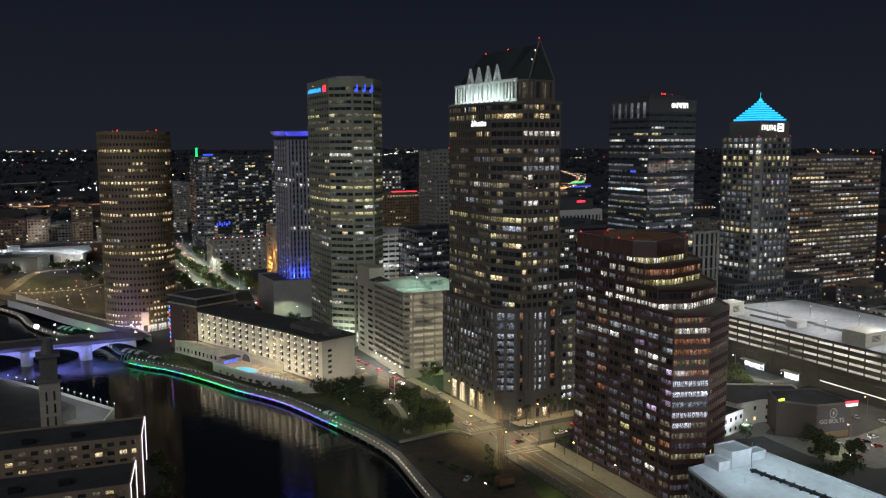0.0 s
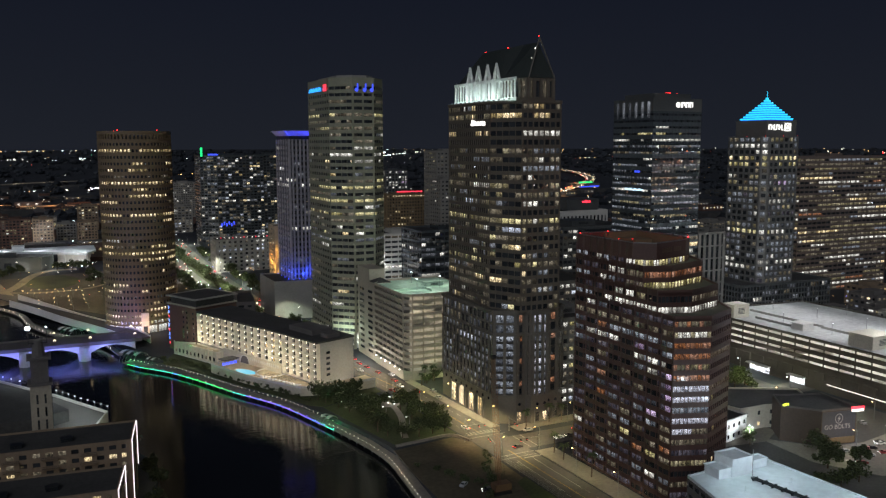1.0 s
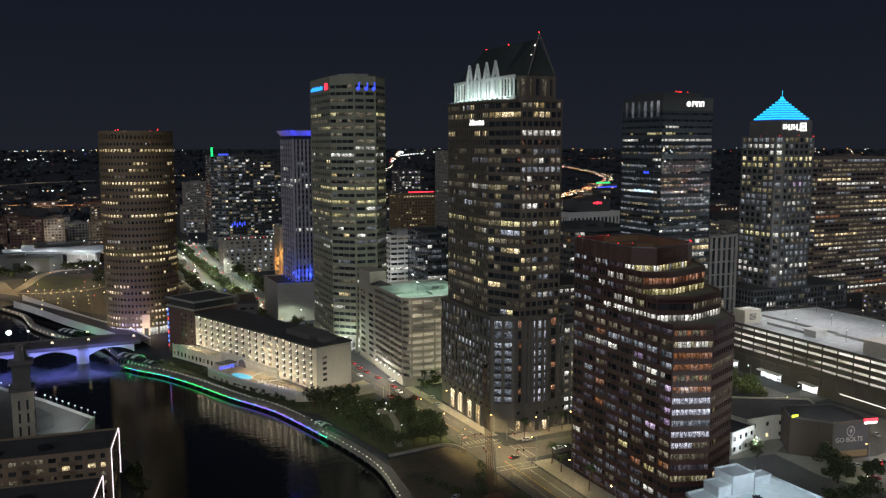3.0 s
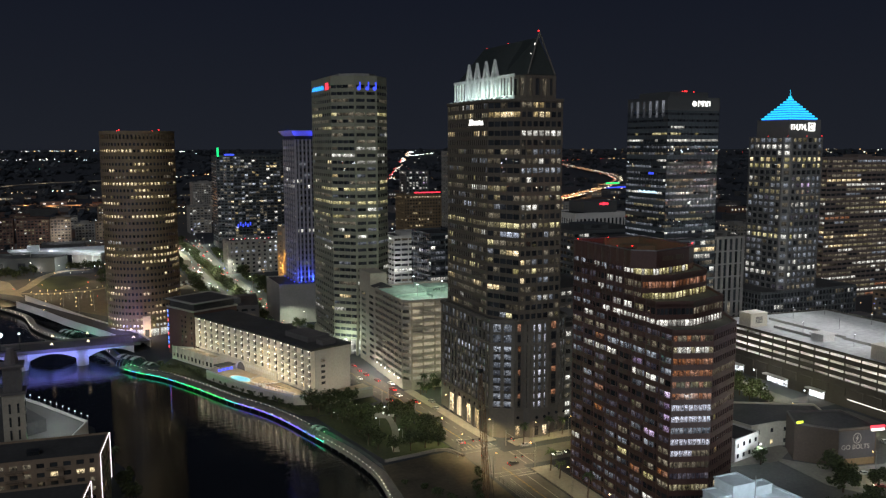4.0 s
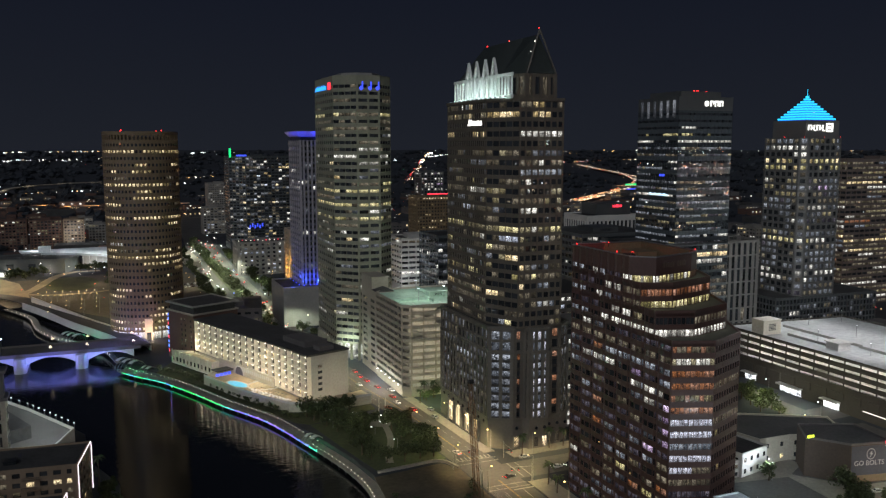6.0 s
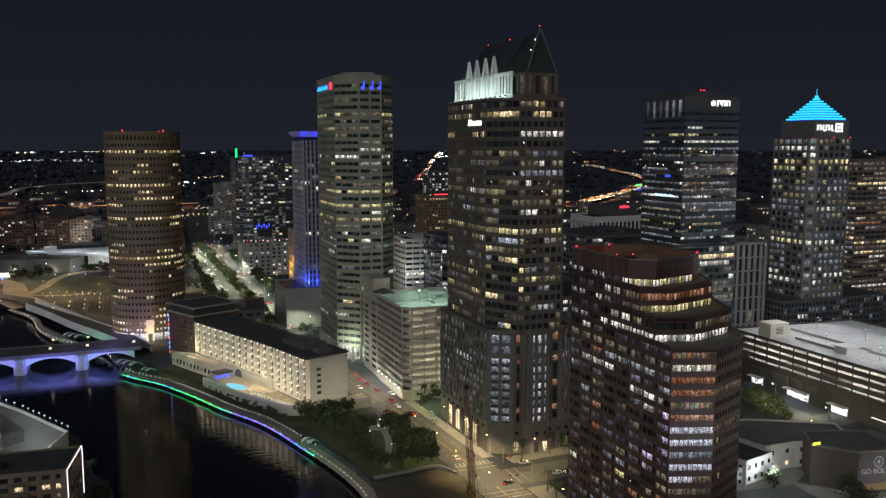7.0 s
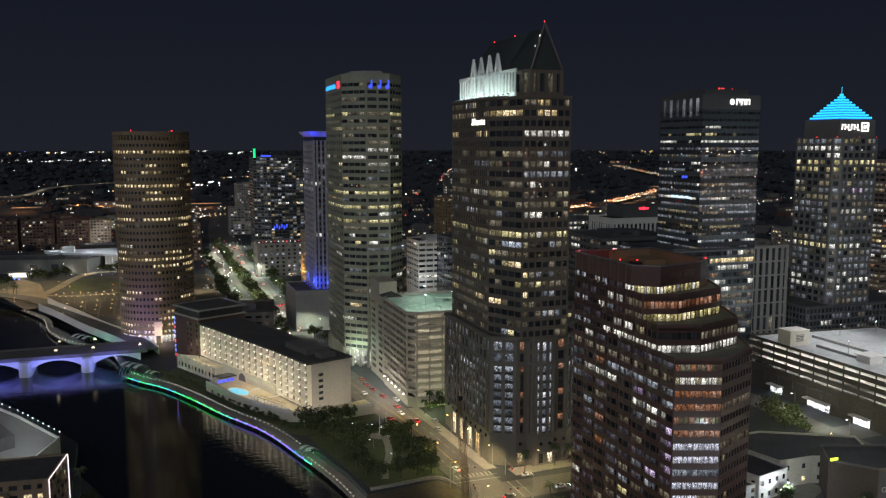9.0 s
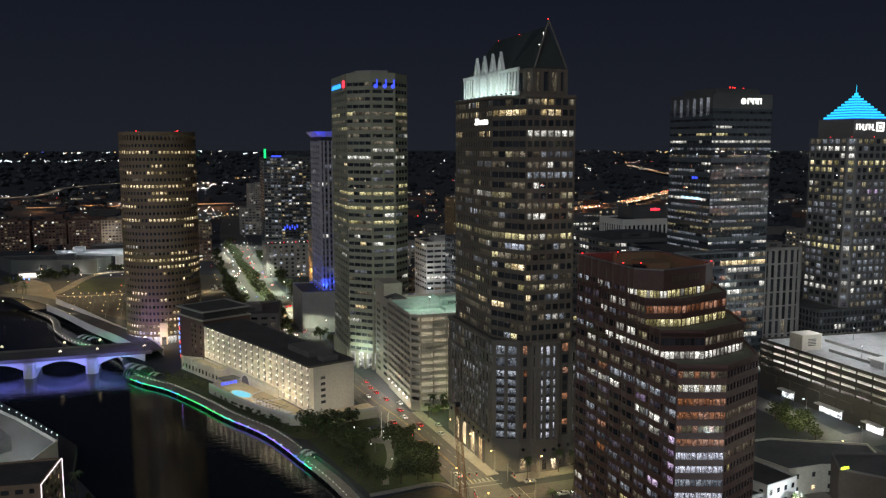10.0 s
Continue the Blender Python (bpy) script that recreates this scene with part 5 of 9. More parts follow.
def hotel():
    ob = thing("hotel", (118, 480, 4), "long white hotel with bright lit balconies above a terrace", "hotel")
    front = [(91, 526), (122.2, 446), (132.2, 415.3)]
    back = [(154.8, 423), (145, 452), (113.5, 536)]
    top, z0, fh, nf = 30.2, 12.6, 3.5, 5
    # rear block and flat roof
    def shifted(d):
        out = []
        for k, p in enumerate(front):
            q = back[2 - k]
            v = (Vector(q) - Vector(p)).normalized()
            out.append((p[0] + v.x * d, p[1] + v.y * d))
        return out
    deep = shifted(2.2)
    g = Geo()
    g.prism(deep + back, 4, top)
    part("main_wall", g, "hotel_wall", ob)
    g = Geo()
    g.prism(inset(front + back, -0.5), top, top + 0.9)
    part("roof", g, "roof_felt", ob, "dark flat roof")
    g = Geo()
    u = Vector((10, -30.7)).normalized()
    g.frame_box((137, 440), (u.x, u.y), (-u.y, u.x), -14, 8, -5, 8, top + 0.9, top + 3.6)
    part("plant_room", g, "dark_concrete", ob)
    g = Geo()
    g.frame_box((141, 428), (u.x, u.y), (-u.y, u.x), 0, 6, -3, 5, top + 0.9, top + 3.0)
    part("plant_room", g, "dark_concrete", ob)
    for seg, (bays, lamps) in enumerate(((13, 13), (5, 5))):
        a, b = Vector(front[seg]), Vector(front[seg + 1])
        d, ln = (b - a).normalized(), (b - a).length
        inn = Vector((-d.y, d.x))
        if inn.dot(Vector(back[1]) - a) < 0:
            inn = -inn
        step = ln / bays
        low, nf = (12.6, 5) if seg == 0 else (9.1, 6)
        z0 = low
        for f in range(nf):
            g = Geo()
            g.frame_box(a, d, inn, 0, ln, 0, 2.2, z0 + f * fh - 0.22, z0 + f * fh)
            part("balcony_floor", g, "balcony_paint", ob)
            g = Geo()
            g.frame_box(a, d, inn, 0, ln, 0.0, 0.1, z0 + f * fh + 0.95, z0 + f * fh + 1.05)
            for i in range(bays * 4):
                g.frame_box(a, d, inn, i * step / 4, i * step / 4 + 0.05, 0.02, 0.08, z0 + f * fh, z0 + f * fh + 0.95)
            part("balustrade", g, "white_concrete", ob)
        for i in range(bays + 1):
            g = Geo()
            g.frame_box(a, d, inn, min(i * step, ln - 0.3), min(i * step, ln - 0.3) + 0.3, -0.1, 2.2, z0 - 0.2, top)
            part("fin", g, "balcony_paint", ob)
        rng = random.Random(40 + seg)
        for f in range(nf):
            for i in range(bays):
                c = a + d * ((i + 0.55) * step) + inn * 2.15
                mat = rng.choices(["dark", "dim", "warm"], [5, 2, 1])[0]
                piece("balcony_door", pane_mesh(step * 0.55, 2.1, mat), ob, (c.x, c.y, z0 + f * fh + 0.05), math.atan2(d.y, d.x))
        ball = Geo()
        ball.ball((0, 0, 0), 0.22, n=8, rows=5)
        me = ball.mesh("balcony_lamp", ["balcony_lamp"])
        for f in range(nf):
            for i in range(lamps):
                c = a + d * ((i * bays / lamps + 0.55) * step) + inn * 0.5
                piece("balcony_lamp", me, ob, (c.x, c.y, z0 + (f + 1) * fh - 0.62))
                glow("balcony_light", (c.x, c.y, z0 + (f + 1) * fh - 0.9), 52, (1.0, 0.84, 0.64))
    # windows of the south end
    s0, s1 = Vector(front[2]), Vector(back[0])
    d = (s1 - s0).normalized()
    for f in range(5):
        c = s0 + d * 7.2 - Vector((-d.y, d.x)) * 0.06
        piece("end_window", pane_mesh(2.4, 1.4, "dark"), ob, (c.x, c.y, 12.2 + f * 2.9), math.atan2(d.y, d.x))
    return ob


M["balcony_paint"] = surface("balcony_paint", (0.74, 0.68, 0.58), 0.8)
M["balcony_lamp"] = lamp_mat("balcony_lamp", (1.0, 0.84, 0.64), 9.0)
M["hotel_wall"] = surface("hotel_wall", (0.36, 0.345, 0.32), 0.8)
hotel()


def hotel_block():
    ob = thing("brick_block", (97, 547, 4), "brown brick hotel block with dark roof and blue light strips", "building")
    poly = [(78, 553), (90.5, 527), (118, 540), (106, 568)]
    g = Geo()
    g.prism(poly, 4, 33)
    wall = part("wall", g, "brick", ob)
    g = Geo()
    g.ring(inset(poly, -0.5), inset(poly, 0.6), 32.6, 33.4)
    part("cornice", g, "warm_concrete", ob)
    g = Geo()
    g.prism(inset(poly, 1.2), 33, 38)
    part("attic", g, "roof_felt", ob)
    g = Geo()
    g.ring(inset(poly, -0.8), inset(poly, 1), 37.4, 38.2)
    part("eave", g, "grey_concrete", ob)
    a, b = Vector(poly[0]), Vector(poly[1])
    d = (b - a).normalized()
    for f in range(9):
        c = a + d * 0.8 - Vector((-d.y, d.x)) * 0.1
        g = Geo()
        g.box(c.x - 0.3, c.y - 0.3, 7 + f * 2.8, c.x + 0.1, c.y + 0.1, 8.6 + f * 2.8)
        part("light_strip", g, "led_blue" if f % 3 else "led_red", ob, "coloured light strip")
    for f in range(8):
        for t in (0.55, 0.68, 0.9):
            c = a + d * ((b - a).length * t) - Vector((-d.y, d.x)) * 0.06
            piece("window_pane", pane_mesh(1.2, 1.5, "dim" if (f * 3 + int(t * 9)) % 5 == 0 else "dark"), ob, (c.x, c.y, 6.5 + 3.1 * f), math.atan2(d.y, d.x))
    return ob


hotel_block()


def terrace():
    ob = thing("hotel_terrace", (110, 455, 4), "cream terrace podium with sandy deck, arch and swimming pool", "terrace")
    deck = [(78.5, 536.5), (96.6, 497.0), (102.0, 499.4), (90.6, 528)]
    a, b = Vector(deck[0]), Vector(deck[1])
    d = (b - a).normalized()
    n = Vector((d.y, -d.x))
    g = Geo()
    g.prism(deck, 2, 10.5, 0, 1)
    part("upper_deck", g, ["cream_wall", "deck_sand"], ob)
    g = Geo()
    g.ring(deck, inset(deck, 0.4), 10.5, 11.5)
    part("parapet", g, "cream_wall", ob)
    g = Geo()
    g.frame_box(a, d, n, -0.2, (b - a).length + 0.2, 0, 0.5, 2, 4.2)
    part("plinth_wall", g, "white_concrete", ob)
    for k in range(11):
        c = a + d * (2.0 + k * 3.9) + n * 0.06
        piece("window_pane", pane_mesh(1.6, 2.4, "dark" if k % 4 else "dim"), ob, (c.x, c.y, 5.6), math.atan2(d.y, d.x))
        g = Geo()
        g.frame_box(a, d, n, k * 3.9 + 0.1, k * 3.9 + 0.7, -0.2, 0.3, 4.2, 12.2)
        part("pilaster", g, "cream_wall", ob)
    low = [(90.5, 481), (103.5, 449), (111.5, 434), (123.2, 414.8), (140, 409.5), (164, 414), (162, 425), (132.4, 415.6), (122.4, 446), (102.0, 498)]
    g = Geo()
    g.prism(low, 2, 8.0, 0, 1)
    part("lower_deck", g, ["cream_wall", "deck_sand"], ob)
    for i in range(5):
        g = Geo()
        p, q = Vector(low[i]), Vector(low[i + 1])
        e = (q - p).normalized()
        g.frame_box(p, e, Vector((-e.y, e.x)), 0, (q - p).length, 0, 0.4, 8, 9.2)
        part("wall", g, "white_concrete", ob)
    pts = [(105.2 + 3.4 * math.cos(t) * 0.91 - 8 * math.sin(t) * 0.41, 459.5 + 3.4 * math.cos(t) * 0.41 + 8 * math.sin(t) * 0.91) for t in [math.tau * k / 20 for k in range(20)]]
    g = Geo()
    g.prism(pts, 7.6, 8.06)
    part("pool", g, "pool", ob, "glowing turquoise swimming pool")
    g = Geo()
    g.ring(inset(pts, -0.8), pts, 7.6, 8.16)
    part("pool_edge", g, "white_concrete", ob)
    # round sandy patio beside the pool
    pat = [(118 + 9 * math.cos(t), 452 + 9 * math.sin(t)) for t in [math.tau * k / 24 for k in range(24)]]
    g = Geo()
    g.ring(pat, inset(pat, 0.5), 8.0, 8.5)
    part("patio_kerb", g, "white_concrete", ob)
    # cream wall between the decks, with its arch
    a, b = Vector((101.2, 499.5)), Vector((121.9, 446.5))
    d = (b - a).normalized()
    n = Vector((d.y, -d.x))
    g = Geo()
    g.frame_box(a, d, n, 0, (b - a).length, 0.0, 0.5, 7.5, 13.2)
    part("terrace_wall", g, "cream_wall", ob)
    c = a + d * 22.5
    for name, r, off, mat in (("arch", 4.0, 0.56, "dark_concrete"), ("arch_border", 4.6, 0.53, "white_concrete")):
        g = Geo()
        ring = [(r * math.cos(t), r * math.sin(t)) for t in [math.pi * k / 12 for k in range(13)]]
        for (x0, z0), (x1, z1) in zip(ring, ring[1:]):
            p0, p1 = c + d * x0 + n * off, c + d * x1 + n * off
            g.face([(p0.x, p0.y, 8.05), (p1.x, p1.y, 8.05), (p1.x, p1.y, 8.4 + z1), (p0.x, p0.y, 8.4 + z0)])
        part(name, g, mat, ob)
    for k in range(14):
        g = Geo()
        g.frame_box(a, d, n, 28 + k * 2.0, 28.9 + k * 2.0, 0.5, 0.7, 10.6, 12.2)
        part("wall_panel", g, "white_concrete", ob)
    # bar under a flat roof, lit blue
    g = Geo()
    g.prism([(94.5, 482.5), (97.2, 476.0), (106.2, 479.6), (103.4, 486.2)], 10.9, 11.3)
    bar = part("bar_roof", g, "dark_metal", ob)
    for x, y in ((94.9, 482.2), (97.3, 476.4), (101.6, 478.2), (105.8, 479.8)):
        g = Geo()
        g.tube((x, y, 8), (x, y, 10.9), 0.1, n=5)
        part("bar_post", g, "steel", bar)
    for k in range(4):
        g = Geo()
        x, y = 96.6 + k * 2.2, 478.4 + k * 0.9
        g.box(x, y, 8.02, x + 1.7, y + 1.5, 9.2)
        part("bar_counter", g, "blue", ob, "bar counter lit blue")
    g = Geo()
    for k in range(9):
        x, y = 110.5 + 1.25 * k, 438.5 - 2.3 * k
        g.tube((x, y, 8), (x, y, 11), 0.08, n=5)
        g.tube((x, y, 11), (x + 2.6, y + 1.3, 11), 0.06, n=4)
    g.tube((110.5, 438.5, 11), (120.5, 420.1, 11), 0.08, n=5)
    g.tube((113.1, 439.8, 11), (123.1, 421.4, 11), 0.08, n=5)
    part("pergola", g, "black_steel", ob)
    rng = random.Random(20)
    for k in range(16):
        g = Geo()
        x, y = along((106.5, 446), (121, 419), k / 16)
        g.box(x + rng.uniform(0, 4), y, 8.02, x + rng.uniform(4.4, 5.5), y + 0.7, 8.45)
        part("lounger", g, "white_cloth", ob)
    return ob


M["cream_wall"] = surface("cream_wall", (0.50, 0.46, 0.37), 0.8)
M["white_cloth"] = surface("white_cloth", (0.6, 0.6, 0.6), 0.8)
M["pool"] = lamp_mat("pool_water", (0.06, 0.58, 0.80), 0.9)
terrace()
for x, y, w in ((114, 453, 1500), (119, 436, 1500), (89, 522, 1300), (96, 507, 900), (122, 424, 1200), (103, 474, 260), (150, 412, 600), (112, 470, 380), (136, 411, 300)):
    glow("terrace_light", (x, y, 15.5 if w > 400 else 12.5), w * 2.6, (1.0, 0.84, 0.60))
for x, y, w in ((97, 479.5, 220), (102.5, 480.5, 220)):
    glow("bar_light", (x, y, 10.4), w, (0.12, 0.18, 1.0))
for x, y, w in ((74, 519, 260), (82, 502, 260), (90, 484, 200)):
    glow("hedge_light", (x, y, 7.5), w * 2.4, (0.9, 1.0, 0.85))


# ---- car parks ----
M["pale_floor"] = surface("pale_floor", (0.42, 0.40, 0.35), 0.85)


def car_park(name, label, poly, z0, floors, fh, wall, deck, slots, tube=True, open_h=0.5, top=1.1, cols=5.5, mats_lamp="tube", back=5.0, lit=None):
    """A multi-storey car park: slabs, breast walls, columns, lights on the ceilings and a dark core set back."""
    ob = thing(name, (poly[0][0], poly[0][1], 4), label, "car park")
    z1 = z0 + floors * fh
    g = Geo()
    g.prism(inset(poly, back), 4, z1 - 0.3)
    part("ramp_core", g, "pale_floor", ob)
    if z0 > 4.1:
        g = Geo()
        g.prism(inset(poly, 0.3), 4, z0)
        part("ground_storey", g, wall, ob)
    for f in range(floors + 1):
        z = z0 + f * fh
        g = Geo()
        g.prism(inset(poly, 0.1), z - 0.35, z, 0, 1)
        part("slab", g, ["pale_floor", deck if f == floors else "pale_floor"], ob)
        g = Geo()
        g.ring(poly, inset(poly, 0.25), z - 0.4, z + (top if f == floors else fh * (1 - open_h) - 0.4))
        part("breast_wall", g, wall, ob)
    bar = Geo()
    bar.box(-0.3, 0.0, 0, 0.3, 0.5, z1 - z0)
    me = bar.mesh("column", [wall])
    for e in slots:
        a, b = Vector(poly[e]), Vector(poly[(e + 1) % len(poly)])
        d = (b - a).normalized()
        n = max(1, round((b - a).length / cols))
        for i in range(n + 1):
            c = a + d * ((b - a).length * i / n)
            piece("column", me, ob, (c.x, c.y, z0), math.atan2(d.y, d.x))
        if tube and (lit is None or e in lit):
            inn = Vector((-d.y, d.x))
            for f in range(floors):
                for i in range(n):
                    g = Geo()
                    s = (b - a).length / n
                    rng = random.Random(f * 71 + i * 13 + e)
                    if rng.random() < 0.12:
                        continue
                    g.frame_box(a, d, inn, i * s + 0.5, (i + 1) * s - 0.5, 2.6, 2.9, z0 + (f + 1) * fh - 0.62, z0 + (f + 1) * fh - 0.45)
                    part("ceiling_light", g, mats_lamp, ob)
    return ob


def green_garage():
    poly = [(182, 462), (182, 419.2), (186, 415.5), (226, 415.5), (226, 470), (192, 470)]
    ob = car_park("car_park", "tall cream car park with pale green roof deck and lit storeys", poly, 8, 12, 3.55, "warm_concrete", "green_deck", (0, 1, 2), open_h=0.5, cols=6.5, mats_lamp="garage_tube", lit=(1, 2))
    x0, y0, x1, y1 = 183, 463, 193, 493
    g = Geo()
    g.box(x0, y0, 4, x1, y1, 51)
    t = part("stair_tower", g, "warm_concrete", ob, "cream stair tower with slit windows")
    g = Geo()
    g.box(x0, y0 + 10, 51, x1, y1, 58)
    part("tower_head", g, "warm_concrete", ob)
    g = Geo()
    g.prism([(182.6, 463), (193.4, 463), (193.4, 472.6), (182.6, 472.6)], 51, 53.4, tops=[(187.6, 467.4), (188.4, 467.4), (188.4, 468.2), (187.6, 468.2)])
    part("tower_roof", g, "roof_felt", ob)
    for f in range(11):
        for y in (468, 482):
            g = Geo()
            g.box(182.7, y, 8 + f * 3.6, 182.98, y + 6.5, 9.5 + f * 3.6)
            part("slit_window", g, "dark", t)
    for y in (423, 430, 437, 444, 451, 458):
        g = Geo()
        g.ball((181.3, y, 9.4), 0.42, n=8, rows=5)
        part("wall_lamp", g, "wall_bulb", ob)
    for k in range(7):
        g = Geo()
        g.box(190 + k * 5, 418, 50.6, 190.4 + k * 5, 426, 50.75)
        part("bay_line", g, "white_concrete", ob)
    for x, y in ((196, 432), (212, 436), (204, 458)):
        g = Geo()
        g.tube((x, y, 50.6), (x, y, 57), 0.12)
        pole = part("lamp_pole", g, "steel", ob)
        g = Geo()
        g.box(x - 0.4, y - 0.2, 57, x + 0.4, y + 0.2, 57.2)
        part("lantern", g, "coolbulb", pole)
    g = Geo()
    g.box(183, 434, 50.6, 202, 434.5, 52.0), g.box(202, 426, 50.6, 202.5, 434.5, 52.0), g.box(208, 450, 50.6, 208.5, 468, 52.2)
    part("ramp_wall", g, "green_deck", ob)
    plant_box(ob, 205, 440, 50.8, 216, 447, 53.2, "green_deck")
    g = Geo()
    g.prism([(214, 452), (226, 452), (226, 462), (214, 462)], 50.8, 51.3, tops=[(214, 452), (226, 452), (226, 462), (214, 462)])
    part("ramp", g, "green_deck", ob)
    return ob


M["wall_bulb"] = lamp_mat("wall_bulb", (1.0, 0.96, 0.86), 5)
M["garage_tube"] = lamp_mat("garage_tube", (1.0, 0.92, 0.72), 15)
green_garage()
for x, y in ((190, 430), (205, 425), (218, 440), (200, 455)):
    glow("deck_light", (x, y, 58), 2600, (0.85, 1.0, 0.86))
for y in (425, 438, 450, 463):
    glow("wall_light", (178.8, y, 8.0), 2000, (1.0, 0.95, 0.82))


def long_garage():
    poly = [(369, 398), (369, 230), (452, 226), (452, 392)]
    ob = car_park("car_park", "long concrete car park with floodlit roof deck and bright open storeys", poly, 15, 4, 3.7, "brown_wall", "roof_deck", (0, 1), open_h=0.36, cols=9.4, mats_lamp="garage_tube_cool", back=7)
    for k in range(9):
        g = Geo()
        g.box(368.3, 226 + k * 8.4, 8.5, 368.6, 234.2 + k * 8.4, 8.68)
        part("canopy_light", g, "soft_tube", ob)
    for y, w in ((316, 9), (340, 14), (372, 8)):
        g = Geo()
        g.box(368.9, y, 4.4, 369.35, y + w, 8.2)
        part("entry_opening", g, "entry_room", ob)
        g = Geo()
        g.box(366.2, y - 0.8, 8.2, 369.3, y + w + 0.8, 8.8)
        part("entry_canopy", g, "white_concrete", ob)
    for k in range(16):
        g = Geo()
        g.box(368.75, 232 + k * 10.2, 9.4, 369.32, 239.6 + k * 10.2, 13.6)
        part("wall_panel", g, "brown_wall", ob)
    plant_box(ob, 372, 371, 29.8, 384, 380, 37.5, "cream_wall")
    plant_box(ob, 376, 282, 29.8, 392, 296, 36.5, "cream_wall")
    g = Geo()
    g.box(381, 329, 29.8, 389, 337, 33.2)
    part("stair_house", g, "white_concrete", ob)
    g = Geo()
    g.box(380.2, 328.2, 33.2, 389.8, 337.8, 33.7)
    part("stair_roof", g, "white_concrete", ob)
    for x, y0, y1 in ((384, 338, 366), (398, 330, 384), (396, 296, 330)):
        g = Geo()
        g.box(x, y0, 29.8, x + 0.5, y1, 31.1)
        part("ramp_wall", g, "grey_concrete", ob)
    for k in range(5):
        for x in (388, 415, 440):
            y = 250 + k * 33
            g = Geo()
            g.tube((x, y, 29.8), (x, y, 36), 0.12)
            pole = part("lamp_pole", g, "steel", ob)
            g = Geo()
            g.box(x - 0.22, y - 0.1, 36, x + 0.22, y + 0.1, 36.1)
            part("lantern", g, "coolbulb", pole)
    return ob


M["entry_room"] = room("entry_room", (0.92, 0.96, 1.0), 2.4, 0.3)
M["soft_tube"] = lamp_mat("soft_tube", (1.0, 0.96, 0.86), 2.2)
M["garage_tube_cool"] = lamp_mat("garage_tube_cool", (0.96, 0.98, 1.0), 46)
M["brown_wall"] = surface("brown_wall", (0.052, 0.046, 0.038), 0.85)
long_garage()
# Deck lamps' light, hung unseen above the lanterns to even out the deck.
for k in range(5):
    for x in (388, 420):
        glow("deck_light", (x, 250 + k * 33, 44), 7800, (0.92, 0.96, 1.0))


# ---- near right: white roof, mural house, small houses, parking lot ----
def white_roof_house():
    ob = thing("white_roofed_building", (206, 180, 4), "building with floodlit white membrane roof and roof house", "building")
    poly = [(188.6, 203), (180.5, 172), (170, 130), (226, 130), (225, 160), (222, 204.6)]
    facade(ob, poly, 4, 6, 3.75, "dark_concrete", lights({"dark": 5, "dim": 1}, (6, 6), 0.5), bays=4, pier=0.4, tall=0.45, deep=0.4)
    g = Geo()
    g.prism(poly, 26.5, 27.0)
    part("roof", g, "white_roof", ob, "white membrane roof")
    g = Geo()
    g.ring(poly, inset(poly, 0.5), 27.0, 27.5)
    part("parapet", g, "white_roof", ob)
    def house(name, x0, y0, x1, y1, z1):
        g = Geo()
        g.box(x0, y0, 27, x1, y1, z1)
        p = part(name, g, "white_roof", ob)
        g = Geo()
        g.ring([(x0 - 0.2, y0 - 0.2), (x1 + 0.2, y0 - 0.2), (x1 + 0.2, y1 + 0.2), (x0 - 0.2, y1 + 0.2)], [(x0 + 0.2, y0 + 0.2), (x1 - 0.2, y0 + 0.2), (x1 - 0.2, y1 - 0.2), (x0 + 0.2, y1 - 0.2)], z1, z1 + 0.4)
        part("coping", g, "white_roof", p)
    house("roof_house", 200.5, 196, 209, 204, 32.6)
    house("roof_house", 195.5, 196.5, 200.4, 203, 29.8)
    house("roof_house", 211, 198.5, 218, 202.5, 29.6)
    g = Geo()
    for k in range(2):
        g.tube((204.5 + k * 0.9, 192, 27.5), (210 + k * 0.9, 150, 27.5), 0.18, n=6)
        g.tube((204.5 + k * 0.9, 192, 27.9), (210 + k * 0.9, 150, 27.9), 0.18, n=6)
    for k in range(12):
        g.box(204.2 + 0.46 * k, 191 - 3.4 * k, 27, 206.4 + 0.46 * k, 191.3 - 3.4 * k, 28.1)
    part("pipe_rack", g, "dark_metal", ob, "dark pipes on a rack")
    g = Geo()
    g.tube((206.5, 193.5, 27), (206.5, 193.5, 36), 0.1)
    part("mast", g, "steel", ob)
    for x, y in ((196, 186), (213, 184), (200, 160), (217, 160)):
        g = Geo()
        g.tube((x, y, 27), (x, y, 29), 0.07)
        part("vent", g, "white_roof", ob)
    return ob


white_roof_house()
for x, y, w in ((196, 188, 2600), (214, 190, 2600), (206, 165, 3200), (221, 170, 1600)):
    glow("roof_floodlight", (x, y, 36), w, (0.72, 0.90, 1.0))


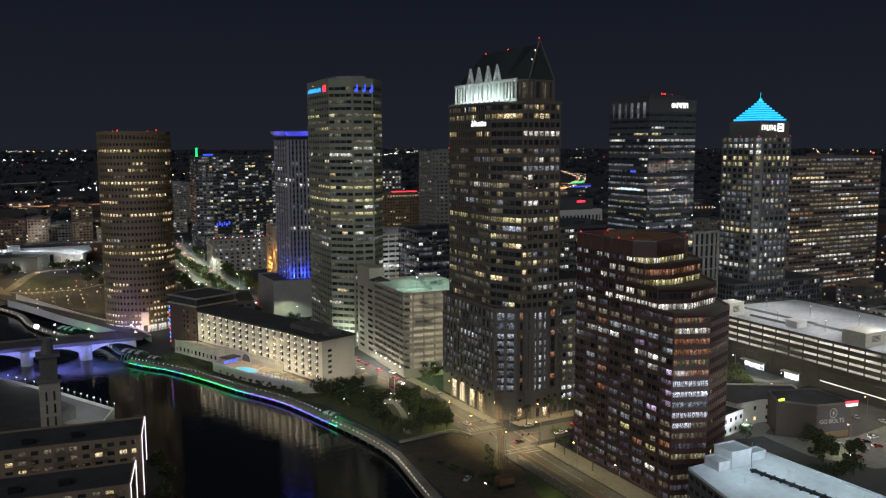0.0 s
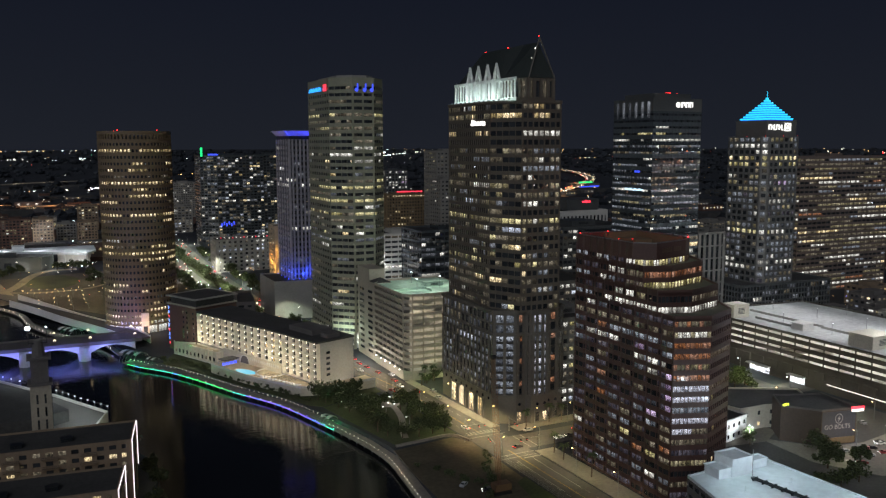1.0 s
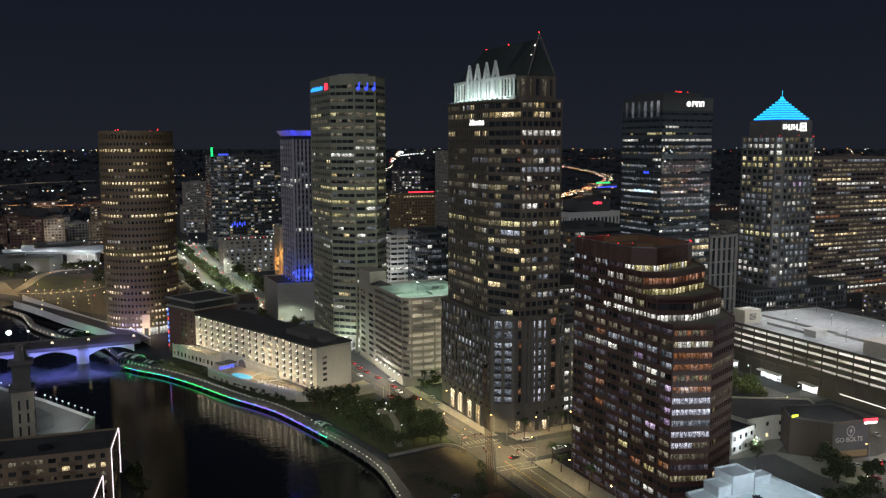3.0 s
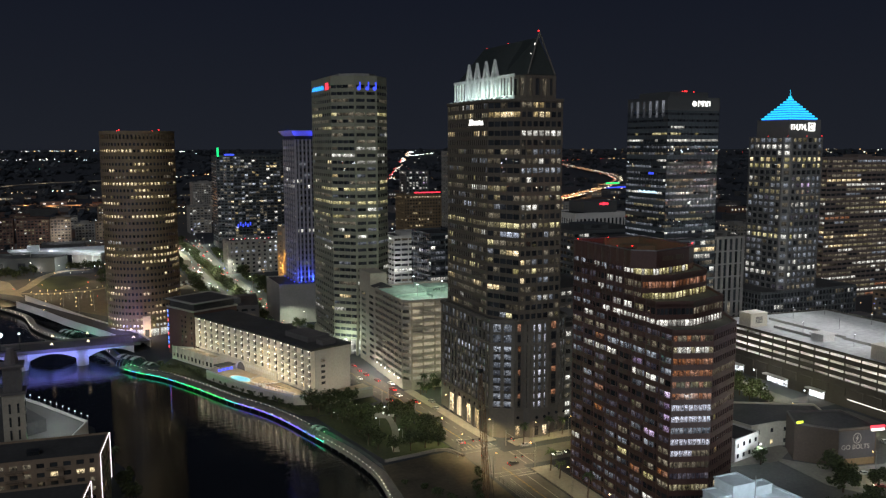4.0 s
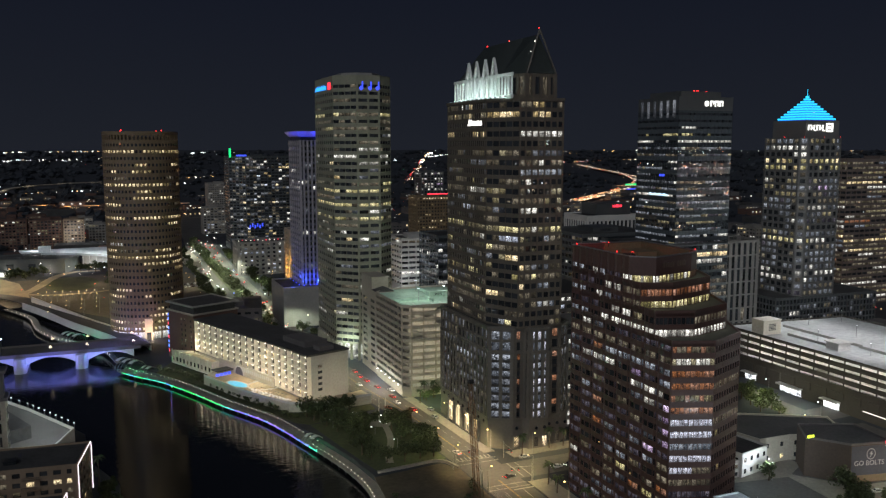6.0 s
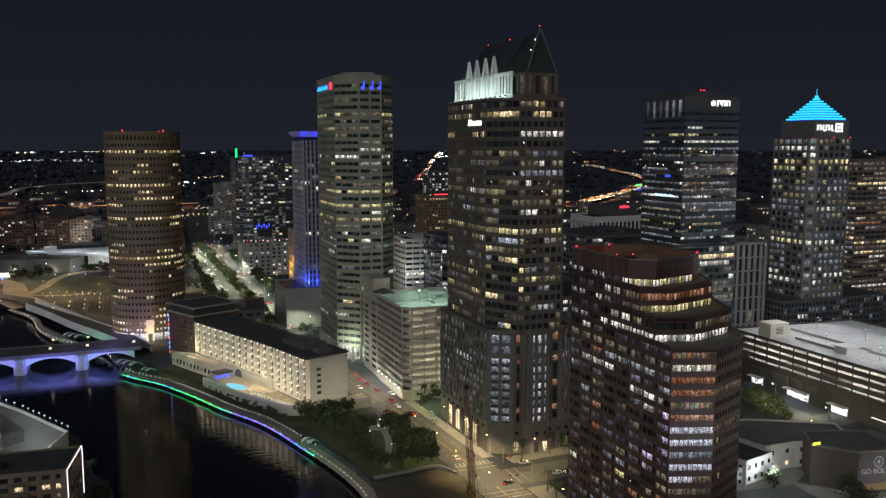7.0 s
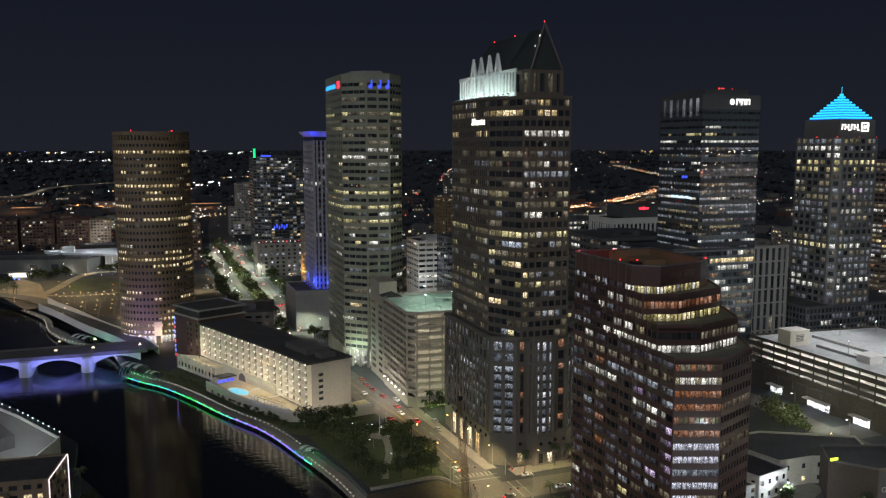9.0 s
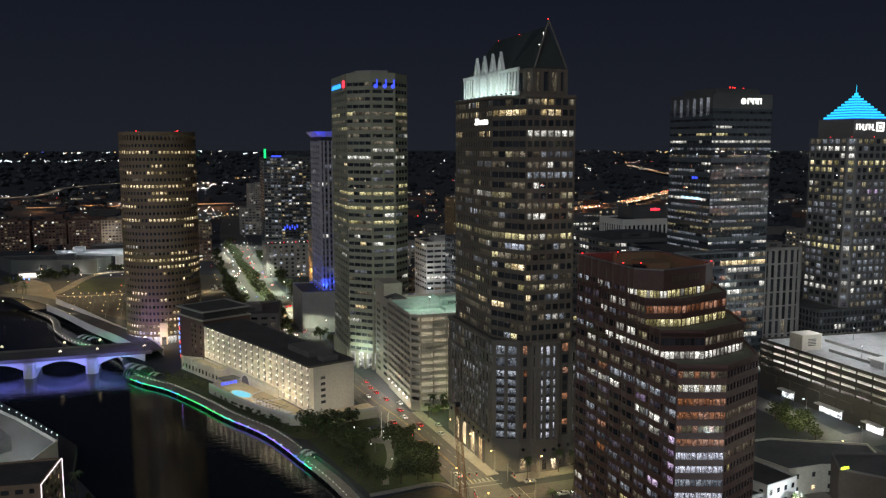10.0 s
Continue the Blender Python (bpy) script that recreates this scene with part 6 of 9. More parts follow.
def mural_house():
    ob = thing("mural_building", (305, 256, 4), "dark brown building with a printed mural and neon roof signs", "building")
    poly = [(292.3, 261), (302, 248), (319, 244.6), (323, 266), (301, 274)]
    g = Geo()
    g.prism(poly, 4, 19)
    wall = part("wall", g, "brown_render", ob)
    g = Geo()
    g.ring(poly, inset(poly, 0.5), 19, 19.8)
    part("parapet", g, "dark_concrete", ob)
    g = Geo()
    g.prism(inset(poly, 0.5), 18.9, 19.1)
    part("roof", g, "roof_felt", ob)
    a, b = Vector(poly[1]), Vector(poly[2])
    d = (b - a).normalized()
    n = Vector((d.y, -d.x))
    g = Geo()
    g.frame_box(a, d, n, 0.3, 16.8, 0.0, 0.12, 7.2, 18.6)
    mural = part("mural", g, "mural", ob, "grey printed mural with slogan")
    g = Geo()
    g.frame_box(a, d, n, 0.3, 16.8, 0.0, 0.13, 4.4, 7.1)
    part("mural_foot", g, "tan_concrete", ob, "tan lower wall")
    p = a + d * 1.4 + n * 0.2
    letters(ob, "slogan", "GO BOLTS", (p.x, p.y, 11.0), (d.x, d.y), 2.7, "mural_print", 0.04, "pale printed slogan")
    g = Geo()
    c = a + d * 8.5 + n * 0.16
    ring = [(1.9 * math.cos(t), 2.2 * math.sin(t)) for t in [math.tau * k / 24 for k in range(25)]]
    for (x0, z0), (x1, z1) in zip(ring, ring[1:]):
        g.face([(c.x + d.x * x0, c.y + d.y * x0, 15.4 + z0), (c.x + d.x * x1, c.y + d.y * x1, 15.4 + z1), (c.x + d.x * x1 * 0.86, c.y + d.y * x1 * 0.86, 15.4 + z1 * 0.86), (c.x + d.x * x0 * 0.86, c.y + d.y * x0 * 0.86, 15.4 + z0 * 0.86)])
    bolt = [(0.7, 1.8), (-0.8, -0.15), (0.0, -0.15), (-0.7, -1.8), (0.9, 0.3), (0.1, 0.3)]
    g.face([(c.x + d.x * x, c.y + d.y * x, 15.4 + z) for x, z in bolt])
    part("emblem", g, "mural_print", mural)
    g = Geo()
    e = Vector(poly[0])
    g.box(e.x - 0.6, e.y - 1.8, 19.7, e.x + 2.6, e.y - 1.4, 20.6)
    part("neon_sign", g, "limesign", ob, "yellow-green neon sign")
    g = Geo()
    e = a + d * 14.2 + n * 0.3
    g.frame_box(e, d, n, 0, 6.5, 0, 0.3, 19.0, 20.2)
    part("neon_sign", g, "redsign", ob, "red and white lit sign")
    g = Geo()
    g.frame_box(e, d, n, 0.3, 6.2, 0.05, 0.36, 18.0, 18.9)
    part("lit_panel", g, "whitesign", ob)
    return ob


M["brown_render"] = surface("brown_render", (0.065, 0.047, 0.037), 0.85)
mural_house()
glow("mural_light", (311, 238, 12), 420, (0.5, 0.65, 1.0))
spot("blue_patch_light", (317, 243.5, 12), (318, 241, 4), 2600, (0.15, 0.3, 1.0), 60)


def low_house(name, poly, z, wall, label, windows=3, roofing="roof_felt", lit=0.3, seed=1, floors=2, category="building"):
    ob = thing(name, (poly[0][0], poly[0][1], 4), label, category)
    g = Geo()
    g.prism(poly, 4, z)
    w = part("wall", g, wall, ob)
    g = Geo()
    g.prism(inset(poly, 0.4), z - 0.1, z + 0.1)
    part("roof", g, roofing, ob)
    g = Geo()
    g.ring(inset(poly, -0.1), inset(poly, 0.4), z, z + 0.8)
    part("parapet", g, wall, ob)
    rng = random.Random(seed)
    for e in range(len(poly)):
        a, b = Vector(poly[e]), Vector(poly[(e + 1) % len(poly)])
        d = (b - a).normalized()
        n = Vector((d.y, -d.x))
        if n.x * -0.6 + n.y * -0.8 < 0.15:
            continue
        k = max(1, int((b - a).length / windows))
        for i in range(k):
            for f in range(floors):
                c = a + (b - a) * ((i + 0.5) / k) + n * 0.05
                zz = 4 + (z - 4) * (f + 0.3) / floors
                mat = rng.choice(["warm", "white", "dim"]) if rng.random() < lit else "dark"
                piece("window_pane", pane_mesh(min(1.5, windows * 0.5), min(1.8, (z - 4) / floors * 0.5), mat), ob, (c.x, c.y, zz), math.atan2(d.y, d.x))
    return ob


low_house("white_house", [(262, 286), (268, 268), (284, 272), (280, 296), (264, 300)], 13, "white_concrete", "two-storey white plastered building with dark flat roof", 4, seed=2)
low_house("white_house", [(252, 284), (256, 268), (268, 269), (262, 288)], 10, "white_concrete", "low white plastered shop beside the street", 4, seed=3)
low_house("flat_roofed_house", [(276, 306), (284, 276), (299, 276), (322, 268), (332, 288), (300, 306)], 14, "cream_wall", "cream walled building with dark flat roof beside the street", 6, seed=4)


def parking_lot():
    g = Geo()
    g.prism([(236, 299), (236, 207), (300, 150), (366, 150), (366, 299)], 3.9, 4.05)
    solid("yard", g, "asphalt", "worn asphalt yard between the buildings", kind="structure", base=(300, 250, 4))
    g = Geo()
    g.prism([(286, 268), (284, 236), (296, 214), (365, 205), (365, 250), (322, 243), (303, 246), (291, 260)], 3.9, 4.12)
    g.prism([(240, 268), (240, 292), (300, 296), (300, 270), (286, 262)], 3.9, 4.11)
    solid("parking_lot", g, "paving", "pale parking lot with marked bays", kind="structure", base=(310, 230, 4))
    g = Geo()
    for k in range(12):
        x = 322 + k * 2.8
        g.face([(x, 226, 4.14), (x + 0.15, 226, 4.14), (x + 0.15, 231, 4.14), (x, 231, 4.14)])
        g.face([(x, 214, 4.14), (x + 0.15, 214, 4.14), (x + 0.15, 219, 4.14), (x, 219, 4.14)])
    solid("road_marking", g, "line_white", "white painted bay lines", kind="structure", base=(330, 226, 4))


parking_lot()
for x, y, w, col in ((338, 232, 2600, (1.0, 0.9, 0.7)), (310, 238, 900, (1, 0.85, 0.6)), (292, 280, 2600, (0.80, 0.92, 1)), (276, 262, 3000, (0.80, 0.92, 1)), (352, 262, 1800, (1.0, 0.9, 0.7)), (350, 310, 1500, (1, 0.95, 0.85)), (356, 350, 1700, (1, 0.97, 0.9)),
                       (330, 298, 900, (1.0, 0.85, 0.5)), (244, 290, 900, (1.0, 0.8, 0.5))):
    glow("lot_light", (x, y, 12), w * 2.0, col)
    street_lamp((x + 1.5, y, 4), 180, "coolbulb" if col[2] > 0.75 else "sodium", 8.6)


# ---- west bank ----
def flats(name, x0, y0, poly, z, label, led):
    ob = thing(name, (x0, y0, 4), label, "apartment block")
    top = facade(ob, poly, 4, 8, (z - 4) / 8, "flat_render", lights({"dark": 3, "dim": 2, "warm": 1.1, "white": 0.3}, (8, len(poly)), 0.2), bays=4.0, pier=1.7, tall=0.5, deep=0.3, singles=(0,))
    roof(ob, poly, z, wall="flat_render", high=0.7)
    a, b = Vector(poly[0]), Vector(poly[1])
    d = (b - a).normalized()
    n = Vector((d.y, -d.x))
    fh = (z - 4) / 8
    for s in (40, 52, 64, 76):
        for f in range(3, 8):
            g = Geo()
            g.frame_box(a, d, n, s, s + 5.2, 0, 1.3, 4 + f * fh - 0.1, 4 + f * fh + 0.1)
            slab_part = part("balcony_slab", g, "flat_render", ob)
            g = Geo()
            g.frame_box(a, d, n, s, s + 5.2, 1.2, 1.28, 4 + f * fh + 0.95, 4 + f * fh + 1.05)
            for q in range(9):
                g.frame_box(a, d, n, s + q * 0.64, s + q * 0.64 + 0.06, 1.22, 1.27, 4 + f * fh + 0.1, 4 + f * fh + 0.95)
            part("railing", g, "black_steel", slab_part)
    for k in range(4):
        x = poly[0][0] + (poly[1][0] - poly[0][0]) * (0.25 + 0.17 * k)
        plant_box(ob, x, y0 + 6, z, x + 3.6, y0 + 9, z + 1.1, "dark_metal")
    for p, q in led:
        g = Geo()
        g.tube(p, q, 0.16, n=5)
        part("light_line", g, "led_white", ob, "white light line")
    return ob


M["flat_render"] = surface("flat_render", (0.20, 0.145, 0.098), 0.8)
flats("apartment_block", 0, 310, [(-60, 316.5), (32, 307.5), (35.6, 329), (-60, 338)], 29.4, "cream apartment block with white light line down its corner",
      [((32.2, 307.2, 29.6), (35.9, 329.2, 29.8)), ((32.3, 307.2, 29.4), (32.3, 307.2, 8)), ((36, 329.2, 29.6), (36, 329.2, 13))])
flats("apartment_block", 0, 280, [(-60, 285), (24.8, 277), (28.7, 298), (-60, 307)], 24, "cream apartment block with dark flat roof and light lines",
      [((25, 276.8, 24.2), (29, 298.2, 24.4)), ((25.1, 276.8, 24), (25.1, 276.8, 6)), ((29, 298.2, 24.2), (29, 298.2, 10))])


def light_tower():
    x, y = 4.3, 356.0
    ob = thing("light_tower", (x, y, 4), "slender pale tower with dark gallery and white beacon lights", "tower")
    g = Geo()
    g.box(x - 3.7, y - 3.7, 4, x + 3.7, y + 3.7, 41)
    shaft = part("shaft", g, "warm_concrete", ob)
    for k in range(5):
        for s in (-1.6, 1.2):
            g = Geo()
            g.box(x + s, y - 3.85, 14 + k * 5, x + s + 0.7, y - 3.65, 17.6 + k * 5)
            part("slit_window", g, "dark", shaft)
            g = Geo()
            g.box(x + 3.65, y + s, 14 + k * 5, x + 3.85, y + s + 0.7, 17.6 + k * 5)
            part("slit_window", g, "dark", shaft)
    g = Geo()
    g.box(x - 4.4, y - 4.4, 41, x + 4.4, y + 4.4, 42)
    g.box(x - 3.1, y - 3.1, 42, x + 3.1, y + 3.1, 51)
    g.box(x - 4.2, y - 4.2, 51, x + 4.2, y + 4.2, 52)
    g.tube((x, y, 52), (x, y, 58), 2.6, 1.6, 10)
    part("gallery", g, "dark_concrete", ob)
    for dx, w in ((-3.2, 4.4), (3.2, 1.6)):
        g = Geo()
        g.ball((x + dx, y - 1, 63.0), 0.75 * (w / 3.2), squash=0.9)
        part("beacon", g, "beacon_white", ob, "bright white beacon light")
    g = Geo()
    g.tube((x - 3.2, y - 1, 57), (x - 3.2, y - 1, 62), 0.15), g.tube((x + 3.2, y - 1, 57), (x + 3.2, y - 1, 62), 0.15), g.tube((x - 3.4, y - 1, 57), (x + 3.4, y - 1, 57), 0.2)
    part("beacon_frame", g, "black_steel", ob)
    return ob


M["beacon_white"] = lamp_mat("beacon_white", (0.85, 0.92, 1.0), 4.0)
light_tower()


def terminal():
    ob = thing("river_hall", (0, 390, 4), "low riverside hall with sunken dark roof and edge lamps", "building")
    outer = [(-90, 356), (22, 356), (29.2, 378), (10.2, 413.5), (-16, 455), (-90, 470)]
    g = Geo()
    g.prism(outer, 4, 19)
    part("wall", g, "white_concrete", ob)
    g = Geo()
    g.ring(outer, inset(outer, 0.6), 19, 20.2)
    part("parapet", g, "white_concrete", ob)
    g = Geo()
    g.prism(inset(outer, 0.6), 18.9, 19.15)
    part("roof", g, "dark_concrete", ob)
    inner = [(-80, 366), (2, 366), (14, 374), (-2, 412), (-22, 446), (-80, 458)]
    g = Geo()
    g.prism(inner, 19, 24.2)
    part("hall_roof", g, "roof_felt", ob, "dark raised hall roof")
    a, b, c = Vector(outer[4]), Vector(outer[3]), Vector(outer[2])
    pts = [a + (b - a) * (k / 7) for k in range(7)] + [b + (c - b) * (k / 8) for k in range(9)]
    for p in pts:
        g = Geo()
        g.tube((p.x, p.y, 20), (p.x, p.y, 22), 0.06, n=5)
        post = part("lamp_post", g, "steel", ob)
        g = Geo()
        g.ball((p.x, p.y, 22.2), 0.22)
        part("lantern", g, "edge_bulb", post)
    return ob


M["edge_bulb"] = lamp_mat("edge_bulb", (0.9, 0.96, 1.0), 3.6)
terminal()
for x, y in ((18, 384), (8, 402), (-6, 425), (17, 368), (22, 362)):
    glow("quay_light", (x, y, 25.5), 2000, (0.85, 0.95, 1.0))
for k, (x, y, s) in enumerate(((38, 300, 1.0), (42, 322, 1.1), (41, 338, 0.9), (37, 280, 1.0), (36, 262, 1.1))):
    base = tree(60 + k, 4.2 * s, 8.5 * s, "dark leafy oak on the river bank", (x, y, 4), 700, 0.5)
palm((37.5, 352, 4), 12, 3)
palm((35, 344, 4), 10, 4)
glow("bank_light", (43, 327, 8), 260, (1.0, 0.85, 0.4))


# ---- bridge and north bank ----
def bridge():
    ob = thing("bridge", (26, 571, 0), "concrete arch bridge washed in violet-blue light", "bridge")
    y0, y1 = 559.0, 583.0
    for k, x in enumerate((-70.5, -37.5, -4.5, 28.5)):
        g = Geo()
        g.box(x - 3.4, y0, -3, x + 3.4, y1, 9.2)
        g.tube((x, y0, -3), (x, y0, 8.6), 3.4, n=14)
        part("pier", g, "bridge_concrete", ob)
    for a, b in ((-67.1, -40.9), (-34.1, -7.9), (-1.1, 25.1), (31.9, 58.0)):
        g = Geo()
        n = 12
        for yy, flip in ((y0, 0), (y1, 1)):
            for i in range(n):
                q = []
                for j in (i, i + 1):
                    t = -1 + 2 * j / n
                    q.append((a + (b - a) * j / n, 8.2 - 3.9 * t * t))
                f = [(q[0][0], yy, q[0][1]), (q[1][0], yy, q[1][1]), (q[1][0], yy, 9.4), (q[0][0], yy, 9.4)]
                g.face(f[::-1] if flip else f)
        for i in range(n):
            q = []
            for j in (i, i + 1):
                t = -1 + 2 * j / n
                q.append((a + (b - a) * j / n, 8.2 - 3.9 * t * t))
            g.face([(q[0][0], y1, q[0][1]), (q[1][0], y1, q[1][1]), (q[1][0], y0, q[1][1]), (q[0][0], y0, q[0][1])])
        part("arch", g, "bridge_concrete", ob)
    g = Geo()
    g.box(-120, y0 - 0.5, 9.2, 62, y1 + 0.5, 10.0)
    part("deck", g, "asphalt", ob)
    for yy in (y0 - 0.6, y1 + 0.2):
        g = Geo()
        g.box(-120, yy, 9.0, 62, yy + 0.4, 11.1)
        part("parapet", g, "dark_concrete", ob)
    for x in (-22, 12, 32, 58):
        for yy in (y0 + 0.3, y1 - 0.3):
            g = Geo()
            g.tube((x, yy, 10), (x, yy, 13.6), 0.12, 0.08)
            post = part("lamp_post", g, "black_steel", ob)
            for dx in (-0.5, 0.5, 0.0):
                g = Geo()
                g.ball((x + dx, yy, 13.9 + (0.6 if dx == 0 else 0)), 0.32)
                part("globe", g, "edge_bulb_warm", post)
    return ob


M["bridge_concrete"] = surface("bridge_concrete", (0.5, 0.5, 0.5), 0.75)
M["edge_bulb_warm"] = lamp_mat("edge_bulb_warm", (1.0, 0.80, 0.5), 3)
bridge()
for x in (-58, -48, -27, -15, 4.5, 12, 19.5, 37, 45, 52):
    spot("bridge_light", (x, 549.5, 1.0), (x, 560, 7.6), 10500, (0.20, 0.22, 1.0), 110)
for x in (-53, -21, 12, 45):
    spot("bridge_light", (x, 571, 1.0), (x, 571.5, 8), 9000, (0.20, 0.22, 1.0), 150)


def ramp_road():
    line = smooth([(62, 570), (56, 594), (45, 622), (27, 662), (10, 706), (-6, 744), (-32, 792), (-104, 862)], 4)
    g = Geo()
    strip(g, line, 7, 8.2, 0, 0.8)
    ob = solid("elevated_road", g, "asphalt", "elevated riverside road on a pale concrete wall", kind="structure", base=(20, 664, 4))
    BASE[ob.name] = Vector((20, 664, 4))
    pts = [Vector(p) for p in line]
    for side in (-1, 1):
        g = Geo()
        for p, q in zip(pts, pts[1:]):
            if p.y > 748:
                continue
            d = (q - p).normalized()
            w = Vector((-d.y, d.x)) * side
            g.frame_box(p + w * 6.6, d, w, 0, (q - p).length + 0.1, 0, 0.45, 4, 9.1)
        part("retaining_wall", g, "white_concrete", ob)
    g = Geo()
    for k in range(14):
        p = along((46.4, 602), (31.5, 637), k / 14)
        g.box(p[0] - 0.5, p[1], 6.0, p[0] + 0.1, p[1] + 1.5, 7.2)
    part("wall_opening", g, "dark_concrete", ob)
    walk_line = smooth([(50, 556), (42, 592), (27, 618), (12.5, 640), (-1, 676), (-9.5, 724), (-30, 770)], 6)
    g = Geo()
    strip(g, walk_line, 2.4, 2.0, 0, 0.6)
    way = solid("river_path", g, "paving", "curved concrete riverside path over the water", kind="structure", base=(12, 640, 0))
    BASE[way.name] = Vector((12, 640, 0))
    pts = [Vector(p) for p in walk_line]
    for i in range(3, len(pts) - 1):
        for t in (0.0,):
            p = pts[i] + (pts[i + 1] - pts[i]) * t
            d = (pts[i + 1] - pts[i]).normalized()
            p = p - Vector((d.y, -d.x)) * 2.2
            g = Geo()
            g.ball((p.x, p.y, 3.2), 0.16, n=6, rows=4)
            g.tube((p.x, p.y, 2), (p.x, p.y, 3.1), 0.05, n=4)
            part("path_light", g, "path_bulb", way)


M["path_bulb"] = lamp_mat("path_bulb", (1.0, 0.88, 0.72), 2.6)
ramp_road()
for x, y, z in ((34, 600, 14), (12, 652, 15), (-8, 710, 15)):
    glow("ramp_light", (x - 12, y - 4, z), 2200, (0.8, 0.78, 0.95))
for x, y in ((-22, 764), (-42, 800), (-70, 835), (5, 800), (-10, 860), (40, 690)):
    glow("road_light", (x, y, 16), 7000, (1.0, 0.72, 0.42))
glow("violet_wash", (52, 594, 16), 13000, (0.42, 0.34, 1.0))


def shell(name, centre, r, n, mat, label, turn=0.0):
    """A fan of arched fabric ribs, as on the river path."""
    ob = thing(name, (centre[0], centre[1], 2), label, "canopy")
    for k in range(n):
        g = Geo()
        off = (k - (n - 1) / 2) * r * 0.42
        last = None
        for i in range(11):
            t = math.pi * i / 10
            s = 1 - 0.25 * abs(k - (n - 1) / 2) / n
            q = (centre[0] + math.cos(turn) * off - math.sin(turn) * r * s * math.cos(t), centre[1] + math.sin(turn) * off + math.cos(turn) * r * s * math.cos(t), 2 + r * 0.9 * s * math.sin(t))
            if last:
                g.tube(last, q, 0.12, n=5)
            last = q
        part("rib", g, "steel", ob)
        g = Geo()
        for i in range(3, 8) if k % 2 == 0 else ():
            pts = []
            for o, tt in ((off, i), (off, i + 1), (off + r * 0.4, i + 1), (off + r * 0.4, i)):
                t = math.pi * tt / 10
                pts.append((centre[0] + math.cos(turn) * o - math.sin(turn) * r * 0.95 * math.cos(t), centre[1] + math.sin(turn) * o + math.cos(turn) * r * 0.95 * math.cos(t), 2 + r * 0.86 * math.sin(t)))
            g.face(pts)
        if g.f:
            part("sail", g, "white_cloth", ob)
    return ob


shell("canopy", (55, 536), 7.0, 5, "white_cloth", "white fabric canopy lit green beside the bridge", 2.2)
shell("canopy", (64, 524), 4.6, 4, "white_cloth", "small white fabric canopy lit green beside the walk", 2.2)
shell("canopy", (124.5, 374), 4.6, 4, "white_cloth", "white fabric canopy lit green at the path's bend", 2.0)
shell("canopy", (22, 626), 7.0, 6, "white_cloth", "arched white canopy over the riverside path", 2.2)
glow("green_light", (53, 529, 4.2), 5200, (0.03, 1.0, 0.2))
glow("green_light", (66, 518.5, 4.0), 2600, (0.03, 1.0, 0.2))
glow("green_light", (122.4, 371, 3.8), 2200, (0.03, 1.0, 0.2))
glow("green_light", (20, 617, 4.5), 4200, (0.03, 1.0, 0.3))


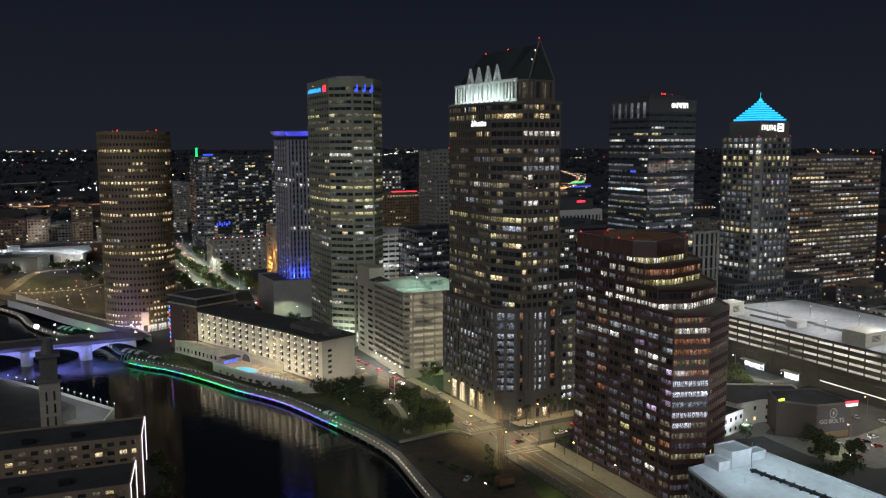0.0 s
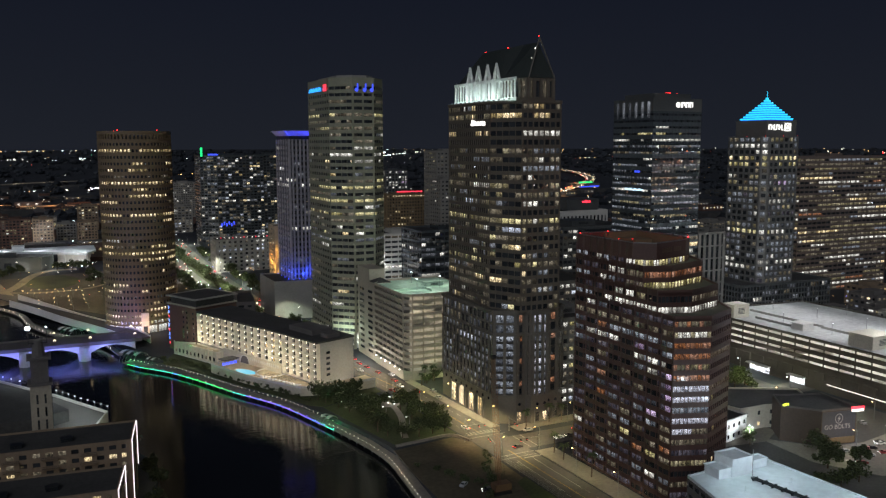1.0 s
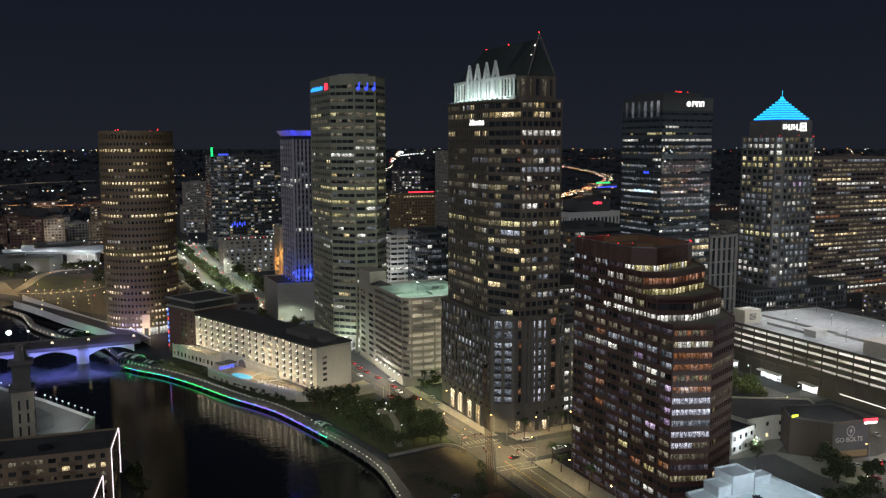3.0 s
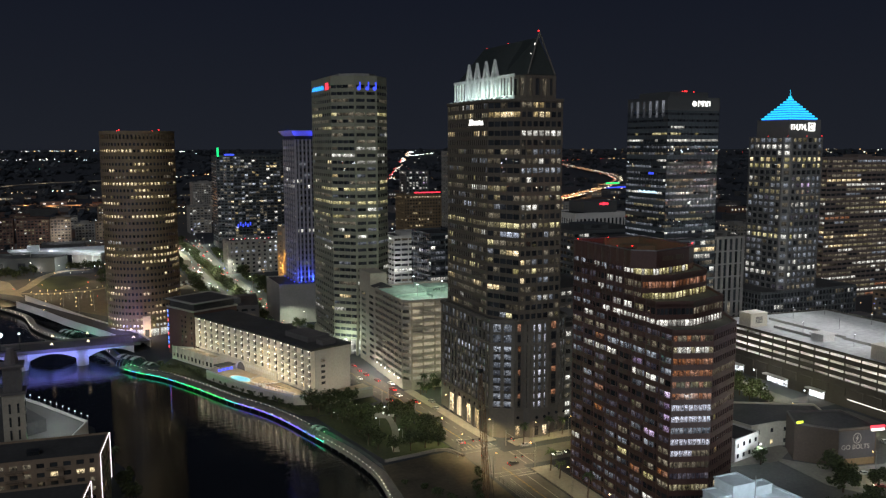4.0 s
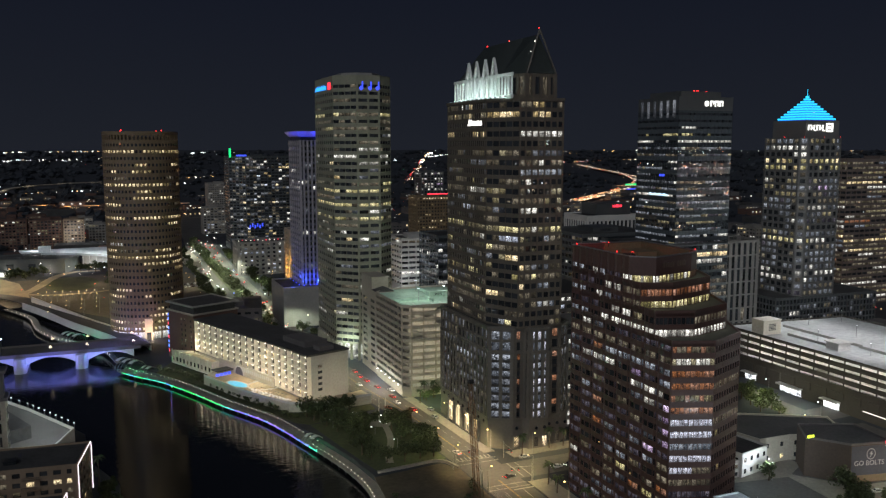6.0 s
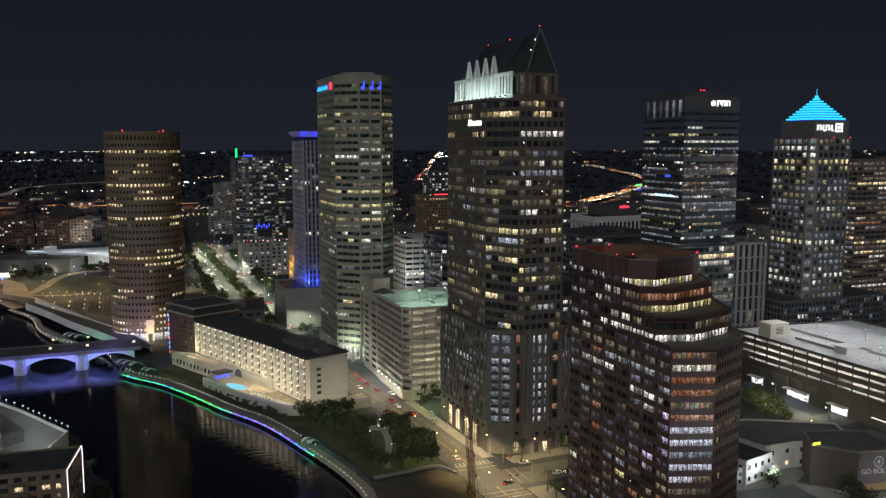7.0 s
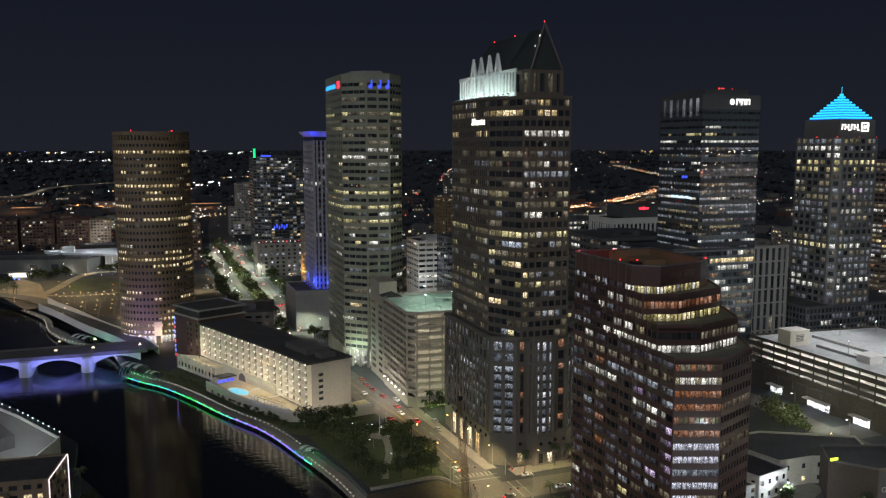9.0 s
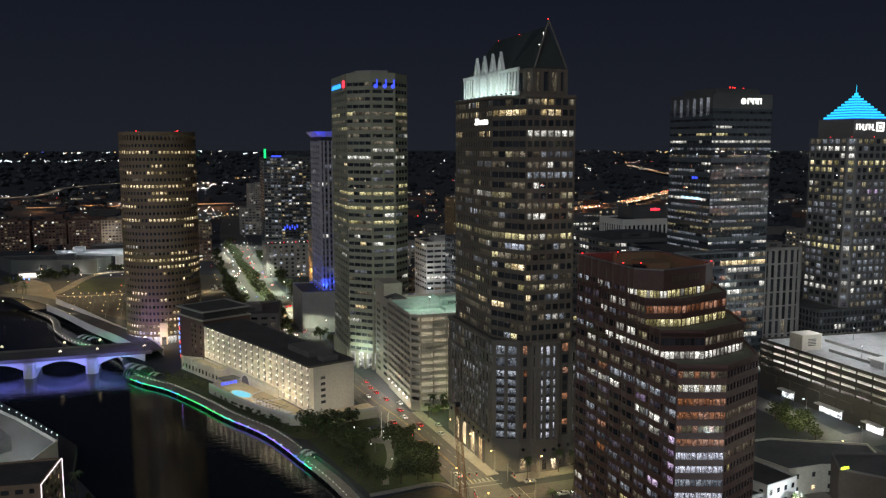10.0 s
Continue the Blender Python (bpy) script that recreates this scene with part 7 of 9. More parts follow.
def riverwalk():
    line = [Vector(p) for p in smooth(EAST_BANK[2:14], 6)]
    mids, edge = [], []
    for i, p in enumerate(line):
        d = (line[min(i + 1, len(line) - 1)] - line[max(i - 1, 0)]).normalized()
        w = Vector((d.y, -d.x))
        mids.append(tuple(p + w * 2.6)), edge.append((p, w))
    g = Geo()
    strip(g, mids, 2.8, 2.0, 0, 0.8)
    ob = solid("riverwalk", g, "paving", "concrete riverside walk with lamps and coloured light strip", kind="structure", base=(110, 412, 0))
    BASE[ob.name] = Vector((110, 412, 0))
    run, cum = 0.0, [0.0]
    for (p, _), (q, _) in zip(edge, edge[1:]):
        cum.append(cum[-1] + (q - p).length)

    def at(s, off):
        i = max(k for k in range(len(cum) - 1) if cum[k] <= s)
        t = (s - cum[i]) / (cum[i + 1] - cum[i])
        p, w = edge[i][0] + (edge[i + 1][0] - edge[i][0]) * t, edge[i][1]
        return p + w * off

    bulb, stub = Geo(), Geo()
    bulb.ball((0, 0, 1.15), 0.19, n=6, rows=4)
    stub.tube((0, 0, 0), (0, 0, 1.05), 0.06, n=5)
    bm, sm = bulb.mesh("rail_lamp", ["path_bulb"]), stub.mesh("rail_post", ["black_steel"])
    s = 1.0
    while s < cum[-1] - 0.5:
        p = at(s, 4.6 if s > cum[-1] * 0.42 else 0.5)
        piece("rail_lamp", bm, ob, (p.x, p.y, 2.0))
        piece("rail_post", sm, ob, (p.x, p.y, 2.0))
        s += 3.5
    g = Geo()
    g.pipe([(*at(cum[-1] * k / 150, 0.3), 3.0) for k in range(150)], 0.05, 4)
    part("handrail", g, "steel", ob)
    # the coloured strip under the outer edge
    s0, s1 = cum[-1] * 0.40, cum[-1] * 0.985
    n = 46
    rng = random.Random(8)
    for k in range(n):
        a, b = at(s0 + (s1 - s0) * k / n, -0.25), at(s0 + (s1 - s0) * (k + 0.8) / n, -0.25)
        mat = ("led_teal" if k < 2 else "led_violet" if k % 4 else "led_blue") if k < 19 else "led_teal" if k < 22 else rng.choice(["led_green", "led_green", "led_teal"]) if k < 33 else rng.choice(["led_blue", "led_green", "led_violet", "led_teal"])
        g = Geo()
        g.tube((a.x, a.y, 1.6), (b.x, b.y, 1.6), 0.13, n=5)
        part("light_strip", g, mat, ob, "coloured light strip")
        if k % 2 == 0:
            g = Geo()
            g.ball((a.x, a.y, 2.3), 0.22, n=6, rows=4)
            part("edge_lamp", g, "path_bulb" if 8 <= k < 30 else mat, ob)
    for k in range(0, 48):
        p = at(cum[-1] * (k + 0.5) / 48, 1.0)
        g = Geo()
        g.tube((p.x, p.y, -3), (p.x, p.y, 1.3), 0.35, n=7)
        part("pile", g, "grey_concrete", ob)


riverwalk()
for k in range(18):
    x, y = along((75, 491.5), (110, 414.6), k / 17)
    glow("strip_light", (x - 1.4, y - 0.8, 1.4), 150, (0.03, 1.0, 0.16) if k < 9 else (0.03, 0.7, 0.5) if k < 11 else (0.16, 0.12, 1.0))
for k in range(5):
    x, y = along((111.5, 410), (121, 378), k / 4)
    glow("strip_light", (x - 1.4, y - 0.6, 1.4), 60, (0.05, 0.3, 1.0))
for x, y in ((131, 300), (133.5, 330), (128, 352), (134, 315), (124.5, 366), (130.5, 341)):
    glow("walk_light", (x, y, 4.6), 420, (1.0, 0.9, 0.7))


def bank_garden():
    """Lawn and clipped shrubs between the walk and the terrace."""
    g = Geo()
    g.prism([(68, 514), (87, 477.5), (99, 449), (113.5, 419), (122, 398), (128, 393), (150, 401), (163, 404), (163, 413), (140, 408.5), (123, 414), (111, 433.5), (103, 448.5), (90, 480.5), (96, 496.5), (78, 536)], 3.9, 4.12)
    solid("bank_lawn", g, "grass", "dark green lawn and beds below the terrace", kind="structure", base=(100, 450, 4))
    rng = random.Random(61)
    for k in range(32):
        x, y = along((79, 512), (122, 405), k / 25) if k < 26 else along((63, 527), (76, 513), (k - 26) / 5)
        x, y, r = x + rng.uniform(-1, 2.5), y + rng.uniform(-2, 2), rng.uniform(1.3, 2.3)
        ob = thing("shrub", (x, y, 4.1), "leafy dark green shrub below the terrace", "shrub", "terrace shrubs")
        t, g = tree_mesh(500 + k, r, r * 1.6, 160, 0.42)
        g.v = [(vx + x, vy + y, vz + 4.1 - r * 0.5) for vx, vy, vz in g.v]
        part("leaves", g, "leaf", ob)


bank_garden()


# ---- park, sandy lot, crane ----
def park():
    g = Geo()
    g.prism([(128, 392), (136.5, 344), (140, 326), (170, 330), (168, 352), (166, 392), (150, 400)], 3.9, 4.1)
    solid("lawn", g, "grass", "dark lawn of the small riverside park", kind="structure", base=(150, 360, 4))
    g = Geo()
    strip(g, smooth([(138, 388), (150, 382), (159, 380), (156, 360), (150, 345), (147, 334)], 5), 1.5, 4.13)
    g.prism([(159 + 5.5 * math.cos(t), 383 + 5.5 * math.sin(t)) for t in [math.tau * k / 18 for k in range(18)]], 4.0, 4.14)
    solid("park_path", g, "paving", "pale park path with a round place", kind="structure", base=(150, 360, 4))
    g = Geo()
    g.prism([(136.5, 322), (134, 296), (131.5, 250), (150, 236), (170, 236), (171, 318), (166, 326)], 3.9, 4.09)
    solid("sandy_lot", g, "sand", "bare sandy building plot", kind="structure", base=(152, 280, 4))
    g = Geo()
    strip(g, smooth([(139, 325.5), (152, 327), (163, 328.5), (168, 326), (170.5, 318)], 5), 0.5, 5.0, 0, 1.0)
    solid("low_wall", g, "paving", "low pale concrete wall round the plot", category="wall")
    for x, y in ((158.5, 384.5), (160.5, 381.5), (161.8, 384.8)):
        ob = thing("flagpole", (x, y, 4), "white flagpole with lamps at its foot", "flagpole", "flagpoles")
        g = Geo()
        g.tube((x, y, 4), (x, y, 15.5), 0.13, 0.06)
        part("pole", g, "white_concrete", ob)
        g = Geo()
        g.ball((x + 0.4, y - 0.5, 4.5), 0.3, n=6, rows=4)
        part("foot_lamp", g, "edge_bulb", ob)


park()
for x, y, w in ((160, 382, 500), (149, 391, 260), (155, 349, 160), (136, 384, 350), (151, 368, 90)):
    glow("park_light", (x, y, 8.0), w * 1.5, (1.0, 0.95, 0.72))
    street_lamp((x + 0.6, y + 0.6, 4), 200, "edge_bulb", 4.0, "short park lamp with white lantern", "park lamps")
oak = [tree(100 + k, 4.3, 8.0, "dark round-crowned oak in the riverside park", (0, -900 - 20 * k, 4), 1100, 0.42, "park trees") for k in range(3)]
rng = random.Random(77)
SPOTS = [(139, 386), (144, 381), (141, 374), (147, 374), (140, 365), (145, 369), (137, 379), (134.5, 388), (152, 378), (163, 362), (160, 357), (166, 354), (164, 367), (168.5, 346), (170, 351), (165, 346), (160, 371),
         (166, 374), (141, 340), (146, 335), (153, 333), (160, 334), (166, 334), (139, 347), (131, 398), (137, 402), (144, 404), (150, 405.5), (129, 404)]
for k, (x, y) in enumerate(SPOTS):
    src = oak[k % 3]
    s = rng.uniform(0.8, 1.3)
    c = copy_thing(src, pose(x, y, 4.0, 0, 0, rng.uniform(0, 360)) @ Matrix.Scale(s, 4))
    c.scale = (s, s, s)
for o in oak:
    for ch in list(o.children_recursive):
        bpy.data.objects.remove(ch)
    bpy.data.objects.remove(o)


def crane():
    ob = thing("lattice_crane", (155, 265, 4), "slender rusty lattice crane mast with red lamp", "crane")
    lo, hi, n = Vector((155.2, 265.2, 6.5)), Vector((150.2, 261.4, 56.5)), 34
    corners = ((-0.8, -0.8), (0.8, -0.8), (0.8, 0.8), (-0.8, 0.8))

    def at(k, c):
        t = k / n
        s = 1.0 if 3 < k < n - 4 else 0.55
        return lo + (hi - lo) * t + Vector((c[0] * s, c[1] * s, 0))

    for c in corners:
        g = Geo()
        g.pipe([at(k, c) for k in range(n + 1)], 0.09, 4)
        part("chord", g, "rust_steel", ob)
    g = Geo()
    for k in range(n):
        for i in range(4):
            g.tube(at(k, corners[i]), at(k + 1, corners[(i + 1) % 4]), 0.05, n=4)
            g.tube(at(k, corners[i]), at(k, corners[(i + 1) % 4]), 0.05, n=4)
    part("lacing", g, "rust_steel", ob)
    g = Geo()
    g.tube(hi + Vector((-0.5, 0, 0.2)), hi + Vector((0.9, 0, 0.2)), 0.75, n=10)
    part("sheave_head", g, "black_steel", ob)
    g = Geo()
    g.ball(hi + Vector((0.6, 0.75, -0.6)), 0.14, n=6, rows=4)
    part("warning_lamp", g, "red", ob)
    g = Geo()
    g.box(153, 263.4, 4.7, 159.5, 267.4, 7.6)
    body = part("machine_house", g, "rust_steel", ob)
    for y in (262.2, 267.2):
        g = Geo()
        g.box(152, y, 4, 159, y + 1.1, 5.1)
        part("track", g, "black_steel", ob)
    g = Geo()
    g.tube(hi, (158, 265.4, 8), 0.04, n=4)
    part("cable", g, "black_steel", ob)


crane()


# ---- street furniture and traffic ----
for k, (x, y, aim) in enumerate(((190.6, 331, 200), (190, 352, 190), (188, 372, 190), (168.5, 340, 0), (167.5, 364, 0), (192.5, 297, 150), (171.2, 292, 30), (192.6, 270, 180), (192.4, 243, 180), (205, 321, 270), (223, 321.5, 270), (168, 318, 0), (245, 300, 90), (270, 320, 270))):
    street_lamp((x, y, 4.1), aim, "sodium", 9.5)
for x, y, w in ((188, 331, 2300), (187, 354, 2000), (185, 373, 1500), (170.6, 341, 1300), (190, 299, 2400), (174, 293, 1500), (190, 268, 1000), (190, 240, 700), (205, 318.6, 1700), (223, 319, 1500), (252, 303, 1100), (172, 318, 1300), (181, 310, 1900), (176, 398, 1500), (171, 425, 1500), (167, 452, 1500), (163, 482, 1500), (158, 520, 1200)):
    down_light("street_light", (x, y, 13.0), w * 5.2, (1.0, 0.76, 0.40))
for k, y in enumerate((346.5, 355.5, 366, 374.5)):
    glow("lobby_light", (188.6, y, 7.5), 520, (1.0, 0.8, 0.5))


def signal(x, y, aim):
    ob = thing("traffic_signal", (x, y, 4), "grey mast-arm traffic signal with hanging heads", "traffic light", "traffic signals")
    g = Geo()
    g.tube((x, y, 4), (x, y, 11), 0.14)
    part("pole", g, "steel", ob)
    dx, dy = math.cos(radians(aim)), math.sin(radians(aim))
    g = Geo()
    g.tube((x, y, 10), (x + dx * 9, y + dy * 9, 10.5), 0.1, 0.06)
    part("arm", g, "steel", ob)
    for t in (5.5, 8.3):
        g = Geo()
        g.box(x + dx * t - 0.2, y + dy * t - 0.2, 9.0, x + dx * t + 0.2, y + dy * t + 0.2, 10.1)
        head = part("signal_head", g, "black_steel", ob)
        g = Geo()
        g.ball((x + dx * t - dy * 0.1, y + dy * t - 0.22, 9.2), 0.14, n=6, rows=4)
        part("lens", g, "redsign", head)


signal(191.5, 296, 175), signal(170.5, 321, -5), signal(192.5, 322.5, 265), signal(170.8, 296.5, 80)
cars = [car("car_white", label="white saloon car in the street"), car("car_black", label="black saloon car in the street"), car("car_red", label="dark red saloon car in the street"), car("car_silver", label="silver saloon car parked", tail=False)]
cars += [car(c, label=t, wheels=False) for c, t in (("car_white", "far white car on the avenue"), ("car_black", "far black car on the avenue"), ("car_red", "far dark red car on the avenue"))]
cars += [car(c, label=t, tail=False, wheels=False) for c, t in (("car_white", "white car parked beside the avenue"), ("car_silver", "silver car parked beside the avenue"), ("car_black", "black car parked beside the avenue"))]
PLACES = [(0, 176, 333, 8), (1, 185, 302, 280), (3, 200, 318.5, 272), (0, 207, 304, 92), (1, 213, 304.3, 92), (2, 221, 311, 272), (2, 173, 372, 6), (1, 171, 384, 8), (3, 184.7, 380.3, 8), (2, 168.6, 402, 10), (0, 175.5, 408, 190), (2, 176.5, 419, 8), (2, 174.8, 438.5, 6), (2, 172.9, 452, 6), (2, 172.0, 461.7, 5), (2, 172.4, 473, 4), (0, 179.5, 430, 188), (2, 179.2, 395, 8),
          (0, 167, 446, 190), (3, 187.2, 392, 5), (0, 163, 470, 187), (2, 157, 498, 6), (1, 156, 512, 6), (3, 330, 228.5, 0), (1, 333, 228.5, 180), (0, 341, 216.5, 0), (1, 347, 216.5, 0), (2, 352, 228.5, 180), (3, 339, 228.5, 0), (0, 326, 238, 80), (1, 290, 284, 60), (3, 284, 284, 60), (2, 316, 236, 300),
          (0, 349, 250, 170), (1, 344, 268, 350), (0, 350, 292, 172), (2, 343.5, 330, 350), (3, 154, 396.5, 100), (1, 160, 395, 100), (1, 152, 268, 80), (3, 146, 276, 130), (1, 265, 305, 92), (0, 290, 306, 92)]
rng = random.Random(9)
for _ in range(74):
    y = rng.uniform(570, 1160)
    i = min(range(len(AVENUE)), key=lambda k: abs(AVENUE[k][1] - y))
    side = rng.choice((-1, 1))
    off = (6.5, 10.0, 13.5) if y > 640 else (2.2, 5.6)
    PLACES.append((rng.choice((4, 5, 6)), AVENUE[i][0] + side * rng.choice(off), y, 0 if side > 0 else 180))
for k in range(26):
    # parked in the lots beside the avenue
    PLACES.append((rng.choice((7, 8, 9)), *((112 + 3.1 * (k % 8), 812 + 14 * (k // 8), 0) if k < 16 else (192 + 3.1 * (k % 10), 742 + 16 * (k // 20), 0))))
PLACES += [(3, 304.7, 238, 70), (0, 309.8, 230.3, 75), (1, 318, 235.8, 70), (2, 318, 229.9, 70), (1, 327.4, 239, 70), (3, 343, 259.9, 160), (0, 321, 224, 70), (1, 334, 222, 70), (2, 300, 226, 60), (3, 312, 219, 70)]
for kind, x, y, turn in PLACES:
    copy_thing(cars[kind], pose(x, y, 4.15, 0, 0, turn))
for o in cars:
    for ch in list(o.children_recursive):
        bpy.data.objects.remove(ch)
    bpy.data.objects.remove(o)
for k, (x, y) in enumerate(((186.5, 405), (190, 409), (196, 411), (204, 410), (210, 408), (199, 318.8), (215, 324.6), (222, 325), (194.6, 282), (194.2, 262), (195.6, 290.5))):
    palm((x, y, 4.15), 6.5 + (k * 7) % 4, k)
glow("tree_light", (171, 343, 8.5), 1500, (0.9, 1.0, 0.3))
for x, y in ((146, 346), (158, 344), (163, 356), (141, 369), (152, 364), (147, 385)):
    glow("tree_light", (x, y, 13.5), 430, (0.92, 1.0, 0.5))
glow("street_light", (177, 446, 9), 1700, (1.0, 0.96, 0.86))
glow("street_light", (174.5, 466, 9), 1700, (1.0, 0.96, 0.86))
glow("tower_wash", (175, 498, 16), 7000, (0.85, 1.0, 0.82))
glow("tree_light", (190, 403, 6), 2400, (0.75, 1.0, 0.45))
glow("tree_light", (203, 405, 6), 2400, (0.75, 1.0, 0.45))

# avenue trees and lamps
row = [tree(200 + k, 4.6, 8.2, "leafy street oak along the avenue", (0, -1000 - 20 * k, 4), 600, 0.6, "avenue trees") for k in range(2)]
rng = random.Random(15)
SP = [(150 + rng.uniform(-2, 2), 632 + 13 * k) for k in range(40)] + [(128 + rng.uniform(-4, 3), 640 + 22 * k) for k in range(19)] + [(176 + rng.uniform(-3, 4), 672 + 17 * k) for k in range(22)] \
    + [(250 + 2 * k, 262 + 5 * k) for k in range(3)] + [(338, 322), (342, 331), (337, 340), (345, 340), (346, 352), (340, 350), (334, 330), (276, 262), (250, 272), (150, 596), (147, 612), (152, 622), (168, 585), (172, 570), (22, 951), (29, 948), (36, 945), (43, 942), (50, 939), (262, 212), (272, 213), (283, 214), (191, 408), (197, 411), (205, 411)]
for k, (x, y) in enumerate(SP):
    s = rng.uniform(0.85, 1.4) if y > 600 else rng.uniform(0.65, 1.15)
    c = copy_thing(row[k % 2], pose(x, y, 4.0, 0, 0, rng.uniform(0, 360)) @ Matrix.Scale(s, 4))
    c.scale = (s, s, s)
for o in row:
    for ch in list(o.children_recursive):
        bpy.data.objects.remove(ch)
    bpy.data.objects.remove(o)
for k in range(-2, 12):
    y = 640 + 44 * k
    i = min(range(len(AVENUE)), key=lambda j: abs(AVENUE[j][1] - y))
    x = AVENUE[i][0] + (20 if k % 2 else -20)
    street_lamp((x, y, 4), 0 if k % 2 == 0 else 180, "bulb", 10, "steel avenue lamp with white lantern")
    down_light("avenue_light", (AVENUE[i][0] + (10 if k % 2 else -11), y, 21), 74000 if k >= 0 else 24000, (0.92, 1.0, 0.80), 150)
    if k % 2 and 0 < k < 9:
        glow("tree_light", (x + 3, y + 20, 14), 8000, (0.88, 1.0, 0.60))
glow("lot_light", (297, 231, 6), 1500, (0.9, 1.0, 0.5))
for k, (x, y, r) in enumerate(((291, 238, 7.0), (284, 229, 6.0), (299, 226, 4.6))):
    tree(260 + k, r, r * 1.45, "broad leafy oak beside the parking lot", (x, y, 4), 1500, 0.55, "lot trees")
for x, y, w in ((331, 322, 900), (334, 334, 800), (340, 344, 800), (349, 330, 700)):
    glow("tree_light", (x, y - 4, 12.5), w * 2.0, (0.95, 1.0, 0.45))
for x, y, w in ((349, 296, 1300), (347, 312, 1300), (354, 345, 1000), (354, 325, 1000), (325, 315, 900), (350, 275, 1300), (354, 365, 1000)):
    down_light("street_glow", (x, y, 9), w * 7, (1.0, 0.96, 0.86))


# ---- background buildings ----
def block(name, label, poly, z0, floors, fh, wall, mix, bays=4.0, pier=1.0, tall=0.5, keep=0.4, rows=None, seed=0, roofing="roof_felt", category="building", singles=(), split=1, core="dark", sill=None):
    ob = thing(name, (poly[0][0], poly[0][1], 4), label, category)
    if z0 > 4:
        g = Geo()
        g.prism(poly, 4, z0)
        part("base", g, wall, ob)
    top = facade(ob, poly, z0, floors, fh, wall, lights(mix, (floors, seed), keep, rows), bays=bays, pier=pier, tall=tall, deep=0.4, singles=singles, split=split, core=core, sill=sill, joined=True)
    roof(ob, poly, top, roofing, wall)
    cx, cy = sum(p[0] for p in poly) / len(poly), sum(p[1] for p in poly) / len(poly)
    w = 0.16 * math.dist(poly[0], poly[1]) + 1.5
    plant_box(ob, cx - w, cy - w, top, cx + w, cy + w, top + 3.2, wall, near=math.hypot(cx, cy) < 700)
    return ob, top


def rect(x0, y0, x1, y1):
    return [(x0, y1), (x0, y0), (x1, y0), (x1, y1)]


M["museum_wall"] = surface("museum_wall", (0.07, 0.078, 0.075), 0.6)
M["beige_stone"] = surface("beige_stone", (0.20, 0.19, 0.17), 0.8)
HOME = {"dark": 4, "dim": 2.5, "warm": 1.1, "white": 0.7, "cool": 0.2}
OFFICE = {"dark": 3, "dim": 2, "white": 1.2, "cool": 0.5, "yellow": 0.5}
M["condo_wall"] = surface("condo_wall", (0.050, 0.058, 0.062), 0.4)
slab, top = block("slab_tower", "wide brown office slab with many lit ribbon windows", rect(588, 520, 700, 560), 4, 30, 3.85, "slab_brown", {"dark": 3.4, "dim": 3.2, "white": 1.1, "warm": 0.5, "olive": 1.0, "haze": 1.4, "rust": 0.25}, 5.5, 0.5, 0.5, 0.75, seed=3, category="skyscraper", split=2)
block("beige_tower", "beige masonry tower with regular punched windows", rect(403, 440, 430, 470), 4, 8, 8.4, "beige_stone", {"dark": 9, "dim": 0.6}, 4.4, 2.1, 0.9, 0.2, {0: {"shop": 3, "dark": 1}}, seed=4)
block("dark_building", "dark office building with flat roof and few lit windows", rect(318, 470, 372, 520), 4, 18, 4.0, "dark_stone", {"dark": 6, "white": 1, "dim": 1}, 4, 0.6, 0.5, 0.3, seed=5)
con, ctop = block("condo_tower", "grey glass apartment tower with many small lights", [(191, 1124), (191, 1084), (210, 1074), (268, 1074), (268, 1124)], 10, 30, 3.57, "condo_wall", {"dark": 11, "dim": 1.5, "dimcool": 2.5, "white": 0.9, "warm": 0.7, "cool": 0.5, "haze": 1.0}, 4.4, 0.7, 0.62, 0.2, {30: {"white": 2, "dim": 2, "dark": 1}}, seed=6, category="skyscraper", core="green_glass")
g = Geo()
g.box(191.5, 1079, ctop, 193.8, 1081, ctop + 11)
part("sign_fin", g, "greensign", con, "green lit fin")
g = Geo()
g.box(200, 1077, ctop + 1.2, 212, 1077.6, ctop + 3.2)
part("roof_sign", g, "blue", con, "blue roof light")
g = Geo()
for k in range(6):
    g.box(213 + 3 * k, 1073.3, 30 + 2 * (k % 2), 214.6 + 3 * k, 1073.8, 34 + 2 * (k % 2))
part("blue_light", g, "blue", con, "row of blue lights")
block("condo_wing", "grey apartment wing beside the glass tower", rect(268.2, 1076, 298, 1124), 4, 32, 3.57, "condo_wall", {"dark": 6, "dim": 1.5, "dimcool": 1.5, "white": 1.4, "warm": 1.0, "haze": 0.8}, 4.2, 0.9, 0.6, 0.2, seed=7)
block("apartment_slab", "beige apartment slab with small windows", rect(212, 1485, 252, 1525), 4, 18, 3.5, "warm_grey", {"dark": 5, "dim": 2, "white": 0.6}, 3.6, 1.6, 0.45, 0.2, seed=8)
block("orange_lit_building", "terracotta building washed in orange light", rect(181.5, 688, 205, 708), 4, 14, 4.3, "warm_concrete", {"dark": 8, "warm": 0.1}, 6, 3, 0.4, 0.2, seed=10)
block("white_office", "white eight-storey office with dark ribbon windows", rect(259, 640, 290, 670), 22, 9, 4.1, "white_concrete", {"dark": 5, "dim": 1.5, "white": 0.8, "cool": 0.3}, 6, 0.7, 0.46, 0.6, seed=11)
block("glass_office", "dark glass office block with lit floors", rect(274, 600, 330, 640), 4, 15, 4.0, "blue_glass", {"dark": 4, "dimcool": 2, "white": 1}, 4, 0.4, 0.6, 0.7, seed=12, core="blue_glass")
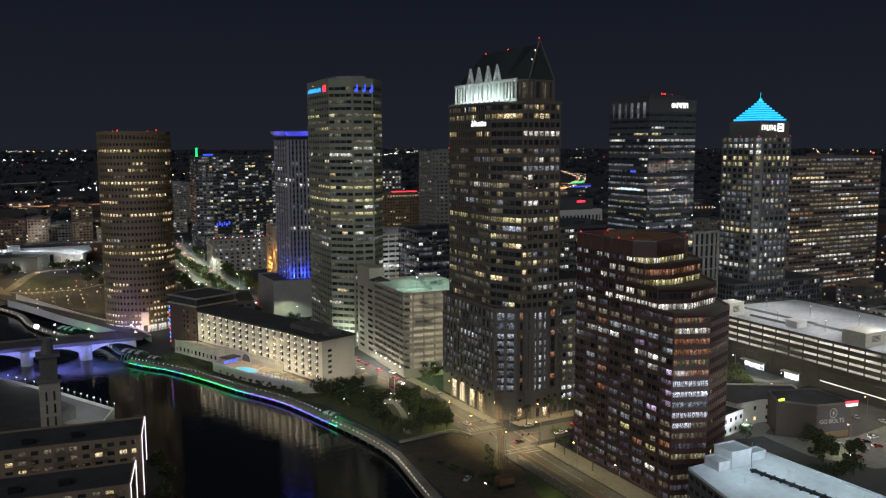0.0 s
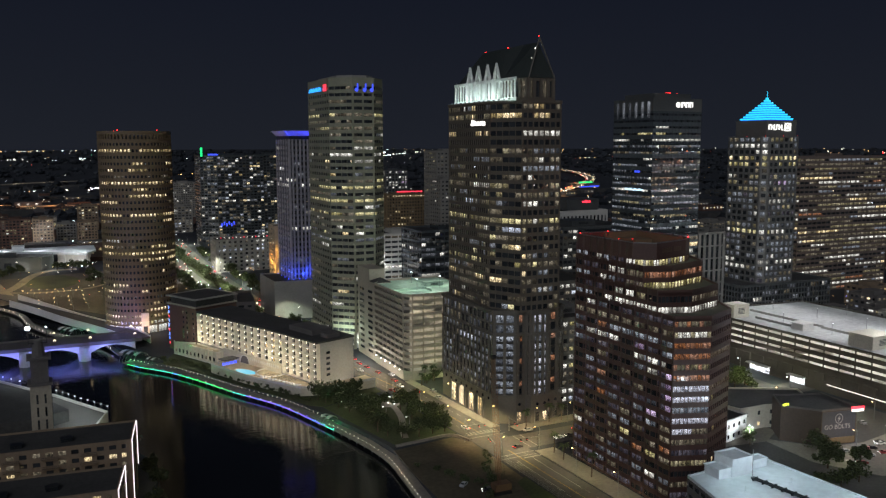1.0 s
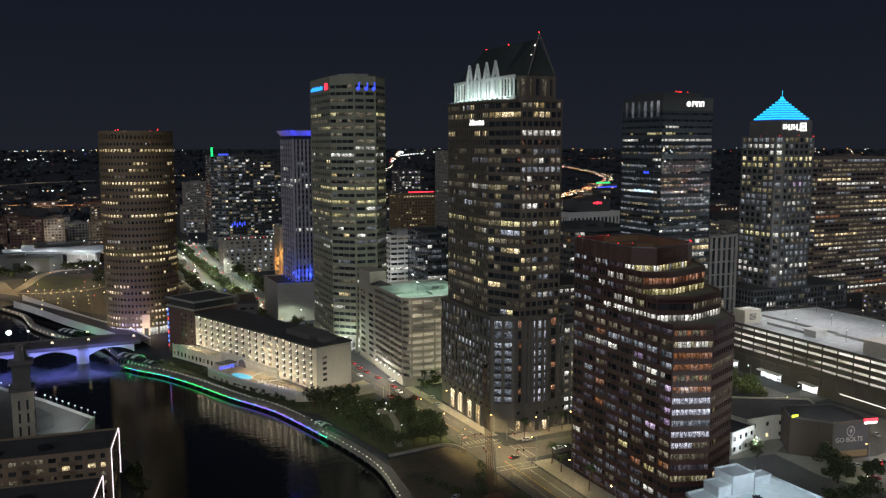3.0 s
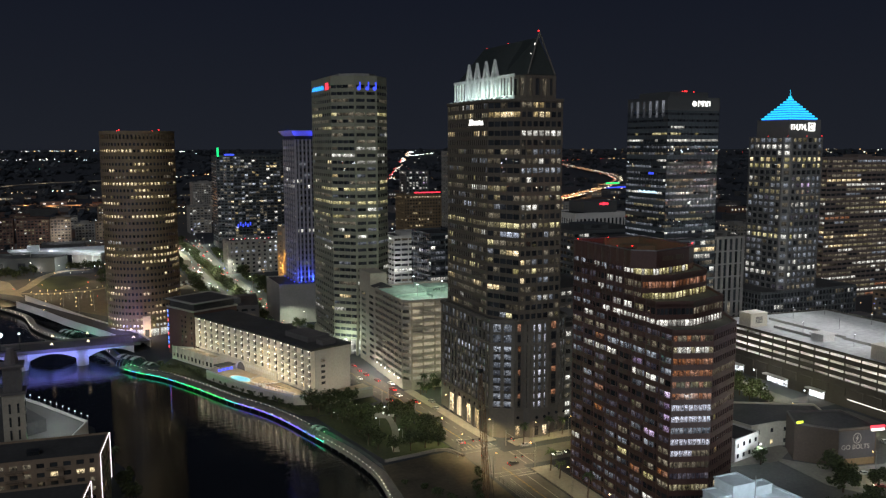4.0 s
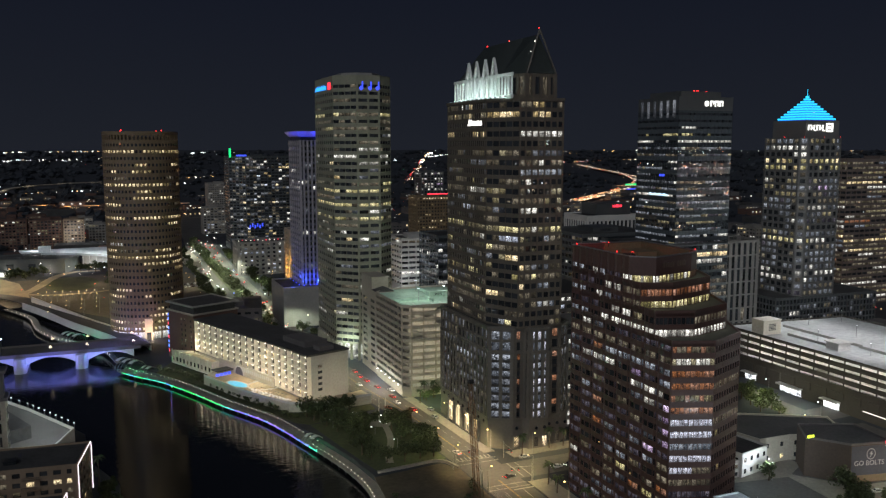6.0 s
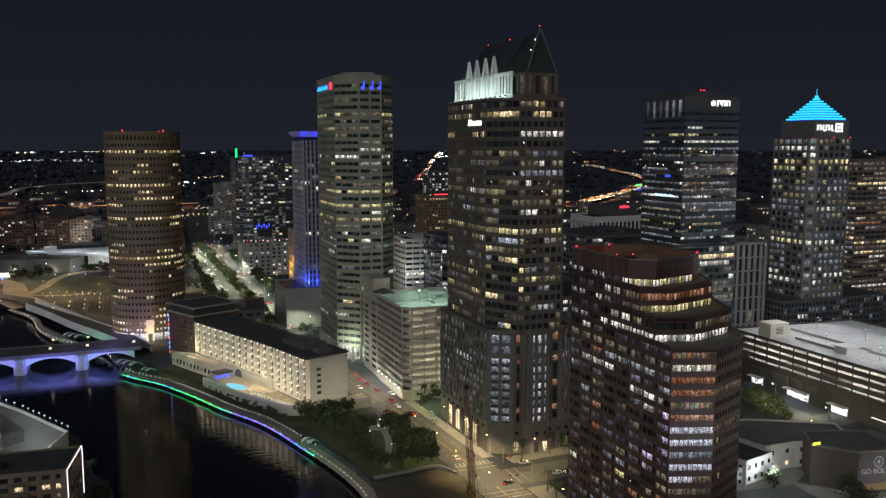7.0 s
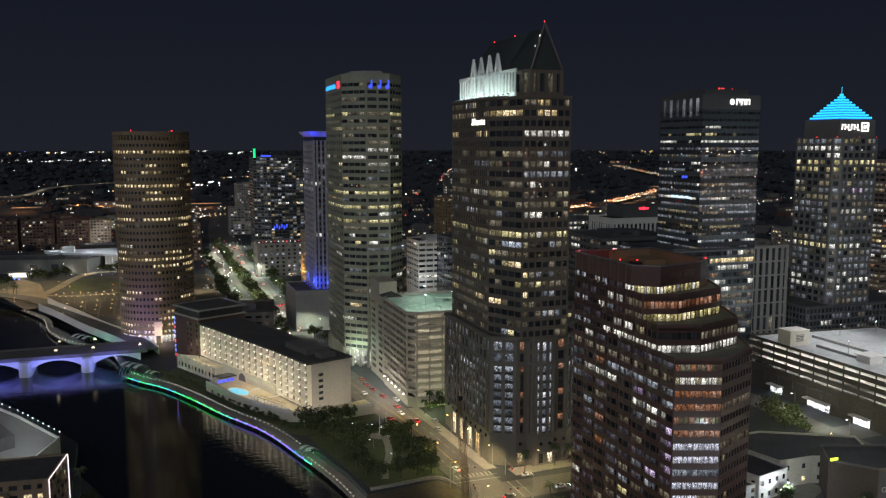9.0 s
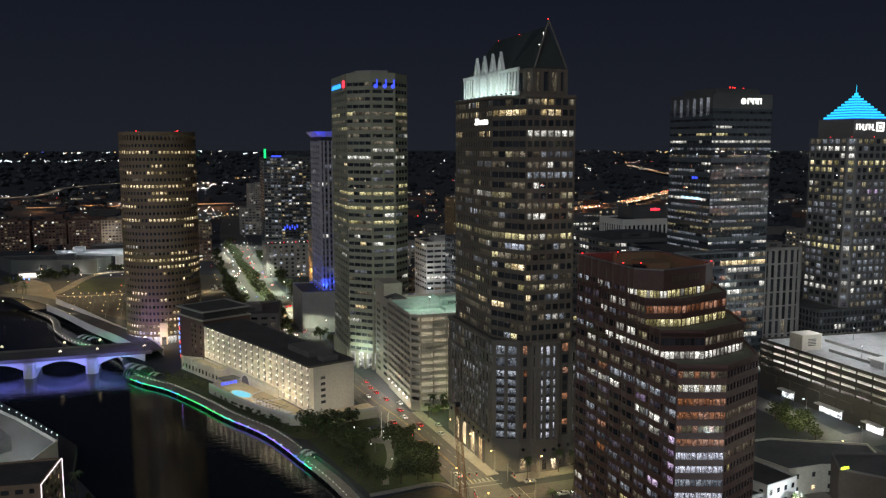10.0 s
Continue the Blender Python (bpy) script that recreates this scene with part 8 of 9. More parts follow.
old, otop = block("old_hotel", "old brown hotel with lit cornice and red roof lights", rect(405, 1000, 459, 1030), 4, 16, 4.0, "tan_concrete", {"dark": 6, "warm": 0.8, "dim": 1}, 4, 2.0, 0.45, 0.2, {15: {"shop": 5, "dark": 1}}, seed=13)
g = Geo()
g.box(420, 1001, otop + 3, 455, 1002, otop + 4.2)
part("roof_lights", g, "redsign", old, "red roof lights")
block("far_tower", "dark far tower with pinkish lit windows", rect(523, 1300, 563, 1330), 4, 20, 4.2, "dark_stone", {"dark": 2, "white": 2, "violet": 0.6}, 6, 2.5, 0.6, 0.5, seed=14)
yel, ytop = block("yellowish_tower", "tall beige tower with stepped top and few lit windows", rect(428, 900, 468, 935), 4, 27, 4.4, "beige_stone", {"dark": 8, "yellow": 0.6, "dim": 1}, 5, 2.2, 0.4, 0.3, seed=15, category="skyscraper")
beacon(yel, (452, 901, ytop + 4), 0.7)
block("beige_office", "beige office block with small lit windows", rect(413, 858, 440, 890), 4, 20, 4.4, "beige_stone", {"dark": 8, "white": 0.4, "dim": 1}, 5, 2.2, 0.4, 0.3, seed=16)
court, jtop = block("fluted_building", "pale building with vertical fluted piers and red roof sign", rect(433, 650, 487, 690), 4, 1, 66, "white_concrete", {"dark": 1}, 4.2, 1.9, 0.88, 0.2, seed=17)
g = Geo()
g.box(445, 655, jtop + 1, 480, 680, jtop + 11)
part("attic", g, "dark_stone", court)
g = Geo()
g.tube((466, 654.6, jtop + 8.6), (466, 654.9, jtop + 8.6), 1.4, n=10)
for k in range(4):
    g.box(461.5 + k * 2.4, 654.6, jtop + 7.6, 463.4 + k * 2.4, 654.9, jtop + 9.4)
part("sign", g, "redsign", court, "red lit sign blocks")
block("low_office", "low office with rows of lit windows", rect(395, 700, 455, 740), 4, 14, 4.4, "dark_stone", {"dark": 2, "yellow": 1, "white": 1, "dim": 1}, 4, 1.2, 0.5, 0.4, seed=18)
block("grey_podium", "grey office podium beside the corner tower", rect(232, 346, 262, 390), 4, 10, 4.2, "grey_concrete", OFFICE, 4, 1.2, 0.5, 0.4, seed=19)
block("grey_office", "mid-rise grey office with scattered lights", rect(236, 410, 300, 460), 4, 12, 4.0, "dark_concrete", OFFICE, 4, 1.2, 0.5, 0.4, seed=20)
avgar, _ = block("avenue_garage", "grey parking block with lit slots beside the avenue", rect(166, 862, 222, 892), 4, 8, 4.0, "grey_concrete", {"dark": 3, "dim": 1.2, "cool": 1.4, "white": 0.6}, 5.6, 3.2, 0.5, 0.2, seed=21)
mus, mtop = block("museum", "long dark grey museum hall with a plain front", [(-90, 1010), (-74, 972), (7.5, 951), (18.7, 967), (20, 1004)], 4, 1, 13, "museum_wall", {"dark": 4, "dim": 1}, 20, 14, 0.4, 0.2, seed=22, roofing="roof_felt")
hall = thing("white_canopy", (20, 985, 4), "long white canopy roof over a bright museum terrace", "canopy")
g = Geo()
g.prism([(-40, 1034), (-36, 1016), (22, 982), (51, 958), (62, 990), (62, 1034)], 17.0, 19.2)
part("canopy_roof", g, "white_roof", hall, "white flat canopy roof")
g = Geo()
g.prism([(24, 1020), (24, 985), (52, 968), (58, 1020)], 4, 17.0)
part("gallery_wall", g, "white_concrete", hall)
for k in range(5):
    x, y = 24 + 6.4 * k, 978.5 - 4.6 * k
    g = Geo()
    g.tube((x, y, 4), (x, y, 17), 0.4, n=8)
    part("column", g, "white_concrete", hall)
g = Geo()
g.prism([(-20, 1024), (-20, 1012), (-8, 1008), (-8, 1024)], 19.2, 24)
part("roof_house", g, "white_roof", hall)
for x, y, z, w in ((34, 963, 12, 3600), (47, 957, 11, 3600), (30, 985, 27, 8000), (48, 975, 27, 9000), (-25, 1018, 26, 6000), (5, 1005, 26, 6000), (16, 955, 7, 2500)):
    glow("canopy_light", (x, y, z), w, (0.95, 0.97, 1.0))
for k, (x, y) in enumerate(((-120, 1180), (-78, 1172), (-38, 1165), (0, 1160), (28, 1210), (52, 1180), (80, 1150), (106, 1180))):
    block("apartment_house", "brown mid-rise apartment house with scattered lit windows" if k < 4 else "mid-rise apartment house with scattered lit windows", rect(x, y, x + (37 if k < 3 else 24), y + 22), 4, 10 if k < 4 else 6 + k % 3, 3.6, "brick" if k < 3 else "flat_render" if k % 2 else "grey_concrete", {"dark": 9, "dim": 3, "olive": 1.2, "warm": 0.3, "white": 0.25}, 4, 1.6, 0.5, 0.2, seed=30 + k)
block("low_hall", "low dark flat-roofed hall behind the brick block", [(104, 640), (104, 600), (142, 592), (150, 640)], 4, 4, 4.2, "dark_concrete", {"dark": 6, "dim": 1, "warm": 0.4}, 6, 2.5, 0.4, 0.2, seed=45)
rng = random.Random(4)
FILL = [(205, 940), (250, 960), (300, 900), (330, 960), (300, 780), (345, 760), (390, 800), (250, 720), (300, 720), (340, 700), (216, 660), (226, 580), (310, 560), (360, 560), (420, 560), (470, 560), (520, 590), (540, 470), (560, 420), (520, 380), (590, 450), (640, 430), (480, 390), (540, 340), (600, 360), (300, 360), (320, 400),
        (500, 760), (560, 720), (620, 680), (560, 820), (640, 800), (700, 740), (480, 900), (540, 950), (620, 1000), (700, 900), (780, 820), (860, 760), (290, 1100), (350, 1120), (420, 1150), (500, 1150), (600, 1180), (180, 1280), (240, 1320), (320, 1300), (700, 1100), (800, 1000), (900, 900),
        (720, 620), (780, 560), (760, 480), (820, 640), (880, 560), (480, 330), (470, 290), (560, 280), (210, 1200), (110, 1300), (60, 1350), (0, 1400), (-60, 1420), (90, 1010)]
for k, (x, y) in enumerate(FILL):
    w, d = rng.uniform(18, 34), rng.uniform(16, 30)
    block("city_building", rng.choice(("low city building with a few lit windows", "mid-rise city building with scattered lit windows", "plain city office with lit window rows")), rect(x, y, x + w, y + d), 4, rng.choice((3, 4, 5, 6, 8, 10)) if not (480 < x < 660 and y < 480) else 4, 3.8,
          rng.choice(("grey_concrete", "warm_grey", "dark_concrete", "flat_render", "brick")), rng.choice((HOME, OFFICE)), 5, 1.8, 0.45, 0.3, seed=60 + k)
for k in range(14):
    # lamps on the roof of the parking block and small shop signs along the avenue
    g = Geo()
    g.ball((168 + 3.9 * k, 863.5 + 2 * (k % 3), 38.3), 0.5, n=6, rows=4)
    part("roof_lamp", g, ("bulb_soft", "redsign", "bulb_soft")[k % 3], avgar)
shops = thing("lit_shop_row", (140, 980, 4), "low shop row with small coloured signs along the avenue", "shops")
g = Geo()
g.prism([(122, 1040), (126, 940), (140, 940), (138, 1040)], 4, 10)
part("wall", g, "warm_concrete", shops)
for k in range(12):
    g = Geo()
    y = 942 + k * 8
    g.box(140.0 - 0.02 * (y - 940), y, 6.4, 140.6 - 0.02 * (y - 940), y + 3.4, 8.4)
    part("shop_sign", g, ("icesign", "redsign", "limesign", "bluesign", "greensign", "whitesign")[k % 6], shops, "small lit shop sign")
for k, (x, y) in enumerate(((36, 985), (52, 1150), (75, 1130), (0, 1150), (100, 1140), (140, 860), (130, 850), (150, 1010), (190, 880), (205, 895), (230, 780), (280, 860), (330, 840), (420, 640), (500, 520), (560, 500), (470, 720))):
    glow("quarter_light", (x, y, 18), 2400 if y > 1100 else 3600, ((1.0, 0.82, 0.55), (0.75, 0.85, 1.0), (1.0, 0.75, 0.42))[k % 3])
beacon(slab, (690, 521, top + 3), 1.0)

glow("orange_wash", (177.5, 698, 14), 8000, (1.0, 0.42, 0.08))
for z in (8, 24, 42):
    glow("orange_wash", (186, 684.5, z), 4200, (1.0, 0.42, 0.08))
glow("orange_wash", (178, 696, 34), 8000, (1.0, 0.42, 0.08))
# Two added fills that brighten the white office; no lamps stand here.
glow("yard_light", (250, 628, 34), 11000, (0.95, 0.97, 1.0))
glow("yard_light", (278, 622, 24), 7000, (0.95, 0.97, 1.0))


# ---- far city: motorway, long street, woods and thousands of lights ----
M["far_white"] = lamp_mat("far_white_light", (1.0, 0.94, 0.82), 3.8)
M["far_cool"] = lamp_mat("far_cool_light", (0.8, 0.9, 1.0), 6.0)
M["far_sodium"] = lamp_mat("far_sodium_light", (1.0, 0.55, 0.2), 2.8)
M["far_red"] = lamp_mat("far_red_light", (1.0, 0.06, 0.05), 3.4)
M["far_blue"] = lamp_mat("far_blue_light", (0.1, 0.15, 1.0), 2.6)
M["far_green"] = lamp_mat("far_green_light", (0.1, 1.0, 0.4), 2.4)
M["park_bulb"] = lamp_mat("park_bulb", (1.0, 0.72, 0.38), 6)
M["park_ground"] = surface("park_ground", (0.062, 0.054, 0.040), 0.9, fine=0.3, coarse=0.02, vary=0.5)
M["street_warm"] = lamp_mat("street_warm_light", (1.0, 0.78, 0.5), 40)
M["street_cool"] = lamp_mat("street_cool_light", (0.85, 0.93, 1.0), 40)
M["street_red"] = lamp_mat("street_red_light", (1.0, 0.25, 0.12), 24)
FAR = ["far_white", "far_cool", "far_sodium", "far_red", "far_blue", "far_green", "street_warm", "street_cool", "street_red"]
for nm in FAR:
    M[nm].cycles.emission_sampling = "NONE"


def spark(g, x, y, z, r, m):
    k = len(g.v)
    g.v += [(x - r, y, z), (x, y - r, z), (x + r, y, z), (x, y + r, z), (x, y, z - r * 0.8), (x, y, z + r * 0.8)]
    for f in ((0, 1, 5), (1, 2, 5), (2, 3, 5), (3, 0, 5), (1, 0, 4), (2, 1, 4), (3, 2, 4), (0, 3, 4)):
        g.f.append(tuple(k + i for i in f))
        g.m.append(m)
        g.uv += [(0.5, 0.5)] * 3


def land_at(x, y):
    return rise(math.hypot(x, y))


def far_lights():
    rng, g = random.Random(21), Geo()

    def put(az, r, m, size=1.0, up=0.0):
        x, y = r * math.sin(radians(az)), r * math.cos(radians(az))
        spark(g, x, y, land_at(x, y) + 5 + up, r * 0.00045 * size, m)

    # broad scatter, thinner towards the dark woods
    for _ in range(520):
        r = 1150 + 3700 * rng.random() ** 0.8
        put(rng.uniform(-12, 62), r, rng.choices(range(6), [5, 2.2, 4, 0.7, 0.5, 0.3])[0], rng.uniform(0.35, 0.9))
    # lamps and signs of the streets between the nearer blocks
    for _ in range(900):
        r = 620 + 800 * rng.random()
        az = rng.uniform(-8, 58)
        x, y = r * math.sin(radians(az)), r * math.cos(radians(az))
        if math.hypot(x - 70, y - 628) > 34 and not (x < 60 and y < 760):
            spark(g, x, y, rng.choice((7, 9, 11, 14)), rng.uniform(0.28, 0.6), rng.choices(range(6), [5, 2.4, 4, 1.2, 0.5, 0.7])[0])
    # streets of lights seen end on near the horizon
    for a0, a1, r0, r1, n, mm in ((-9, 3, 4000, 4170, 110, (0, 1)), (-9, 5, 4650, 4850, 90, (0, 2, 1)), (4.5, 7.8, 4350, 4800, 40, (0, 1)), (-9, 2, 2280, 2420, 60, (0, 1, 2)), (23, 60, 4500, 4900, 150, (0, 2)), (28, 40, 3700, 4300, 90, (0, 2, 3)),
                              (19, 24, 3900, 4600, 60, (0, 1)), (-9, 3, 1440, 1500, 60, (0, 2, 1)), (6, 14, 2900, 3400, 50, (0, 2)), (35, 60, 1700, 2400, 130, (0, 2, 1)), (5, 11, 1500, 1900, 60, (0, 1, 2)), (16, 30, 1500, 2200, 110, (0, 2, 3))):
        for _ in range(n):
            t = rng.random()
            put(a0 + (a1 - a0) * t, r0 + (r1 - r0) * (rng.random() if n > 100 else t) + rng.uniform(-25, 25), rng.choice(mm), rng.choice((0.5, 0.7, 0.9, 1.6)))
    # the long straight street, headlights and tail lights
    line = [(961, 2572), (1197, 3143), (1424, 3678), (1676, 4233), (1790, 4440)]
    for _ in range(300):
        i = rng.randrange(4)
        t = rng.random()
        x, y = along(line[i], line[i + 1], t)
        x += rng.uniform(-14, 14)
        spark(g, x, y, land_at(x, y) + 5, rng.uniform(0.7, 1.6) * (1 + 0.4 * i), 3 if x < along(line[i], line[i + 1], t)[0] - 6 and i < 2 else rng.choice((0, 0, 1, 2)))
    # floodlit yards
    for x, y, n, w, mm in ((165, 2350, 14, 40, (7, 7, 6)), (215, 2530, 16, 60, (7, 6)), (150, 1680, 12, 26, (1, 7, 0)), (146, 1500, 14, 22, (0, 2, 1)), (240, 1700, 10, 40, (0, 1)), (-100, 1300, 14, 40, (0, 1, 3)), (-60, 1260, 12, 60, (1, 0)), (1250, 2500, 16, 120, (6, 2, 7)), (1500, 2900, 18, 150, (6, 7, 8)), (900, 1500, 20, 90, (2, 2, 0, 3)), (720, 1250, 18, 80, (2, 0, 5, 3))):
        for _ in range(n):
            xx, yy = x + rng.uniform(-w, w), y + rng.uniform(-w, w) * 0.4
            spark(g, xx, yy, land_at(xx, yy) + rng.uniform(6, 16), rng.uniform(0.35, 0.75) * y / 1500, rng.choice(mm))
    # the southern city, which only the glass fronts and the river mirror
    for k in range(7200):
        az, r = rng.uniform(100, 345) if k < 5000 else rng.uniform(115, 165), 420 + 2600 * rng.random()
        if az > 290 and r < 1100:
            continue
        x, y = r * math.sin(radians(az)), r * math.cos(radians(az))
        spark(g, x, y, 8 + 70 * rng.random() ** 3, r * 0.0006 * rng.uniform(0.5, 1.5), rng.choice((6, 6, 7, 7, 8)))
    solid("distant_lights", g, FAR, "thousands of small lights of the far city", "city lights", "stuff", (0, 0, 0))


far_lights()


MOTORWAY = smooth([(700, 1420), (860, 1530), (1032, 1657), (1179, 1792), (1368, 1975), (1560, 2190), (1690, 2420), (1800, 2760), (1900, 3100)], 6)


def motorway():
    line = MOTORWAY
    g = Geo()
    pts = [Vector(p) for p in line]
    for p, q in zip(pts, pts[1:]):
        d = (q - p).normalized()
        w = Vector((-d.y, d.x)) * 14
        za, zb = land_at(p.x, p.y) + 6, land_at(q.x, q.y) + 6
        g.face([(p.x - w.x, p.y - w.y, za), (q.x - w.x, q.y - w.y, zb), (q.x + w.x, q.y + w.y, zb), (p.x + w.x, p.y + w.y, za)][::1])
    ob = solid("motorway", g, "motorway_road", "wide motorway lit orange by sodium lamps", kind="structure", base=(1032, 1657, 4))
    rng, s = random.Random(3), Geo()
    for p, q in zip(pts, pts[1:]):
        d = (q - p).normalized()
        w = Vector((-d.y, d.x))
        for _ in range(9):
            t, off = rng.random(), rng.choice((-11, -7, 7, 11, -15, 15))
            c = p + (q - p) * t + w * off
            spark(s, c.x, c.y, land_at(c.x, c.y) + 7.2, rng.uniform(0.6, 1.3), rng.choice((0, 0, 2)) if off < 0 else rng.choice((3, 2, 2, 0)))
    solid("motorway_traffic", s, FAR, "head and tail lights of far motorway traffic", "traffic", "stuff", (0, 0, 0))
    for k in range(4, len(pts), 3):
        p = pts[k]
        if p.y > 2030:
            continue
        down_light("motorway_light", (p.x, p.y, land_at(p.x, p.y) + 34), 330000, (1.0, 0.5, 0.2), 120)
    g = Geo()
    strip(g, [(-180, 1885), (-20, 1878), (90, 1885), (220, 1890)], 9, 11, 0, 1.5)
    solid("viaduct", g, "warm_concrete", "far viaduct lit orange", kind="structure")
    for x in (-160, -110, -60, -10, 40, 90, 140, 190):
        glow("viaduct_light", (x, 1862, 17), 26000, (1.0, 0.40, 0.14))
    g = Geo()
    strip(g, smooth([(-330, 1960), (-188, 2015), (-165, 2200), (-152, 2410), (-38, 2630), (160, 2760)], 4), 8, 26, 0, 2.0)
    solid("viaduct", g, "warm_concrete", "far curved flyover under white lamps", kind="structure")
    for x, y in ((-230, 1985), (-180, 2080), (-165, 2260), (-120, 2470), (-40, 2610), (60, 2680)):
        glow("flyover_light", (x, y, 40), 15000, (1.0, 0.85, 0.6))


M["motorway_road"] = surface("motorway_road", (0.16, 0.15, 0.14), 0.8, fine=0.1, coarse=0.01)
motorway()


def far_woods():
    rng, g = random.Random(6), Geo()
    for _ in range(2600):
        az, r = rng.uniform(-14, 64), 1100 + 3600 * rng.random() ** 0.7
        x, y = r * math.sin(radians(az)), r * math.cos(radians(az))
        if abs(x - 165) < 45 and y < 1900:
            continue
        if min(math.hypot(x - u, y - v) for u, v in MOTORWAY) < 75 or any(math.hypot(x - u * 0.93, y - v * 0.93) < 60 for u, v in MOTORWAY):
            continue
        s = rng.uniform(5, 10) * (1 + r / 4000)
        z = land_at(x, y)
        k = len(g.v)
        n = 6
        for zz, rr in ((0.0, 0.8), (0.55, 1.0), (1.0, 0.45)):
            for i in range(n):
                a = math.tau * i / n + zz
                q = rr * s * rng.uniform(0.7, 1.25)
                g.v.append((x + q * math.cos(a), y + q * math.sin(a), z + zz * s * rng.uniform(0.8, 1.1)))
        for lvl in range(2):
            for i in range(n):
                j = (i + 1) % n
                g.f.append((k + lvl * n + i, k + lvl * n + j, k + lvl * n + n + j, k + lvl * n + n + i))
        g.f.append(tuple(range(k + 2 * n, k + 3 * n)))
        g.m += [0] * (2 * n + 1)
        g.uv += [(0.5, 0.5)] * (8 * n + n)
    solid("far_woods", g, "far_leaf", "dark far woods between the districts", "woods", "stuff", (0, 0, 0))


far_woods()
hall_far = thing("far_hall", (1400, 1990, 8), "far hall with blue and green light bands beside the motorway", "building")
g = Geo()
g.box(1370, 1990, 4, 1450, 2040, 20)
part("wall", g, "dark_concrete", hall_far)
for x0, x1, z, mat in ((1372, 1412, 9, "blue"), (1415, 1448, 10, "blue"), (1380, 1425, 22, "greensign")):
    g = Geo()
    g.box(x0, 1988.5, z, x1, 1989.6, z + 4)
    part("light_band", g, mat, hall_far, "glowing light band")


def far_roofs():
    """Low far houses, too small to pick apart."""
    rng, g = random.Random(44), Geo()
    for _ in range(380):
        az, r = rng.uniform(-12, 62), 1000 + 1300 * rng.random() ** 0.8
        x, y = r * math.sin(radians(az)), r * math.cos(radians(az))
        if abs(x - 165) < 40:
            continue
        w, d, h, z = rng.uniform(7, 26), rng.uniform(7, 22), rng.uniform(4, 11), land_at(x, y)
        g.box(x - w, y - d, z, x + w, y + d, z + h, rng.choice((0, 1, 2)))
        if rng.random() < 0.55:
            n = rng.randrange(2, 7)
            for k in range(n):
                xx = x - w + 2 * w * (k + 0.3) / n
                g.face([(xx, y - d - 0.2, z + h * 0.4), (xx + w * 0.6 / n, y - d - 0.2, z + h * 0.4), (xx + w * 0.6 / n, y - d - 0.2, z + h * 0.75), (xx, y - d - 0.2, z + h * 0.75)], rng.choice((3, 4)))
    solid("far_houses", g, ["dark_concrete", "brick", "roof_felt", "warm", "white"], "low far houses with lit windows", "houses", "stuff", (0, 0, 0))


far_roofs()


def lamp_field(x0, y0, x1, y1, nx, ny, mat, group, seed):
    """Rows of parking lamps on the north bank."""
    rng = random.Random(seed)
    for i in range(nx):
        for j in range(ny):
            x, y = x0 + (x1 - x0) * i / max(1, nx - 1) + rng.uniform(-4, 4), y0 + (y1 - y0) * j / max(1, ny - 1) + rng.uniform(-4, 4)
            street_lamp((x, y, 4), 180, mat, 5.5, "low parking lamp with warm lantern", group)


for x, y in ((10, 720), (45, 700), (20, 790), (52, 780), (-5, 860), (40, 860), (-30, 905), (70, 900), (110, 720), (105, 800)):
    down_light("parking_light", (x, y, 14), 13000, (1.0, 0.78, 0.46), 150)
g = Geo()
g.prism([(62, 664), (-8, 770), (-40, 830), (-60, 900), (60, 925), (125, 900), (128, 680)], 3.9, 4.1)
solid("riverside_park", g, "park_ground", "dim riverside park and parking ground", kind="structure", base=(40, 800, 4))


